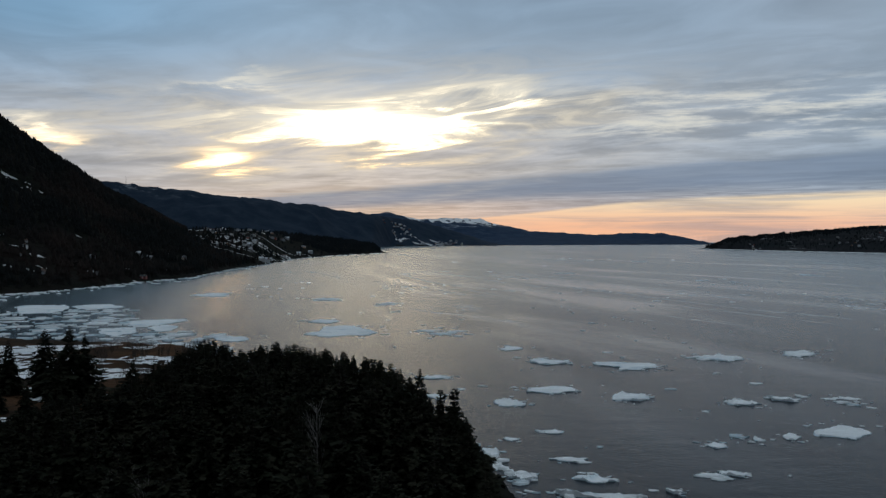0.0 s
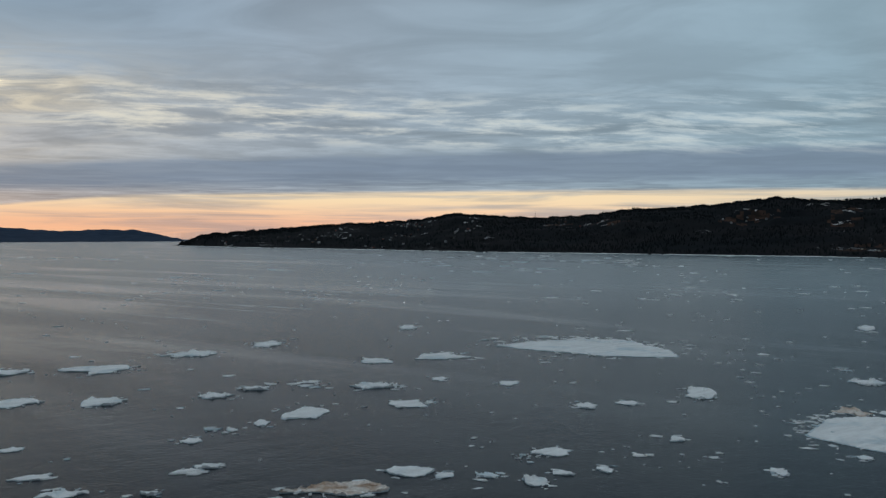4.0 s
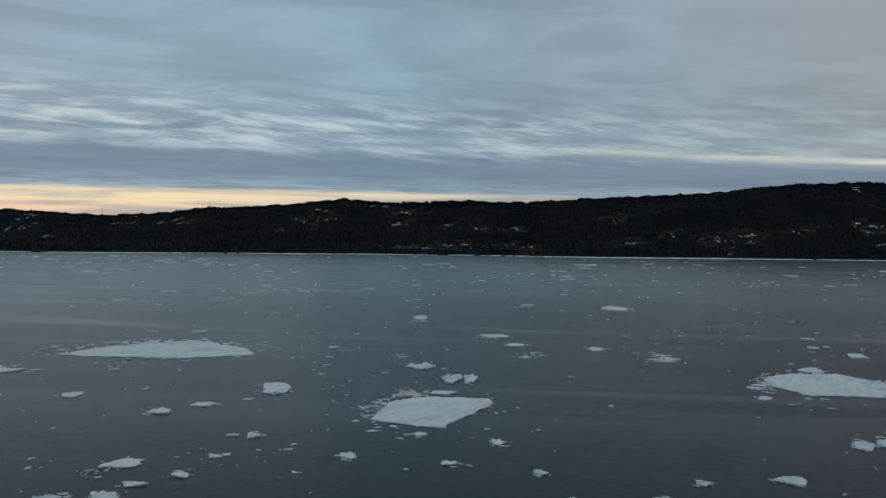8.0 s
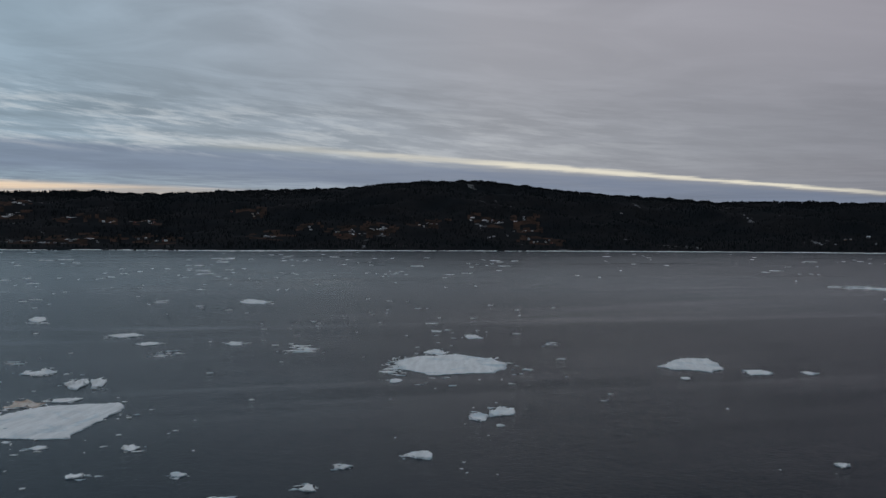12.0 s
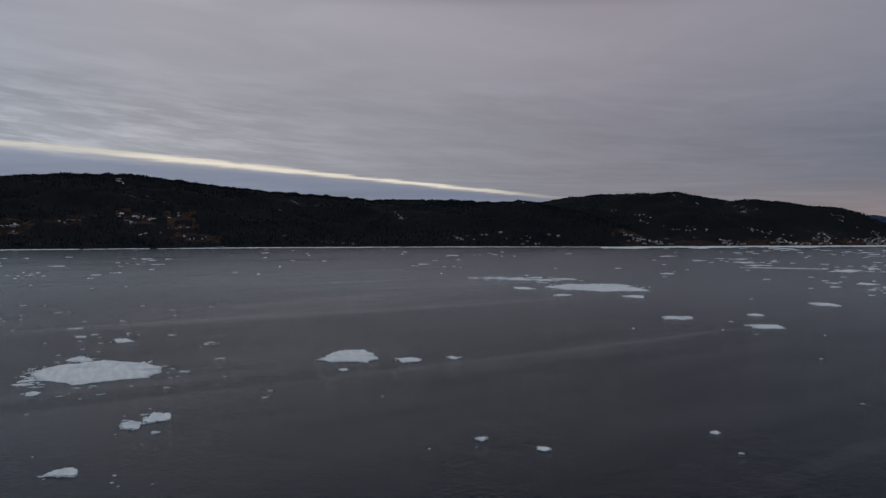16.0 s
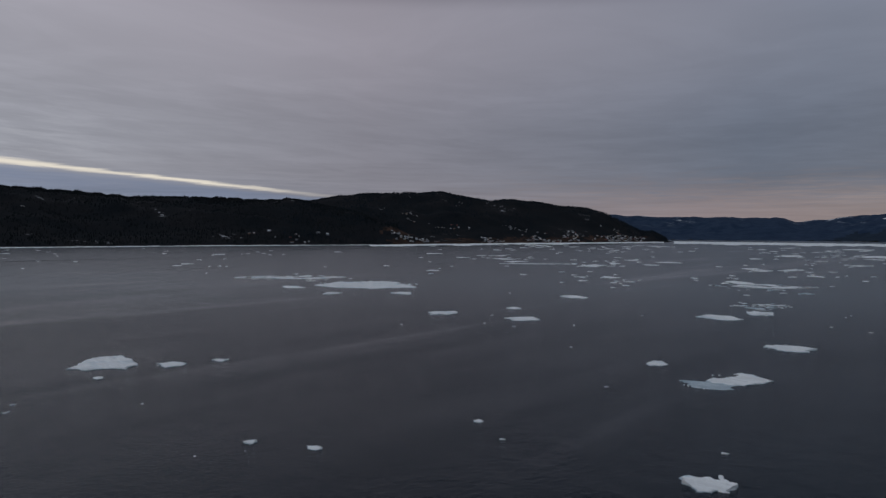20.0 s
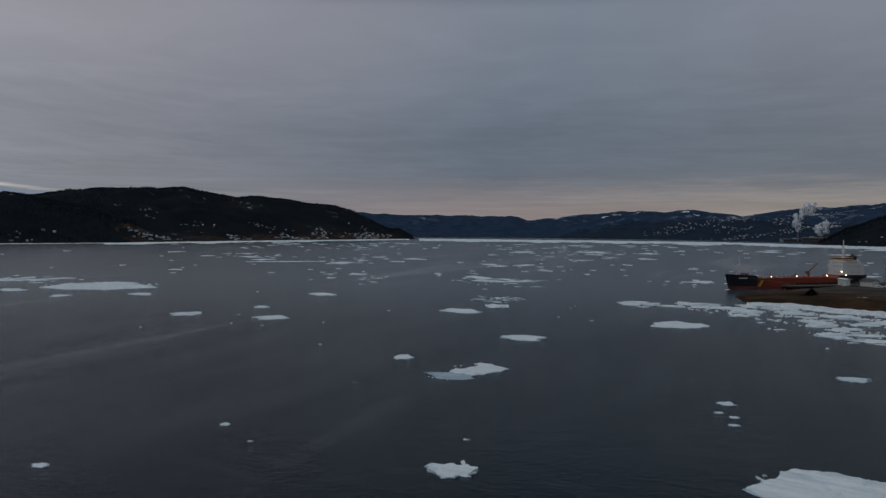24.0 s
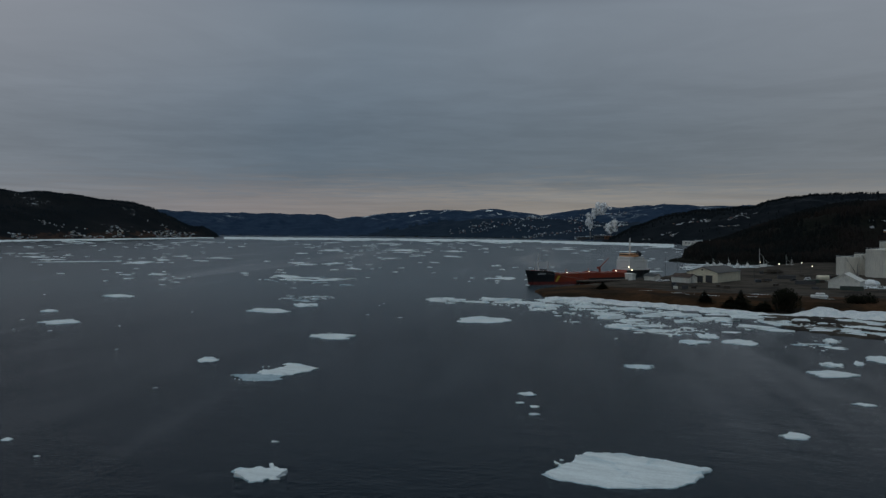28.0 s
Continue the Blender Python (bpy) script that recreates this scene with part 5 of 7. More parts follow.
def alder_scrub():
    """Leafless scrub on the marsh: many thin stems."""
    rs = np.random.RandomState(9)
    rows = []
    for _ in range(900):
        b, r = rs.uniform(-29, -16), rs.uniform(216, 300)
        if wavy(np.array(b * 6), np.array(r * 0.3), 14, 4) < 0.0:
            continue
        z = max(land(b, r), 0.0)
        p = at(b, r, z - 0.2)
        for _ in range(4):
            rows.append((p, p + Vector((rs.uniform(-.8, .8), rs.uniform(-.8, .8), rs.uniform(1.6, 3.4))), 0.05, 0.02))
    ob = new("alder_scrub", tubes("alder_scrub", rows, BARK, 3))
    tagged(ob, "grey leafless alder scrub along a snowy marsh", "scrub", kind="stuff")


alder_scrub()


CLEARINGS = [(-16.8, -7.0, 1100, 1640, 0.07), (-28, -15, 640, 690, 0.8), (-4.5, 1.5, 3040, 3280, 0.2), (19, 37, 2040, 2480, 0.45), (120.5, 126, 2080, 2390, 0.12), (126, 131, 2300, 2650, 0.12), (131, 138.5, 2520, 3060, 0.15), (150, 167, 3000, 3900, 0.25), (168, 178, 2140, 2700, 0.4)]


def far_wood(name, count, b0, b1, r0, r1, tall, seed, label, kinds, bare=0.2, crest=None):
    """A wood seen from far: many small two-tier spruces joined together. crest: knots of the ridge on whose skyline a share of them stands."""
    rs = np.random.RandomState(seed)
    b, r = rs.uniform(b0, b1, count * 3), np.sqrt(rs.uniform(r0 ** 2, r1 ** 2, count * 3))
    if crest is not None:
        k = np.array(crest, float)
        on = rs.uniform(size=len(b)) < 0.45
        r = np.where(on, np.interp(b, k[:, 0], k[:, 2]) + rs.normal(0, 45, len(b)), r)
    thin = np.ones(len(b))
    for c0, c1, d0, d1, share in CLEARINGS:
        thin = np.where((b > c0) & (b < c1) & (r > d0) & (r < d1), share, thin)
    h, kd = ground_height(b, r)
    x, y = r * np.sin(np.radians(b)), r * np.cos(np.radians(b))
    for hb, hr, n_h, n_s in HAMLETS:
        near = ((b - hb) * r / 57.3) ** 2 < (12 + 5 * n_h + 3 * n_s) ** 2
        thin = np.where(near & (r > hr - (55 if hr > 1000 else 22)) & (r < hr + (25 if hr > 1000 else 10)), 0.12 if hr > 1000 else 0.2, thin)
    keep = (rs.uniform(size=len(b)) < thin) & (h > 2.5) & np.isin(kd, kinds) & (wavy(x, y, 300, seed + 3) + rs.uniform(-0.5, 0.5, len(b)) > -0.6 + bare)
    x, y, h = x[keep][:count], y[keep][:count], h[keep][:count]
    n = len(x)
    s = rs.uniform(0.55, 1.15, n) * tall
    wd = s * rs.uniform(0.28, 0.46, n)
    a = rs.uniform(0, math.tau, n)
    rows, faces = [], []
    for tier, (zb, zt, k) in enumerate(((-0.05, 0.66, 1.0), (0.42, 1.0, 0.62))):
        for i in range(4):
            t = a + math.tau * i / 4 + tier * 0.7
            rows.append(np.stack([x + np.cos(t) * wd * k, y + np.sin(t) * wd * k, h + s * zb], 1))
        rows.append(np.stack([x + rs.normal(0, 0.1, n), y + rs.normal(0, 0.1, n), h + s * zt], 1))
        for i in range(4):
            faces.append((tier * 5 + i, tier * 5 + (i + 1) % 4, tier * 5 + 4))
    v = np.stack(rows, 1).reshape(-1, 3)
    f = (np.array(faces)[None] + (np.arange(n) * 10)[:, None, None]).reshape(-1, 3)
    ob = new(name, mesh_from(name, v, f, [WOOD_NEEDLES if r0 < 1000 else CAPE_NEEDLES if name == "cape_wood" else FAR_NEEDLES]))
    return tagged(ob, label, "woods", kind="stuff")


far_wood("near_hill_wood", 14000, -40, -10.5, 600, 1250, 8.5, 81, "dark spruce wood on a steep hill above houses", [1], 0.05, HILL_NEAR)
far_wood("headland_wood", 5000, -17, -4.0, 1000, 2050, 7, 82, "dark spruce wood on a low headland", [1], 0.15)
far_wood("across_wood", 20000, 17, 69, 1600, 2700, 6.0, 84, "dark spruce wood on the hills across the bay", [2], 0.12, ACROSS_WEST)
far_wood("across_wood", 25000, 66, 122, 1600, 2700, 6.0, 85, "dark spruce wood on the hills across the bay", [2], 0.08, ACROSS_EAST)
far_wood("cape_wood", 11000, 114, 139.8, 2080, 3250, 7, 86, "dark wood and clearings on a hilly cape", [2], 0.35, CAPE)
far_wood("town_wood", 5500, 149, 182, 2000, 4100, 8, 87, "dark wood on the hills round a town", [2, 9], 0.25, HILL_EAST)
far_wood("mound_wood", 8000, 170, 183, 985, 1500, 9.5, 88, "dense dark spruce wood on a round hill", [1], 0.02, MOUND)

# ---- old snow lying in clearings ----
patch_v, patch_f = [], []
rs = np.random.RandomState(14)


def snow_patch(b, r, wide, deep, seed):
    n, k = 13, len(patch_v)
    q = np.random.RandomState(seed)
    for i in range(n):
        for j in range(n):
            u_, v_ = i / (n - 1) * 2 - 1, j / (n - 1) * 2 - 1
            g = 1 + 0.35 * math.sin(3 * u_ + seed) * math.cos(2.3 * v_ + seed)
            bb_ = b + math.degrees(u_ * wide * g / 2 / r) + q.uniform(-0.1, 0.1) * wide / r * 8
            rr_ = r + v_ * deep * g / 2 * math.sqrt(max(0.05, 1 - 0.9 * u_ * u_))
            patch_v.append((bb_, rr_))
    for i in range(n - 1):
        for j in range(n - 1):
            if q.uniform() < (0.6 if r > 4000 else 0.30) + 0.5 * (math.sin(i * 1.1 + seed) * math.cos(j * 0.9 + seed) > -0.1):
                patch_f.append((k + i * n + j, k + i * n + j + 1, k + (i + 1) * n + j + 1, k + (i + 1) * n + j))


for k in range(40):
    snow_patch(rs.uniform(-16.2, -6.5), rs.uniform(1140, 1500), rs.uniform(16, 60), rs.uniform(4, 12), 900 + k)
for k in range(30):
    snow_patch(rs.uniform(-3.0, 1.2), rs.uniform(3050, 3110), rs.uniform(10, 34), rs.uniform(8, 18), 1200 + k)
for k in range(24):
    snow_patch(rs.uniform(19, 37), rs.uniform(2060, 2460), rs.uniform(6, 20), rs.uniform(3, 8), 1300 + k)
for b, r in ((-0.2, 4360), (0.5, 4330), (1.3, 4340), (2.1, 4320), (2.9, 4350)):
    snow_patch(b, r, 120, 250, int(r + b * 10))
for k in range(16):
    snow_patch(rs.uniform(-27.8, -17), rs.uniform(668, 780), rs.uniform(4, 14), rs.uniform(2, 6), 980 + k)
for i, (b, r, n_h, n_s) in enumerate(HAMLETS):
    for k in range(n_s + n_s // 2):
        far_ = 0.6 if 120 < b < 139 else min(r / 1800, 1.2)
        snow_patch(b + math.degrees(rs.normal(0, 14 * far_) / r), r + rs.normal(0, 9 * far_), rs.uniform(4, 14) * far_, rs.uniform(2, 7) * far_, 1500 + i * 9 + k)
for b, r, w, d in ((-3.0, 3090, 40, 30), (-2.0, 3130, 30, 24), (-0.5, 3180, 40, 30), (-26.5, 256, 44, 34), (-22.5, 240, 24, 20), (-18.6, 262, 18, 18), (-27.2, 222, 30, 10), (-24.0, 206, 14, 8), (-26.8, 186, 16, 7), (-23.4, 182, 8, 5), (-16.4, 262, 10, 10), (-27.6, 288, 30, 42), (-25.4, 296, 24, 26), (-24.8, 266, 18, 16), (-27.8, 244, 26, 12), (-22.6, 300, 18, 10), (-20.6, 236, 12, 8), (-19.6, 290, 10, 8)):
    snow_patch(b, r, w, d, int(abs(b * 10)))
for b, r, w, d in ((172.3, 452, 9, 4), (170.2, 466, 7, 4), (171.0, 458, 5, 3), (175.2, 470, 8, 4), (174.8, 456, 5, 3), (168.2, 474, 6, 3), (-177.8, 560, 44, 30), (178.9, 452, 8, 4), (165.3, 3300, 50, 20),
                   (152.6, 4250, 34, 20), (153.4, 4280, 46, 22), (154.6, 4300, 52, 18), (155.3, 4280, 30, 20), (157.8, 4250, 36, 22), (158.5, 4230, 28, 20), (168.9, 4350, 60, 26), (170.0, 4350, 70, 26), (171.4, 4350, 50, 24), (-2.0, 4380, 120, 110), (-0.6, 4400, 120, 120), (0.9, 4400, 130, 110), (2.2, 4400, 110, 100), (3.2, 4380, 60, 60), (-3.5, 4450, 50, 60)):
    snow_patch(b, r, w, d, int(abs(b * 10)))
pb, pr = np.array(patch_v).T
ph = np.maximum(ground_height(pb, pr)[0], ground_height(pb % 360, pr)[0])
snow = new("snow_patches", mesh_from("snow_patches", np.stack([pr * np.sin(np.radians(pb)), pr * np.cos(np.radians(pb)), ph + 0.25 + pr * 0.0006], 1), patch_f, [SNOW], smooth=True))
tagged(snow, "patches of old snow in clearings and cuttings", "snow", kind="stuff")

# ---- houses ----
WALLS = [painted("white_clapboard", (0.72, 0.73, 0.74)), painted("cream_clapboard", (0.62, 0.58, 0.48)), painted("grey_clapboard", (0.36, 0.38, 0.40)), painted("red_clapboard", (0.30, 0.08, 0.06)), painted("tan_clapboard", (0.40, 0.25, 0.15))]
ROOFS = [surface("dark_shingle", two((0.05, 0.05, 0.055), (0.10, 0.10, 0.10), 0.4), 0.9), surface("snowy_shingle", two((0.68, 0.72, 0.76), (0.20, 0.20, 0.21), 0.2, 0.45, 0.6), 0.8), surface("brown_shingle", two((0.10, 0.06, 0.045), (0.06, 0.045, 0.04), 0.4), 0.9)]
GLASS = surface("dark_window_glass", lambda t, pos: mix(t, 0.5, (0.02, 0.025, 0.03, 1), (0.03, 0.035, 0.04, 1)), 0.08)
LIT = bpy.data.materials.new("lit_lamp_glass")
LIT.use_nodes = True
LIT.node_tree.nodes["Principled BSDF"].inputs["Emission Color"].default_value = (1.0, 0.80, 0.52, 1)
LIT.node_tree.nodes["Principled BSDF"].inputs["Emission Strength"].default_value = 9.0


def boxes(name, rows, material, bevel=0.0):
    """Boxes in one mesh; a row: centre x, y, bottom z, size x, y, z."""
    bm = bmesh.new()
    for cx, cy, z0, sx_, sy_, sz_ in rows:
        bmesh.ops.create_cube(bm, size=1, matrix=Matrix.Translation((cx, cy, z0 + sz_ / 2)) @ Matrix.Diagonal((sx_, sy_, sz_, 1)))
    if bevel:
        bmesh.ops.bevel(bm, geom=bm.edges[:], offset=bevel, segments=1, affect="EDGES")
    me = bpy.data.meshes.new(name)
    bm.to_mesh(me)
    bm.free()
    me.materials.append(material)
    return me


def gable(name, lx, ly, eave, rise, over, material, thick=0.25):
    """A pitched roof with its ridge along x, open below, with real thickness."""
    hx, hy = lx / 2 + over, ly / 2 + over
    drop = rise * over / (ly / 2)
    prof = [(-hy, eave - drop), (0, eave + rise), (hy, eave - drop), (hy, eave - drop + thick), (0, eave + rise + thick * 1.3), (-hy, eave - drop + thick)]
    v = [(x, y, z) for x in (-hx, hx) for y, z in prof]
    f = [(i, (i + 1) % 6, 6 + (i + 1) % 6, 6 + i) for i in range(6)] + [(0, 5, 4, 1), (1, 4, 3, 2), (6, 7, 10, 11), (7, 8, 9, 10)]
    me = bpy.data.meshes.new(name)
    me.from_pydata(v, [], f)
    me.materials.append(material)
    return me


def gable_walls(name, lx, ly, eave, rise, material):
    v = []
    for x in (-lx / 2, lx / 2):
        v += [(x, -ly / 2, -1.5), (x, ly / 2, -1.5), (x, ly / 2, eave), (x, 0, eave + rise), (x, -ly / 2, eave)]
    f = [(4, 3, 2, 1, 0), (5, 6, 7, 8, 9), (0, 1, 6, 5), (1, 2, 7, 6), (2, 3, 8, 7), (3, 4, 9, 8), (4, 0, 5, 9)]
    me = bpy.data.meshes.new(name)
    me.from_pydata(v, [], f)
    me.materials.append(material)
    return me


HOUSES = []
rs = np.random.RandomState(77)
for k in range(12):
    lx, ly, eave, rise = rs.uniform(8.5, 13), rs.uniform(6.5, 8.5), rs.choice([2.9, 3.2, 5.3]), rs.uniform(1.6, 2.8)
    wi = int(rs.choice([0, 0, 0, 1, 2, 2, 4, 4, 3]))
    ri = int(rs.choice([0, 0, 0, 1, 2, 2]))
    win = [(x, s * ly / 2, z, 1.2, 0.14, 1.2) for s in (-1, 1) for x in (-lx * 0.3, lx * 0.3) for z in ((1.0,) if eave < 4 else (1.0, 3.5))]
    HOUSES.append((("white", "cream", "grey", "red", "tan")[wi], ("dark", "snow-covered", "brown")[ri], gable_walls("wall", lx, ly, eave, rise, WALLS[wi]), gable("roof", lx, ly, eave, rise, 0.4, ROOFS[ri]),
                   boxes("glazing", win, GLASS), boxes("door", [(0, -ly / 2, 0.1, 1.0, 0.16, 2.05)], WALLS[(wi + 2) % 5]), boxes("chimney", [(lx * 0.2, 0.6, eave + rise * 0.4, 0.7, 0.7, rise * 0.6 + 1.0)], WALLS[4])))


far_v, far_f, far_m = [], [], []
FAR_COATS = WALLS + ROOFS


def far_house(me, m):
    k = len(far_v)
    far_v.extend(tuple(m @ v.co) for v in me.vertices)
    far_f.extend(tuple(k + i for i in q.vertices) for q in me.polygons)
    far_m.extend([FAR_COATS.index(me.materials[0])] * len(me.polygons))


def house(b, r, rs, size=1.0, place="on a wooded hillside", far=False):
    wall, cover, walls, roof, windows, door, chimney = HOUSES[rs.randint(len(HOUSES))]
    while r > 1500 and wall in ("white", "cream") and rs.uniform() < 0.7:
        wall, cover, walls, roof, windows, door, chimney = HOUSES[rs.randint(len(HOUSES))]
    z = max(land(b, r), land(b % 360, r))
    if z < 1.2:
        return
    if far:
        m = Matrix.Translation(at(b, r, z)) @ pose(0, 0, 0, 0, 0, -b + rs.choice([0, 90]) + rs.uniform(-25, 25)) @ Matrix.Diagonal((size, size, size, 1))
        far_house(walls, m)
        far_house(roof, m)
        return
    ob = thing("house", Matrix.Translation(at(b, r, z)) @ pose(0, 0, 0, 0, 0, -b + rs.choice([0, 90]) + rs.uniform(-25, 25)), f"{wall} wooden house with {cover} roof {place}", "house", "houses round the bay")
    ob.scale = (size, size, size)
    part("wall", walls, ob)
    part("roof", roof, ob)
    if r < 1000:
        part("glazing", windows, ob)
        part("door", door, ob)
        part("chimney", chimney, ob)


def village(count, b0, b1, r0, r1, seed, place, lines=None, small=0.85, shore=None, far=False):
    rs = np.random.RandomState(seed)
    done = 0
    for _ in range(count * 12):
        b, r = rs.uniform(b0, b1), rs.uniform(r0, r1)
        if shore is not None:
            r += np.interp(b, [k[0] for k in shore], [k[1] for k in shore])
        if lines and wavy(np.array(b * 30), np.array(r), lines, seed) < 0.18:
            continue
        house(b, r, rs, rs.uniform(small, small * 1.4), place, far)
        done += 1
        if done >= count:
            break


village(14, -27.6, -15.5, 690, 810, 1, "on a wooded shore", None, 0.46)
village(52, -16, -6.5, 1150, 1600, 2, "on a snowy slope", None, 0.6)
village(70, -4.2, 1.4, 3050, 3240, 3, "on a far shore", 200, 0.6, None, True)
village(80, 19, 37, 2020, 2480, 4, "on a wooded hillside", 160, 0.42)
village(75, 121.5, 138.4, 10, 60, 8, "in a village below a hill", 120, 0.46, CAPE)
village(170, 121.5, 138.4, 14, 130, 28, "in a village below a hill", 200, 0.42, CAPE, True)
village(14, 112, 120, 2060, 2200, 9, "on a far wooded shore", None, 0.5)
village(560, 155.0, 167.0, 2950, 3950, 10, "in a hillside town", 260, 0.4, None, True)
rs = np.random.RandomState(78)
for b, r, n_h, _ in HAMLETS:
    for k in range(n_h):
        house(b + math.degrees(rs.normal(0, 11 * r / 1800 * (0.5 + 0.2 * n_h)) / r), r + rs.normal(0, 9), rs, rs.uniform(0.34, 0.52) * (1.0 if r > 1500 else 1.1), "in a hillside hamlet" if r > 900 else "on a wooded shore")
town = bpy.data.meshes.new("town_houses")
town.from_pydata(far_v, [], far_f)
for coat in FAR_COATS:
    town.materials.append(coat)
for q, k in zip(town.polygons, far_m):
    q.material_index = k
tagged(new("town_houses", town), "small pale houses of a far hillside town", "houses", kind="stuff")


# ---- the tanker at the wharf ----
HULL_BLACK = painted("black_hull_paint", (0.018, 0.020, 0.024), 0.45, 0.2)
HULL_ORANGE = painted("orange_red_hull_paint", (0.30, 0.042, 0.015), 0.5, 0.35, 0.25)
HULL_RED = painted("dark_red_boot_paint", (0.20, 0.035, 0.028), 0.55, 0.4, 0.3)
SHIP_WHITE = painted("white_ship_paint", (0.78, 0.77, 0.75), 0.5, 0.15)
SHIP_YELLOW = painted("yellow_stripe_paint", (0.62, 0.40, 0.05), 0.5)
BRIDGE_ORANGE = painted("pale_orange_paint", (0.72, 0.36, 0.16), 0.5)
STEEL = painted("galvanised_steel", (0.34, 0.35, 0.36), 0.45, 0.2, 1.0, 0.6)
DARK_STEEL = painted("dark_weathered_steel", (0.06, 0.06, 0.065), 0.6)
CONCRETE = surface("stained_concrete", two((0.34, 0.33, 0.31), (0.20, 0.19, 0.18), 0.3), 0.9, bump=(1.5, 0.3, 0.05))
RUBBER = painted("black_rubber", (0.02, 0.02, 0.02), 0.8)
TIMBER = surface("weathered_wharf_timber", two((0.13, 0.10, 0.075), (0.06, 0.05, 0.045), 1.2), 0.9)

LONG, BEAM = 118.0, 17.0
bow, stern = at(160.75, 572), at(168.6, 640)
axis = (bow - stern).normalized()
away = Vector((-axis.y, axis.x, 0))
if away.dot(bow) < 0:
    away = -away
ship_m = Matrix((( axis.x, away.x, 0, 0), (axis.y, away.y, 0, 0), (0, 0, 1, 0), (0, 0, 0, 1)))
SHIP = (bow - stern).length / 120.5
ship_m.translation = stern + away * BEAM / 2 * SHIP + axis * 1.5 * SHIP
ship_m = ship_m @ Matrix.Diagonal((SHIP, SHIP, SHIP * 0.89, 1))
ship = thing("tanker_ship", ship_m, "black and orange-red tanker with white deckhouse moored at wharf", "ship")


def hull_mesh():
    xs = [-1.5, 0.0, 3, 8, 16, 26, 27.5, 45, 65, 84, 90, 97, 98, 104, 110, 114.5, 117, 119]
    half, deck_z, wl = [], [], []
    for x in xs:
        f = min(1.0, max(0.02, (119.3 - x) / 27))
        half.append(BEAM / 2 * min(1.0, f ** 0.55) * (1.0 if x > 8 else 0.80 + 0.2 * (x + 1.5) / 9.5))
        wl.append(BEAM / 2 * min(1.0, max(0.015, (114.5 - x) / 30) ** 0.7 if x < 114.5 else 0.015) * (1.0 if x > 14 else max(0.25, (x + 1.5) / 15.5)))
        deck_z.append(11.0 if x <= 26 else (11.3 + 1.2 * (x - 97) / 22 if x >= 98 else 8.0))
    v, f, mi = [], [], []
    levels = 5
    for x, h, w, d in zip(xs, half, wl, deck_z):
        for s in (-1, 1):
            for k, z in enumerate((-2.0, 0.0, 2.4, 5.0, d)):
                g = max(0.0, z / d)
                y = w * (0.9 if k == 0 else 1) + (h - w) * g ** 1.3
                xx = x - (2.5 * (1 - g) if x > 112 else 0) + (3.0 * (1 - g) if x < 2 else 0)
                v.append((xx, s * y, z))
    n = levels * 2
    for i in range(len(xs) - 1):
        for s in (0, 1):
            for k in range(levels - 1):
                a, b = i * n + s * levels + k, (i + 1) * n + s * levels + k
                f.append((a, b, b + 1, a + 1) if s == 0 else (a, a + 1, b + 1, b))
                mid = (xs[i] + xs[i + 1]) / 2
                mi.append(2 if k <= 1 else (0 if mid < 26 or mid > 97 else (1 if k == 3 or mid > 60 else 0)))
        a, b = i * n + levels - 1, (i + 1) * n + levels - 1
        f.append((a, b, b + levels, a + levels))
        mi.append(1)
    f.append(tuple(range(levels)) + tuple(range(n - 1, levels - 1, -1)))
    mi.append(0)
    me = bpy.data.meshes.new("hull")
    me.from_pydata(v, [], f)
    for m in (HULL_BLACK, HULL_ORANGE, HULL_RED):
        me.materials.append(m)
    me.polygons.foreach_set("material_index", mi)
    me.update()
    return me


hull = part("hull", hull_mesh(), ship, "black hull with orange-red side and red boot top")
stripe_v = [(x + dx, -BEAM / 2 * s - 0.06, z) for x, z, s in ((95.4, 2.6, 0.97), (92.6, 7.7, 1.0)) for dx in (0, 2.2)]
stripe_me = bpy.data.meshes.new("bow_stripe")
stripe_me.from_pydata(stripe_v + [(x, y + 0.05, z) for x, y, z in stripe_v], [], [(0, 1, 3, 2), (4, 6, 7, 5), (0, 2, 6, 4), (1, 5, 7, 3)])
stripe_me.materials.append(SHIP_YELLOW)
part("bow_stripe", stripe_me, hull, "yellow slanting stripe")
part("name_bar", boxes("name_bar", [(108.5, -5.95, 9.0, 7.0, 0.5, 0.7)], SHIP_WHITE), hull, "pale bars where the ship's name stands", m=pose(0, 0, 0))
part("bulwark", boxes("bulwark", [(62, s * (BEAM / 2 - 0.1), 8.0, 70, 0.15, 0.9) for s in (-1, 1)], HULL_ORANGE), ship)
house_part = part("deckhouse", boxes("deckhouse", [(13.0, 0, 10.9, 19.5, 15.8, 9.2), (14.2, 0, 20.1, 16.0, 14.6, 2.8), (15.0, 0, 22.9, 13.5, 13.6, 0.3)], SHIP_WHITE, 0.12), ship, "white deckhouse of several tiers")
for z, n in ((13.0, 4), (18.2, 5), (21.2, 5)):
    for i in range(n):
        part("porthole", boxes("porthole", [(7.5 + i * 2.3, -7.94 if z < 20.0 else -7.34, z, 0.5, 0.14, 0.55)], GLASS), house_part)
        part("front_window", boxes("front_window", [(22.79 if z < 20.0 else 22.24, -5.6 + i * 2.2, z, 0.14, 0.6, 0.6)], GLASS), house_part)
bridge = part("bridge", boxes("bridge", [(16.5, 0, 23.2, 9.5, 12.6, 2.7), (16.3, 0, 23.15, 5.0, 17.6, 1.2)], BRIDGE_ORANGE, 0.1), ship, "pale orange wheelhouse")
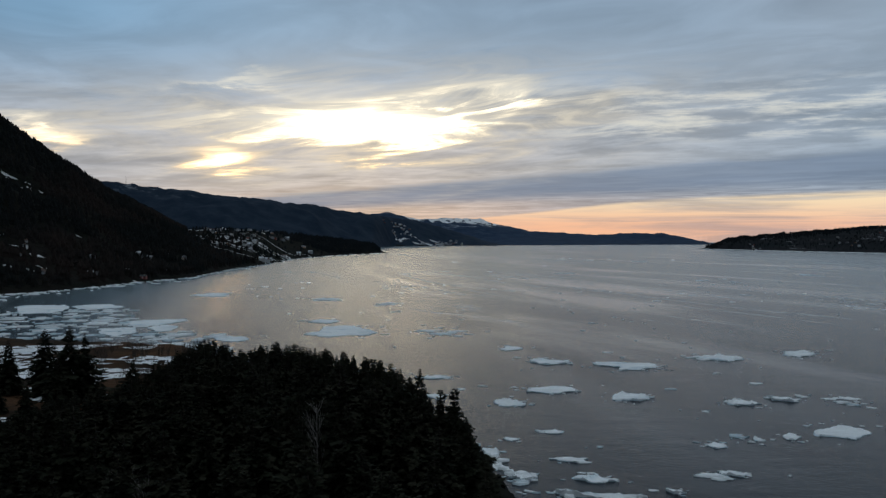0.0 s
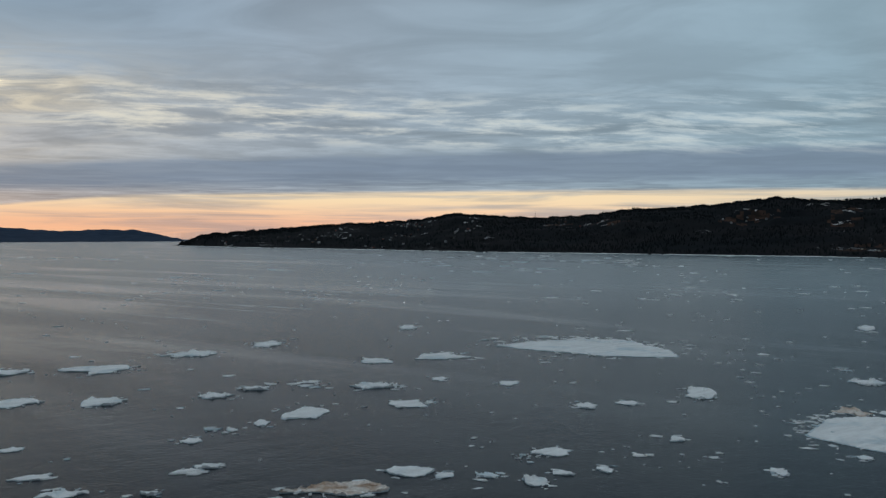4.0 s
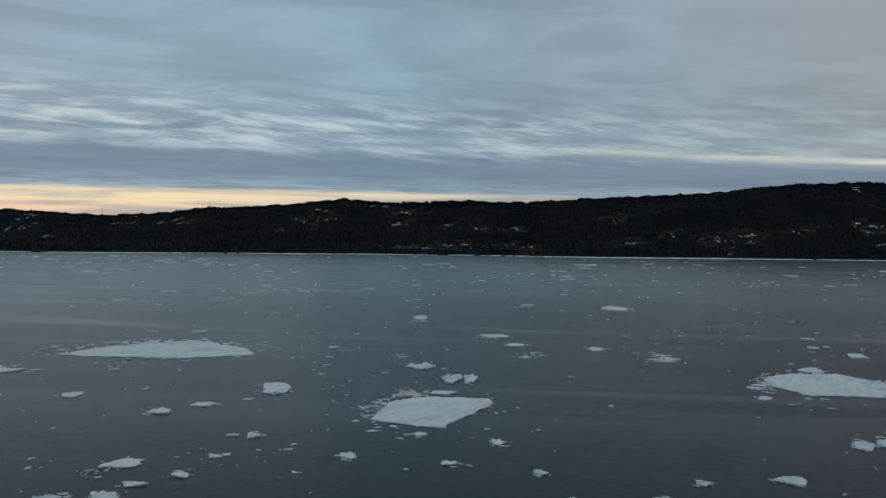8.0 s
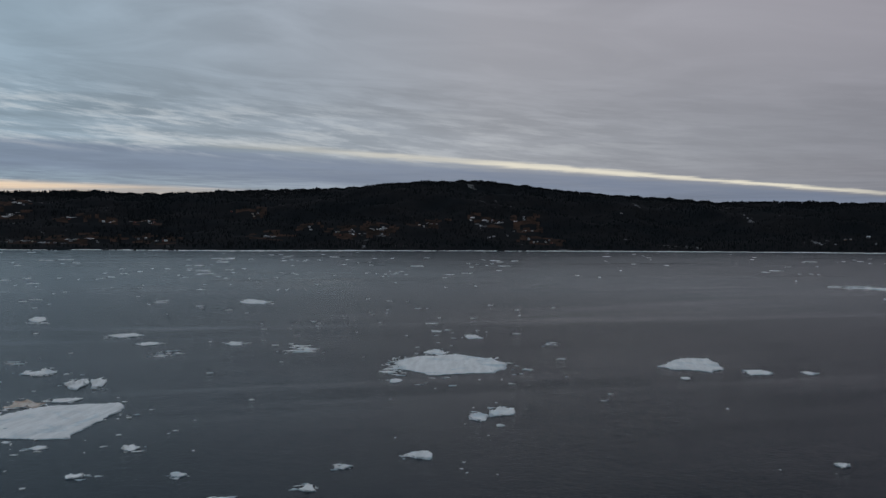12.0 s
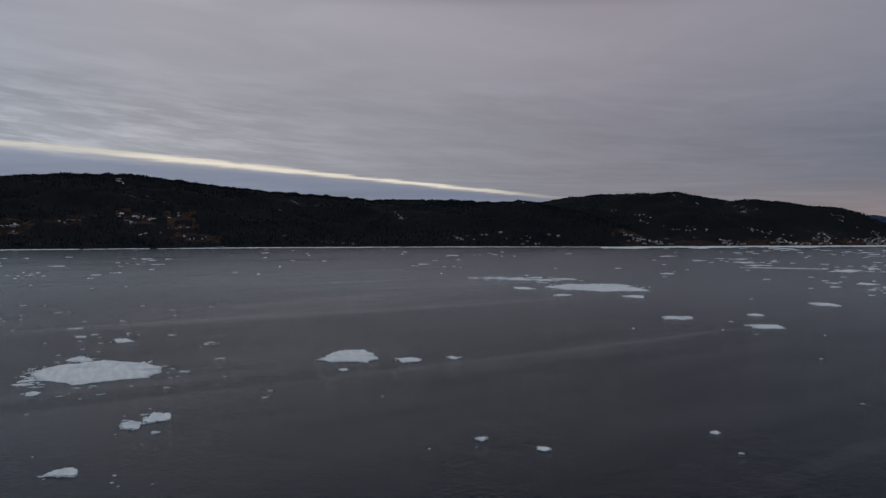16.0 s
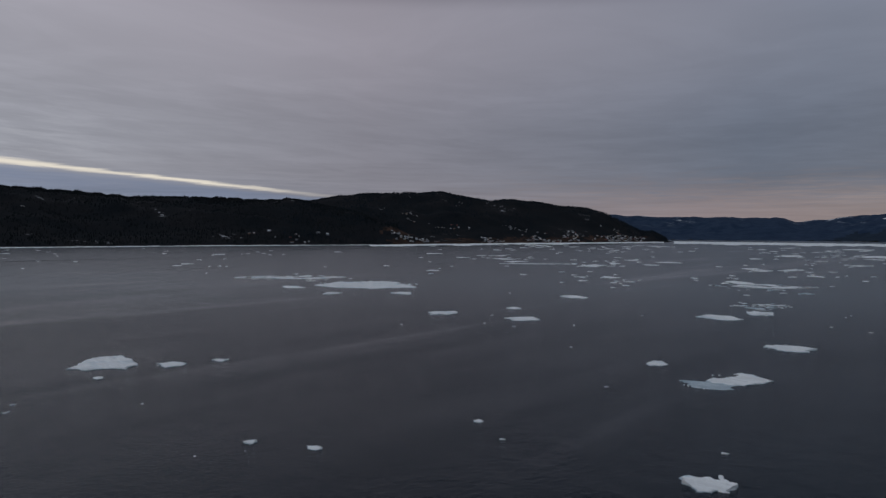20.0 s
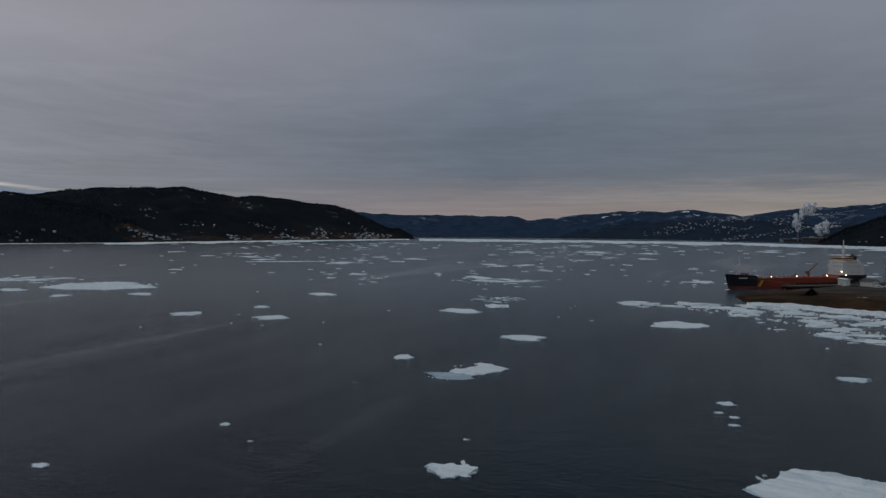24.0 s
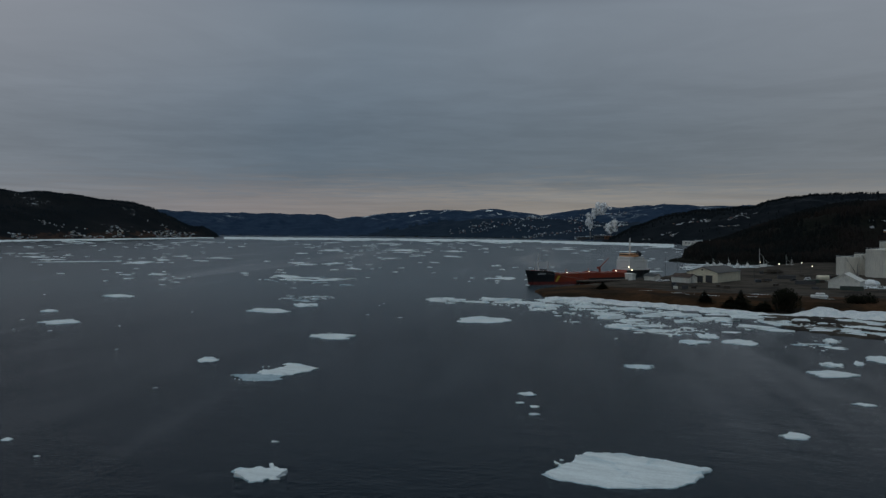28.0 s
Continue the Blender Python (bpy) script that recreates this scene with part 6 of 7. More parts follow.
part("bridge_windows", boxes("bridge_windows", [(21.28, 0, 24.5, 0.08, 11.4, 0.9), (16.5, -6.33, 24.5, 8.2, 0.08, 0.9), (16.5, 6.33, 24.5, 8.2, 0.08, 0.9)], GLASS), bridge)
funnel = part("funnel", boxes("funnel", [(6.8, 0, 20.1, 4.2, 4.6, 6.6), (6.8, 0, 26.7, 3.0, 3.4, 0.6)], HULL_BLACK, 0.3), ship, "black funnel")
part("exhaust_pipes", tubes("exhaust_pipes", [((6.2 + i * 0.8, 0.4, 26.6), (6.0 + i * 0.8, 0.4, 28.8), 0.25, 0.25) for i in range(3)], DARK_STEEL), funnel)
mast = part("radar_mast", tubes("radar_mast", [((15.5, 0, 25.8), (15.5, 0, 40.5), 0.6, 0.3), ((15.5, -2.2, 31.1), (15.5, 2.2, 31.1), 0.16, 0.16), ((15.5, -1.6, 34.6), (15.5, 1.6, 34.6), 0.14, 0.14), ((13.9, 0, 25.9), (15.4, 0, 32.6), 0.16, 0.12), ((17.1, 0, 25.9), (15.6, 0, 32.6), 0.16, 0.12)], SHIP_WHITE), ship, "white lattice radar mast")
part("radar_scanner", boxes("radar_scanner", [(15.8, 0, 31.5, 0.4, 3.4, 0.5), (15.8, 0, 35.0, 0.4, 2.6, 0.45), (15.5, 0, 38.0, 0.9, 0.9, 0.7)], SHIP_WHITE, 0.1), mast)
part("fore_mast", tubes("fore_mast", [((107.5, 0, 11.4), (107.5, 0, 27.0), 0.40, 0.22), ((107.5, -3, 20), (107.5, 3, 20), 0.14, 0.14)], SHIP_WHITE), ship, "white fore mast")
part("derrick_posts", tubes("derrick_posts", [((109.8, 0, 11.4), (109.8, 0, 19.5), 0.26, 0.2), ((98.3, 0, 11.0), (98.3, 0, 20.0), 0.34, 0.26), ((98.5, 0, 19.8), (107.5, 0, 20.6), 0.10, 0.10)], SHIP_WHITE), ship)
crane = part("deck_crane", tubes("deck_crane", [((47, 0, 7.8), (47, 0, 14.0), 0.95, 0.8)], HULL_ORANGE, 10), ship, "orange-red deck crane with raised jib")
part("jib", tubes("jib", [((47, 0, 13.6), (38.2, 0, 21.6), 0.55, 0.28)], HULL_ORANGE), crane)
part("crane_cab", boxes("crane_cab", [(47.6, 1.2, 12.2, 1.8, 1.6, 2.0)], HULL_ORANGE, 0.1), crane)
for i, y in enumerate((-3.4, -2.2, -1.0, 1.0, 2.2, 3.4)):
    part("cargo_pipe", tubes("cargo_pipe", [((29, y, 9.1), (94, y, 9.1), 0.28, 0.28)], HULL_ORANGE), ship)
for i in range(8):
    part("pipe_support", boxes("pipe_support", [(32 + i * 8.4, 0, 8.0, 0.5, 8.4, 0.9)], DARK_STEEL), ship)
for i in range(5):
    part("tank_hatch", tubes("tank_hatch", [((34 + i * 13, 4.8, 8.0), (34 + i * 13, 4.8, 9.6), 0.9, 0.9)], HULL_ORANGE, 10), ship)
for x, z in ((60, 13.0), (82, 12.6), (74, 11.6), (33, 11.6), (70, 11.0)):
    part("vent_post", tubes("vent_post", [((x, -1.5, 8.0), (x, -1.5, z), 0.35, 0.35)], HULL_ORANGE), ship)
part("manifold", boxes("manifold", [(56, 0, 8.0, 6.5, 14.5, 1.6), (56, 0, 9.6, 1.0, 14.5, 0.7)], HULL_ORANGE, 0.1), ship)
part("winch", boxes("winch", [(103, -2.4, 11.6, 2.2, 1.8, 1.5), (103, 2.4, 11.6, 2.2, 1.8, 1.5)], DARK_STEEL, 0.15), ship)
part("lifeboat", boxes("lifeboat", [(1.6, 0, 13.5, 6.8, 2.6, 2.4)], HULL_ORANGE, 0.7), ship, "orange free-fall lifeboat")
rails = []
for x0, x1, z in ((27.5, 97, 8.9), (0, 25, 11.0), (98.5, 112, 11.6)):
    n = int((x1 - x0) / 2.5)
    for s in (-1, 1):
        yy = s * (BEAM / 2 - 0.2) * (0.9 if z > 11.3 else 1)
        rails += [((x0 + i * 2.5, yy, z), (x0 + i * 2.5, yy, z + 1.1), 0.045, 0.045) for i in range(n)]
        rails += [((x0, yy, z + h), (x1, yy, z + h), 0.035, 0.035) for h in (0.6, 1.1)]
part("railing", tubes("railing", rails, SHIP_WHITE, 4), ship)


def globe(r):
    bm = bmesh.new()
    bmesh.ops.create_icosphere(bm, subdivisions=2, radius=r)
    me = bpy.data.meshes.new("lamp")
    bm.to_mesh(me)
    bm.free()
    me.materials.append(LIT)
    return me


LAMP = globe(0.34)
for x, y, z in ((86, -8.0, 10.3), (64, -8.0, 10.6), (37, -8.0, 10.8), (23.2, -7.2, 14.0), (20.5, -8.6, 10.8)):
    part("deck_lamp", LAMP, ship, "lit deck lamp", Matrix.Translation((x, y, z)))

# the wharf along the ship's near side, with its timber fenders
wharf_m = ship_m.copy()
wharf = thing("wharf", wharf_m, "low dark timber wharf on piles beside the ship", "wharf")
part("apron", boxes("apron", [(36, -BEAM / 2 - 6.5, 2.4, 86, 9.5, 1.2)], TIMBER, 0.1), wharf)
for i in range(15):
    part("pile", tubes("pile", [((-4 + i * 5.8, -BEAM / 2 - 2.0, -3), (-4 + i * 5.8, -BEAM / 2 - 2.0, 3.2), 0.3, 0.28)], TIMBER), wharf)
part("fender", boxes("fender", [(36, -BEAM / 2 - 1.2, 0.6, 84, 0.6, 2.6)], TIMBER), wharf)
for x in (2, 24, 46, 70):
    b_ = thing("bollard", ship_m @ Matrix.Translation((x, -BEAM / 2 - 3, 3.6)), "short black iron bollard on the wharf", "bollard", "bollards")
    part("post", tubes("post", [((0, 0, 0), (0, 0, 0.8), 0.3, 0.26), ((0, 0, 0.75), (0, 0, 1.0), 0.42, 0.4)], DARK_STEEL, 8), b_)
for x0, x1 in ((4, -2), (110, 72)):
    line = thing("mooring_line", ship_m, "taut pale mooring rope from ship to wharf", "rope", "mooring lines")
    part("rope", tubes("rope", [((x0, -BEAM / 2 * (1 if x0 < 90 else 0.6), 10.5), (x1, -BEAM / 2 - 3, 4.4), 0.09, 0.09)], CONCRETE, 4), line)

# ---- sheds, tanks and gear in the yard ----
YARD_Z = 4.2
SHED_CREAM = painted("cream_shed_cladding", (0.76, 0.68, 0.52), 0.7, 0.3, 0.35)
SHED_WHITE = painted("white_shed_cladding", (0.80, 0.77, 0.71), 0.7, 0.3, 0.35)
TANK_WHITE = surface("pale_grey_tank_paint", two((0.74, 0.70, 0.63), (0.62, 0.58, 0.52), 0.35, 0.45, 0.8, 4.0, (1, 1, 0.06)), 0.5)
RUST = surface("rusted_steel", two((0.16, 0.07, 0.035), (0.08, 0.05, 0.04), 0.8), 0.9)


def shed(name, centre, turn, lx, ly, eave, rise, wall, roof, label, openings):
    """A gabled shed, ridge along its x axis; openings: part name, x, y, z, sizes, material."""
    ob = thing(name, Matrix.Translation(centre) @ pose(0, 0, 0, 0, 0, turn), label, "building")
    part("wall", gable_walls("wall", lx, ly, eave, rise, wall), ob)
    part("roof", gable("roof", lx, ly, eave, rise, 0.5, roof, 0.3), ob)
    for nm, x, y, z, a, b, c, m in openings:
        part(nm, boxes(nm, [(x, y, z, a, b, c)], m, 0.02), ob)
    part("gutter", tubes("gutter", [((-lx / 2, s * (ly / 2 + 0.45), eave - 0.15), (lx / 2, s * (ly / 2 + 0.45), eave - 0.15), 0.12, 0.12) for s in (-1, 1)], STEEL), ob)
    return ob


fl, fr_, br = Vector((92.6, -565.6, 0)), Vector((72.5, -571.4, 0)), Vector((62.9, -612.7, 0))
depth_dir = (br - fr_).normalized()
mid = (fl + fr_) / 2 + depth_dir * 21
turn = math.degrees(math.atan2(depth_dir.y, depth_dir.x))
big_shed = shed("storage_shed", mid + Vector((0, 0, YARD_Z)), turn, 42, 20.5, 6.4, 3.2, SHED_CREAM, painted("grey_sheet_roof", (0.11, 0.10, 0.095), 0.6, 0.4, 0.2),
                "large cream storage shed with dark open bay doors", [("bay_door", -21.05, 2.0, 0, 0.25, 5.0, 4.2, DARK_STEEL), ("bay_door", -21.05, -4.6, 0, 0.25, 4.4, 4.6, DARK_STEEL), ("vent", -21.05, 0, 7.6, 0.2, 1.2, 1.2, DARK_STEEL)])
for i in range(7):
    part("side_panel", boxes("side_panel", [(-17 + i * 5.6, 10.3, 0.6, 3.6, 0.2, 2.2)], DARK_STEEL), big_shed)
    part("side_panel", boxes("side_panel", [(-17 + i * 5.6, 10.3, 3.6, 3.6, 0.2, 1.6)], SHED_WHITE), big_shed)
shed("small_office", Vector((93, -563.5, YARD_Z)), 148, 15, 7.5, 3.4, 1.9, SHED_WHITE, ROOFS[2], "small white office building with dark brown roof", [("door", 0.5, 3.8, 0, 1.0, 0.2, 2.05, DARK_STEEL), ("window", -3.5, 3.8, 1.1, 1.3, 0.16, 1.1, GLASS), ("window", 4.2, 3.8, 1.1, 1.3, 0.16, 1.1, GLASS), ("window", -7.55, 0, 1.1, 0.16, 1.3, 1.1, GLASS)])
shed("hut", at(168.6, 585, YARD_Z), 150, 9, 6, 3.0, 1.2, SHED_WHITE, ROOFS[0], "small white hut beside the wharf", [("door", 0, 3.05, 0, 1.0, 0.2, 2.05, DARK_STEEL), ("window", 2.8, 3.05, 1.1, 1.2, 0.16, 1.0, GLASS)])
shed("site_cabin", at(167.2, 612, 3.6), 140, 8, 3.2, 3.0, 0.4, SHED_WHITE, SHED_WHITE, "white site cabin standing on the wharf", [("door", 1.5, 1.65, 0, 0.9, 0.2, 2.0, DARK_STEEL)])
shed("fabric_shelter", Vector((-2, -556, YARD_Z)), 82, 20, 17, 4.6, 4.2, SHED_WHITE, SHED_WHITE, "white gabled shelter beside the tank farm", [("bay_door", -10.05, 0, 0, 0.25, 4.5, 4.0, SHED_CREAM)])


def storage_tank(centre, radius, high, label):
    ob = thing("storage_tank", Matrix.Translation(centre), label, "storage tank", "oil storage tanks")
    n = 48
    bm = bmesh.new()
    prev = None
    for r_, z in ((radius, -1.0), (radius, high), (radius * 1.01, high), (radius * 1.01, high + 0.25), (radius * 0.98, high + 0.25), (0.3, high + radius * 0.09)):
        ring = [bm.verts.new((r_ * math.cos(math.tau * i / n), r_ * math.sin(math.tau * i / n), z)) for i in range(n)]
        if prev:
            for i in range(n):
                bm.faces.new((prev[i], prev[(i + 1) % n], ring[(i + 1) % n], ring[i]))
        prev = ring
    bm.faces.new(prev)
    me = bpy.data.meshes.new("shell")
    bm.to_mesh(me)
    bm.free()
    me.materials.append(TANK_WHITE)
    part("shell", me, ob)
    steps = []
    a0 = math.radians(140)
    for i in range(22):
        a = a0 - i * 0.05
        steps.append((radius * 1.03 * math.cos(a), radius * 1.03 * math.sin(a), high * i / 22, 0.9, 0.9, 0.18))
    part("stair", boxes("stair", steps, DARK_STEEL), ob, "dark spiral stair")
    part("wind_girder", tubes("wind_girder", [((radius * 1.02 * math.cos(math.tau * i / 36), radius * 1.02 * math.sin(math.tau * i / 36), high * 0.86), (radius * 1.02 * math.cos(math.tau * (i + 1) / 36), radius * 1.02 * math.sin(math.tau * (i + 1) / 36), high * 0.86), 0.16, 0.16) for i in range(36)], TANK_WHITE, 5), ob)
    part("rail", tubes("rail", [((radius * math.cos(math.tau * i / 36), radius * math.sin(math.tau * i / 36), high + 1.2), (radius * math.cos(math.tau * (i + 1) / 36), radius * math.sin(math.tau * (i + 1) / 36), high + 1.2), 0.06, 0.06) for i in range(36)]
         + [((radius * math.cos(math.tau * i / 18), radius * math.sin(math.tau * i / 18), high), (radius * math.cos(math.tau * i / 18), radius * math.sin(math.tau * i / 18), high + 1.2), 0.06, 0.06) for i in range(18)], STEEL, 4), ob)
    return ob


storage_tank(at(-177.55, 700, 4.6), 15.0, 20.0, "very large pale oil storage tank with spiral stair")
storage_tank(at(180.25, 716, 4.6), 8.0, 13.6, "pale cylindrical oil storage tank beside a larger one")
storage_tank(at(-178.85, 730, 4.6), 7.0, 15.5, "pale cylindrical oil storage tank beside a larger one")
storage_tank(at(-177.2, 815, 6.0), 12.0, 23.0, "tall pale oil storage tank behind the others")

drum = thing("horizontal_tank", Matrix.Translation(at(178.88, 616, YARD_Z)) @ pose(0, 0, 0, 0, 0, 8), "cream horizontal fuel tank on saddles", "tank")
part("shell", tubes("shell", [((-3.6, 0, 2.6), (3.6, 0, 2.6), 1.9, 1.9), ((-4.2, 0, 2.6), (-3.6, 0, 2.6), 0.9, 1.9), ((3.6, 0, 2.6), (4.2, 0, 2.6), 1.9, 0.9)], SHED_CREAM, 16), drum)
part("saddle", boxes("saddle", [(-2.2, 0, 0, 0.5, 2.6, 1.4), (2.2, 0, 0, 0.5, 2.6, 1.4)], CONCRETE), drum)
BOX_GREEN = painted("dark_green_steel", (0.04, 0.06, 0.05), 0.6)
for b, r, turn, m, label in ((177.9, 575, 4, DARK_STEEL, "dark steel shipping container in the yard"), (-179.5, 532, 2, BOX_GREEN, "dark green shipping container beside a shelter"), (178.3, 590, 60, BOX_GREEN, "dark green shipping container in the yard"), (176.8, 640, 20, DARK_STEEL, "dark steel shipping container in the yard")):
    ob = thing("shipping_container", Matrix.Translation(at(b, r, YARD_Z)) @ pose(0, 0, 0, 0, 0, turn), label, "container", "yard containers")
    part("body", boxes("body", [(0, 0, 0.1, 12, 2.44, 2.6)], m, 0.06), ob)
    for s in (-1, 1):
        part("ribbed_side", boxes("ribbed_side", [(-5.7 + i * 0.6, s * 1.24, 0.25, 0.2, 0.06, 2.3) for i in range(20)] + [(0, s * 1.235, 0.25, 11.6, 0.03, 0.12)], m), ob)
    part("door", boxes("door", [(6.03, s * 0.6, 0.25, 0.08, 1.1, 2.3) for s in (-1, 1)], m), ob)


def wheel_mesh():
    return tubes("wheel", [((0, -0.12, 0), (0, 0.12, 0), 0.34, 0.34), ((0, -0.125, 0), (0, -0.12, 0), 0.02, 0.34), ((0, 0.12, 0), (0, 0.125, 0), 0.34, 0.02)], RUBBER, 12)


WHEEL = wheel_mesh()


def car(b, r, turn, paint, label, z=YARD_Z, tall=1.0):
    ob = thing("car", Matrix.Translation(at(b, r, z)) @ pose(0, 0, 0, 0, 0, turn), label, "car", "parked cars")
    part("body", boxes("body", [(0, 0, 0.32, 4.4, 1.78, 0.55), (-0.1, 0, 0.85, 3.9, 1.7, 0.12)], paint, 0.08), ob)
    cab = part("cabin", boxes("cabin", [(-0.3, 0, 0.9, 2.4 if tall == 1 else 3.2, 1.55, 0.6 * tall)], paint, 0.16), ob)
    for s in (-1, 1):
        part("side_window", boxes("side_window", [(-0.3, s * 0.78, 1.0, 1.9, 0.05, 0.36 * tall)], GLASS), cab)
    part("windscreen", boxes("windscreen", [(0.92 if tall == 1 else 1.3, 0, 1.0, 0.05, 1.3, 0.36)], GLASS), cab)
    for x in (-1.35, 1.35):
        for y in (-0.82, 0.82):
            part("wheel", WHEEL, ob, m=Matrix.Translation((x, y, 0.34)))


CAR_WHITE, CAR_DARK, CAR_RED = painted("white_car_paint", (0.75, 0.75, 0.75), 0.3, 0.1), painted("dark_car_paint", (0.03, 0.03, 0.035), 0.3, 0.1), painted("red_car_paint", (0.35, 0.03, 0.03), 0.3, 0.1)
for b, r, turn, m, label, tall in ((169.05, 567, 20, CAR_WHITE, "white pickup parked by the wharf office", 1.3), (170.05, 520, 60, CAR_DARK, "dark car parked on the gravel yard", 1.0), (169.5, 574, 15, CAR_WHITE, "white car parked by the wharf office", 1.0),
                                   (178.6, 600, 80, CAR_RED, "red car parked beside a fuel tank", 1.0), (177.2, 610, 30, CAR_DARK, "dark van parked in the yard", 1.7), (178.0, 633, 10, CAR_WHITE, "white van parked in the yard", 1.7), (167.9, 598, 15, CAR_DARK, "dark car parked beside a hut", 1.0)):
    car(b, r, turn, m, label, tall=tall)

trailer = thing("boat_trailer", Matrix.Translation(at(178.7, 456, 4.3)) @ pose(0, 0, 0, 0, 0, 5), "white covered boat on a trailer in brown grass", "boat")
part("hull", boxes("hull", [(0, 0, 0.8, 8.0, 2.6, 1.5), (-0.5, 0, 2.3, 4.5, 2.0, 1.0)], SHIP_WHITE, 0.4), trailer)
part("frame", boxes("frame", [(0, 0, 0.4, 7.5, 1.2, 0.3)], DARK_STEEL), trailer)
for y in (-1.1, 1.1):
    part("wheel", WHEEL, trailer, m=Matrix.Translation((-1.0, y, 0.34)))


def lamp_pole(b, r, high, z, lit):
    ob = thing("lamp_pole", Matrix.Translation(at(b, r, z)) @ pose(0, 0, 0, 0, 0, -b), "grey steel yard lamp pole" + (" with its lamp lit" if lit else " with cross arm"), "lamp pole", "yard lamp poles")
    part("pole", tubes("pole", [((0, 0, -0.3), (0, 0, high), 0.16, 0.10)], DARK_STEEL, 8), ob)
    part("arm", tubes("arm", [((-1.0, 0, high - 0.3), (1.0, 0, high - 0.3), 0.07, 0.07)], DARK_STEEL, 6), ob)
    if lit:
        part("lamp", LAMP, ob, "lit lamp", Matrix.Translation((0.8, 0, high - 0.7)) @ Matrix.Diagonal((0.8, 0.8, 0.8, 1)))


for b, r, high, lit in ((169.42, 593, 15, False), (170.17, 596, 16, False), (171.1, 562, 9, False), (176.3, 700, 9, True), (177.6, 740, 9, True), (178.2, 690, 8, True), (174.9, 600, 11, False), (172.4, 640, 10, False), (-179.2, 640, 12, False), (175.2, 760, 8, True)):
    lamp_pole(b, r, high, YARD_Z, lit)

# dark low fence and pipes at the yard's edge
fence = thing("yard_fence", Matrix(), "low dark wire fence along the gravel yard", "fence")
for i in range(34):
    b = 168.6 + i * 0.36
    part("post", tubes("post", [(at(b, 478, 4.0), at(b, 478, 6.0), 0.07, 0.06)], DARK_STEEL, 5), fence)
part("rails", tubes("rails", [(at(168.6 + i * 0.36, 478, z), at(168.96 + i * 0.36, 478, z), 0.04, 0.04) for i in range(33) for z in (4.9, 5.9)], DARK_STEEL, 4), fence)

# spruces and a thicket on the beach
rs = np.random.RandomState(3)
for b, r, tall in ((174.1, 428, 9.5), (173.5, 431, 5.5), (171.9, 436, 5.5), (175.6, 424, 5.0), (175.3, 426, 4.0), (165.4, 500, 4.5)):
    spruce(b, r, tall, rs, "dark bushy spruce on the beach edge", "beach spruces", z=max(land(b, r), 0.6), girth=1.6)

def thicket(b, r, wide, tall, seed):
    """A dense evergreen thicket: stems, and a ragged mass of needle sprays."""
    rs = np.random.RandomState(seed)
    ob = thing("evergreen_thicket", Matrix.Translation(at(b, r, max(land(b, r), 0.5))), "dense dark evergreen thicket at the beach edge", "bush")
    part("stems", tubes("stems", [((x, y, -0.3), (x * 1.1, y * 1.1, tall * 0.6), 0.16, 0.05) for x, y in rs.uniform(-0.3, 0.3, (9, 2)) * wide], BARK), ob)
    vs, fs = [], []
    lobes = [(rs.uniform(-0.32, 0.32) * wide, rs.uniform(-0.3, 0.3) * wide, tall * rs.uniform(0.25, 0.62), rs.uniform(0.18, 0.30) * wide) for _ in range(16)]
    for cx, cy, cz, rad in lobes:
        for _ in range(230):
            d = Vector(rs.normal(0, 1, 3)).normalized()
            c = Vector((cx, cy, cz)) + Vector((d.x * rad, d.y * rad, d.z * rad * 1.25)) * rs.uniform(0.7, 1.05)
            if c.z < 0.1:
                continue
            side = d.cross(Vector((rs.uniform(-1, 1), rs.uniform(-1, 1), 1))).normalized()
            k, long, w = len(vs), rs.uniform(0.4, 0.9), rs.uniform(0.2, 0.4)
            vs.extend([tuple(c - side * w), tuple(c + side * w), tuple(c + (d + Vector((0, 0, 0.5))) * long)])
            fs.append((k, k + 1, k + 2))
    part("foliage", joined("foliage", vs, fs, NEEDLES), ob)


thicket(176.75, 421, 13.0, 11.0, 4)
thicket(-179.0, 440, 14.0, 6.0, 5)

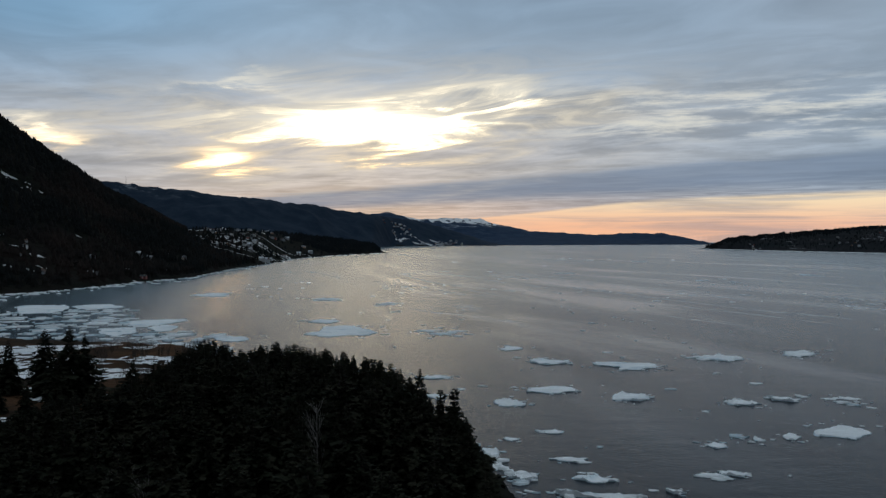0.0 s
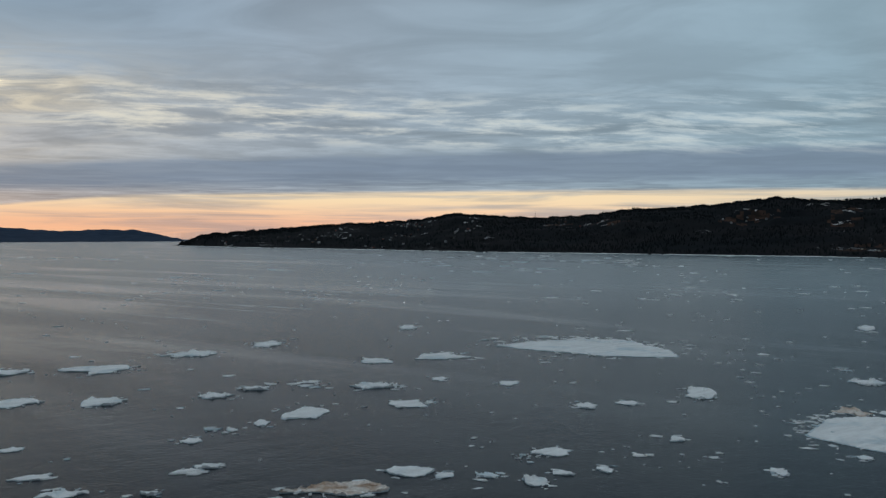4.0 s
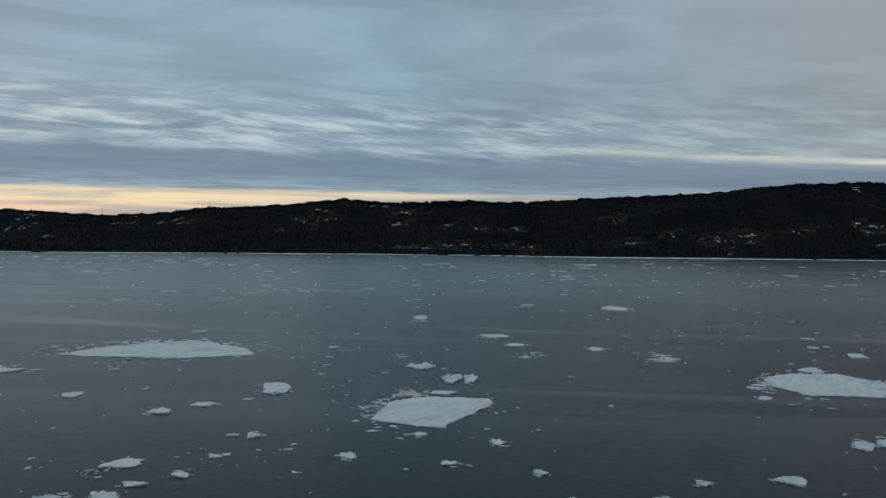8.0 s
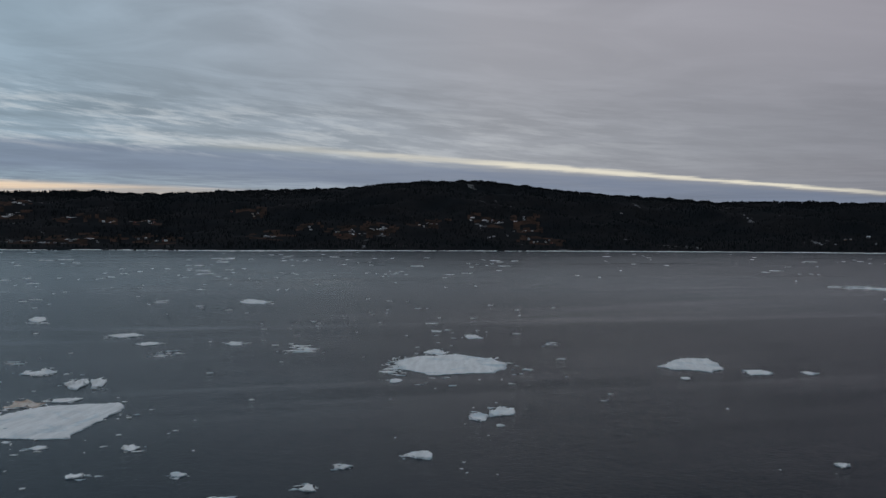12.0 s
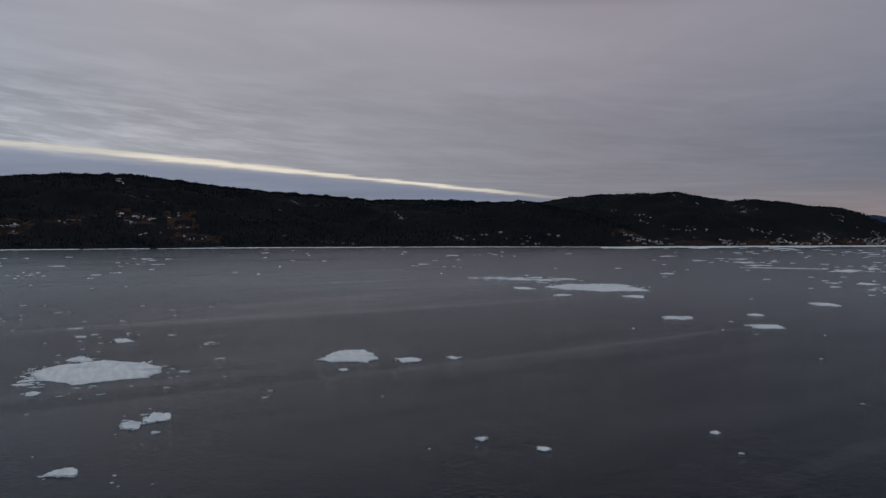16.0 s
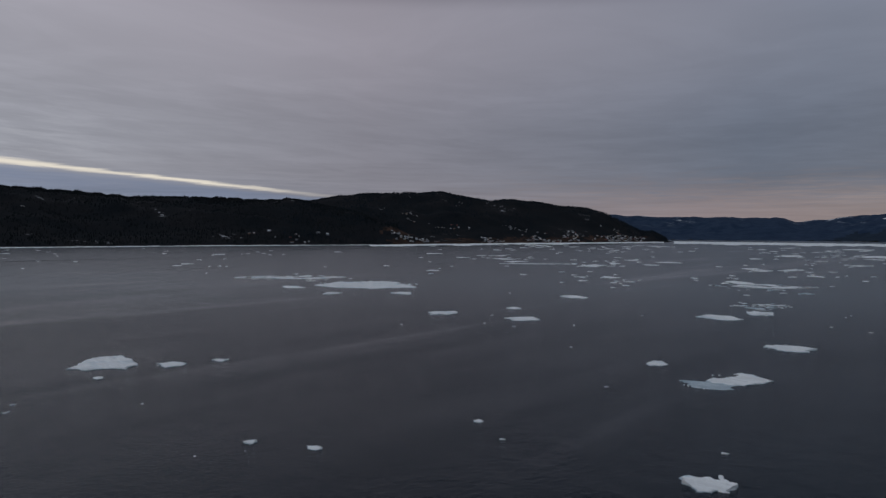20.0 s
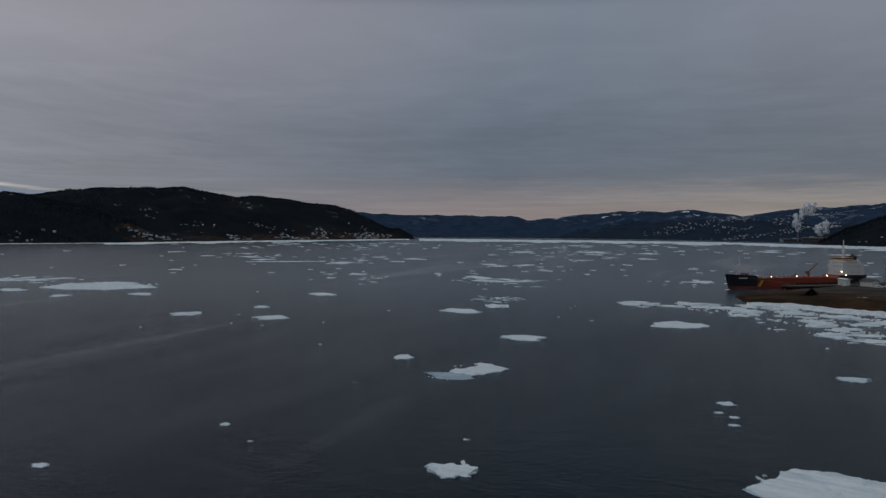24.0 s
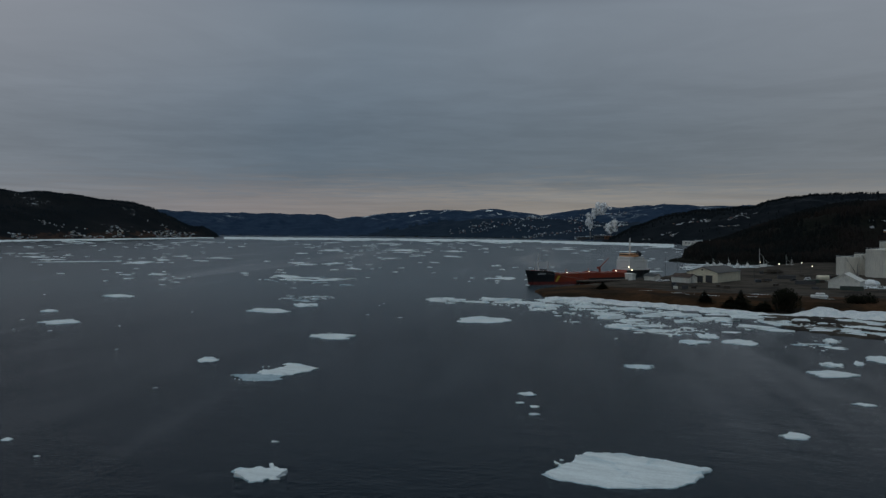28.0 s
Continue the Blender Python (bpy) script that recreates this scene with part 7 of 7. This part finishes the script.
# ---- clutter in the yard ----
rs = np.random.RandomState(8)
for k in range(10):
    b, r = rs.uniform(175.5, 178.9), rs.uniform(560, 690)
    ob = thing("timber_pile", Matrix.Translation(at(b, r, YARD_Z)) @ pose(0, 0, 0, 0, 0, rs.uniform(0, 180)), "low stack of grey weathered timber in the yard", "timber pile", "yard stacks")
    n = rs.randint(4, 8)
    for i in range(n):
        part("beam", boxes("beam", [(rs.uniform(-.2, .2), (i % 4) * 0.5 - 0.8, 0.42 * (i // 4), rs.uniform(4, 6.5), 0.42, 0.4)], TIMBER, 0.03), ob)
for k, (b, r, w, h) in enumerate(((173.2, 700, 14, 3.0), (176.0, 725, 18, 3.6), (179.6, 640, 12, 3.2), (171.6, 650, 9, 2.2), (-178.6, 600, 15, 3.5))):
    q = np.random.RandomState(k)
    bm = bmesh.new()
    bmesh.ops.create_icosphere(bm, subdivisions=3, radius=1.0)
    for v in bm.verts:
        v.co = Vector((v.co.x * w / 2, v.co.y * w / 3, max(v.co.z, -0.1) * h)) * (1 + 0.22 * noise.noise(v.co * 2.3 + Vector((k * 7, 0, 0))))
    me = bpy.data.meshes.new("gravel_heap")
    bm.to_mesh(me)
    bm.free()
    me.materials.append(SNOW if k == 4 else GRAVEL)
    ob = new("gravel_heap" if k != 4 else "snow_heap", me)
    ob.matrix_world = Matrix.Translation(at(b, r, YARD_Z - 0.1)) @ pose(0, 0, 0, 0, 0, 40 * k)
    tagged(ob, "rounded heap of dark wet gravel in the yard" if k != 4 else "rounded heap of ploughed snow beside the tanks", "heap", "yard heaps")

rs = np.random.RandomState(19)
GEAR = [painted("faded_blue_plastic", (0.03, 0.04, 0.055), 0.5), painted("dull_brown_plastic", (0.055, 0.042, 0.034), 0.5), SHED_WHITE, DARK_STEEL, DARK_STEEL]
for k in range(15):
    b, r = (rs.uniform(169.5, 174.5), rs.uniform(500, 556)) if k < 6 else (rs.uniform(174.3, 179.5), rs.uniform(520, 740))
    c = rs.randint(5)
    ob = thing("skip_bin", Matrix.Translation(at(b, r, YARD_Z)) @ pose(0, 0, 0, 0, 0, rs.uniform(0, 180)), ("faded blue", "dull brown", "off-white", "dark grey", "dark grey")[c] + " steel bin standing in the gravel yard", "bin", "yard bins")
    w, d, h = rs.uniform(2.2, 4.2), rs.uniform(1.5, 2.2), rs.uniform(1.0, 2.0)
    part("body", boxes("body", [(0, 0, 0.15, w, d, h)], GEAR[c], 0.12), ob)
    part("lid", boxes("lid", [(0, 0, h + 0.15, w + 0.1, d + 0.1, 0.12)], GEAR[(c + 1) % 5 if c > 2 else c], 0.03), ob)
    for s in (-1, 1):
        part("runner", boxes("runner", [(0, s * d * 0.35, 0, w, 0.2, 0.18)], DARK_STEEL), ob)

# ---- small boats laid up in the harbour ----
for k, (b, r, long, high) in enumerate(((172.1, 905, 11, 6), (172.5, 915, 9, 9), (172.9, 900, 12, 7), (173.4, 910, 10, 10), (173.9, 905, 12, 8), (175.4, 890, 16, 20), (175.6, 905, 13, 13), (176.9, 900, 13, 14), (177.15, 905, 11, 11), (174.5, 912, 9, 6))):
    ob = thing("moored_boat", Matrix.Translation(at(b, r, 0.5)) @ pose(0, 0, 0, 0, 0, -b + 20 * (k % 5)), "white fishing boat laid up in harbour ice", "boat", "laid-up boats")
    v = [(x, s * y, z) for x, y0, y1 in ((-long / 2, 1.5, 1.7), (0, 1.7, 2.0), (long * 0.32, 1.2, 1.6), (long / 2, 0.05, 0.1)) for s in (-1, 1) for y, z in ((y0 * 0.6, -0.4), (y1, 1.7 + 0.03 * x))]
    f = []
    for i in range(3):
        a = i * 4
        f += [(a, a + 4, a + 5, a + 1), (a + 2, a + 3, a + 7, a + 6), (a + 1, a + 5, a + 7, a + 3)]
    f += [(0, 1, 3, 2), (12, 14, 15, 13)]
    me = bpy.data.meshes.new("hull")
    me.from_pydata(v, [], f)
    me.materials.append(SHIP_WHITE)
    part("hull", me, ob)
    part("wheelhouse", boxes("wheelhouse", [(-long * 0.08, 0, 1.6, long * 0.28, 2.4, 2.3), (-long * 0.08, 0, 3.9, long * 0.2, 1.8, 0.4)], SHIP_WHITE, 0.15), ob)
    part("mast", tubes("mast", [((-long * 0.2, 0, 1.6), (-long * 0.2, 0, high), 0.18, 0.08), ((-long * 0.2, -1.2, high * 0.75), (-long * 0.2, 1.2, high * 0.75), 0.08, 0.08), ((-long * 0.2, 0, high * 0.8), (long * 0.4, 0, 2.2), 0.06, 0.06)], SHIP_WHITE, 6), ob)

# ---- the mill across the bay, with its steam ----
for b, r, lx, ly, high, m, label in ((164.2, 2960, 50, 24, 8, DARK_STEEL, "long pale mill hall on the far shore"), (165.2, 2880, 40, 26, 14, DARK_STEEL, "tall dark mill hall on the far shore"), (166.1, 2820, 60, 26, 9, RUST, "brown mill hall on the far shore"), (171.2, 2150, 52, 22, 9, SHED_WHITE, "long white warehouse across the harbour"), (172.0, 2180, 30, 18, 8, SHED_WHITE, "white warehouse across the harbour")):
    z = max(2.0, land(b, r))
    ob = thing("mill_building" if r > 2500 else "warehouse", Matrix.Translation(at(b, r, z)) @ pose(0, 0, 0, 0, 0, -b + 8), label, "building", "mill and warehouses")
    part("wall", boxes("wall", [(0, 0, -3, lx, ly, high + 3)], m, 0.2), ob)
    part("roof", boxes("roof", [(0, 0, high, lx + 1, ly + 1, 0.8), (lx * 0.2, 0, high + 0.8, lx * 0.3, ly * 0.5, 2.5)], ROOFS[1], 0.2), ob)
    for i in range(6):
        part("window", boxes("window", [(-lx * 0.4 + i * lx * 0.16, s * (ly / 2 + 0.02), high * 0.4, lx * 0.08, 0.2, high * 0.25) for s in (-1, 1)], GLASS), ob)
for b, r, high in ((164.55, 2940, 26), (165.9, 2860, 26)):
    ob = thing("chimney_stack", Matrix.Translation(at(b, r, max(2.0, land(b, r)))), "grey mill chimney giving off steam", "chimney", "mill chimneys")
    part("shaft", tubes("shaft", [((0, 0, -2), (0, 0, high), 2.2, 1.6)], CONCRETE, 14), ob)
    part("rim", tubes("rim", [((0, 0, high - 0.8), (0, 0, high + 0.3), 1.9, 1.9)], DARK_STEEL, 14), ob)


def steam_material():
    m = bpy.data.materials.new("thin_white_steam")
    m.use_nodes = True
    t = m.node_tree
    t.nodes.clear()
    pos = nd(t, "NewGeometry").outputs["Position"]
    n = nd(t, "TexNoise", {"Vector": pos, "Scale": 0.09, "Detail": 5.0, "Roughness": 0.65}).outputs[0]
    body = nd(t, "AddShader", {0: nd(t, "BsdfDiffuse", {0: (0.62, 0.62, 0.63, 1)}).outputs[0], 1: nd(t, "BsdfTranslucent", {0: (0.36, 0.36, 0.36, 1)}).outputs[0]}).outputs[0]
    clear = nd(t, "BsdfTransparent").outputs[0]
    nd(t, "OutputMaterial", {0: nd(t, "MixShader", {0: rng(t, n, 0.36, 0.60, 0.06, 0.8), 1: clear, 2: body}).outputs[0]})
    return m


STEAM = steam_material()


def plume(name, b, r, z0, path, seed, label):
    """A drift of puffs that widens as it rises; path: sideways and upward steps."""
    rs = np.random.RandomState(seed)
    bm = bmesh.new()
    side = Vector((math.cos(radians(b)), -math.sin(radians(b)), 0))
    base = at(b, r, z0)
    for k in range(95):
        f = k / 94
        sx_ = np.interp(f, [0, 0.33, 0.66, 1], path[0])
        up = np.interp(f, [0, 0.33, 0.66, 1], path[1])
        wide = np.interp(f, [0, 0.4, 1], path[2])
        c = base + side * (sx_ + rs.normal(0, wide * 0.45)) + Vector((0, 0, up + rs.normal(0, wide * 0.3)))
        got = bmesh.ops.create_icosphere(bm, subdivisions=2, radius=wide * rs.uniform(0.22, 0.55), matrix=Matrix.Translation(c))
        for v in got["verts"]:
            v.co += (v.co - c) * 0.45 * noise.noise(v.co * 0.13)
    me = bpy.data.meshes.new(name)
    bm.to_mesh(me)
    bm.free()
    me.materials.append(STEAM)
    for p in me.polygons:
        p.use_smooth = True
    tagged(new(name, me), label, "steam", kind="stuff")


plume("steam_plume", 164.6, 2940, 34, ([0, -10, 14, 44], [2, 34, 62, 84], [6, 15, 22]), 1, "white steam rising from a mill chimney")
plume("steam_plume", 165.9, 2860, 30, ([0, -8, 4, 14], [2, 12, 22, 34], [9, 17, 12]), 2, "low white steam over a mill")

# masts on the ridges
for b, r, high, k in ((-20.5, 2700, 26, RIDGE_WEST), (40.7, 2500, 22, ACROSS_WEST)):
    ob = thing("radio_mast", Matrix.Translation(at(b, r, land(b, r))), "thin steel radio mast on a ridge", "mast", "radio masts")
    part("lattice", tubes("lattice", [((0, 0, 0), (0, 0, high), 0.5, 0.3), ((-0.8, 0, 0), (0, 0, high * 0.8), 0.15, 0.1), ((0.8, 0, 0), (0, 0, high * 0.8), 0.15, 0.1)], DARK_STEEL, 5), ob)
    part("aerial", tubes("aerial", [((0, 0, high), (0, 0, high + 5), 0.15, 0.08)], DARK_STEEL, 5), ob)
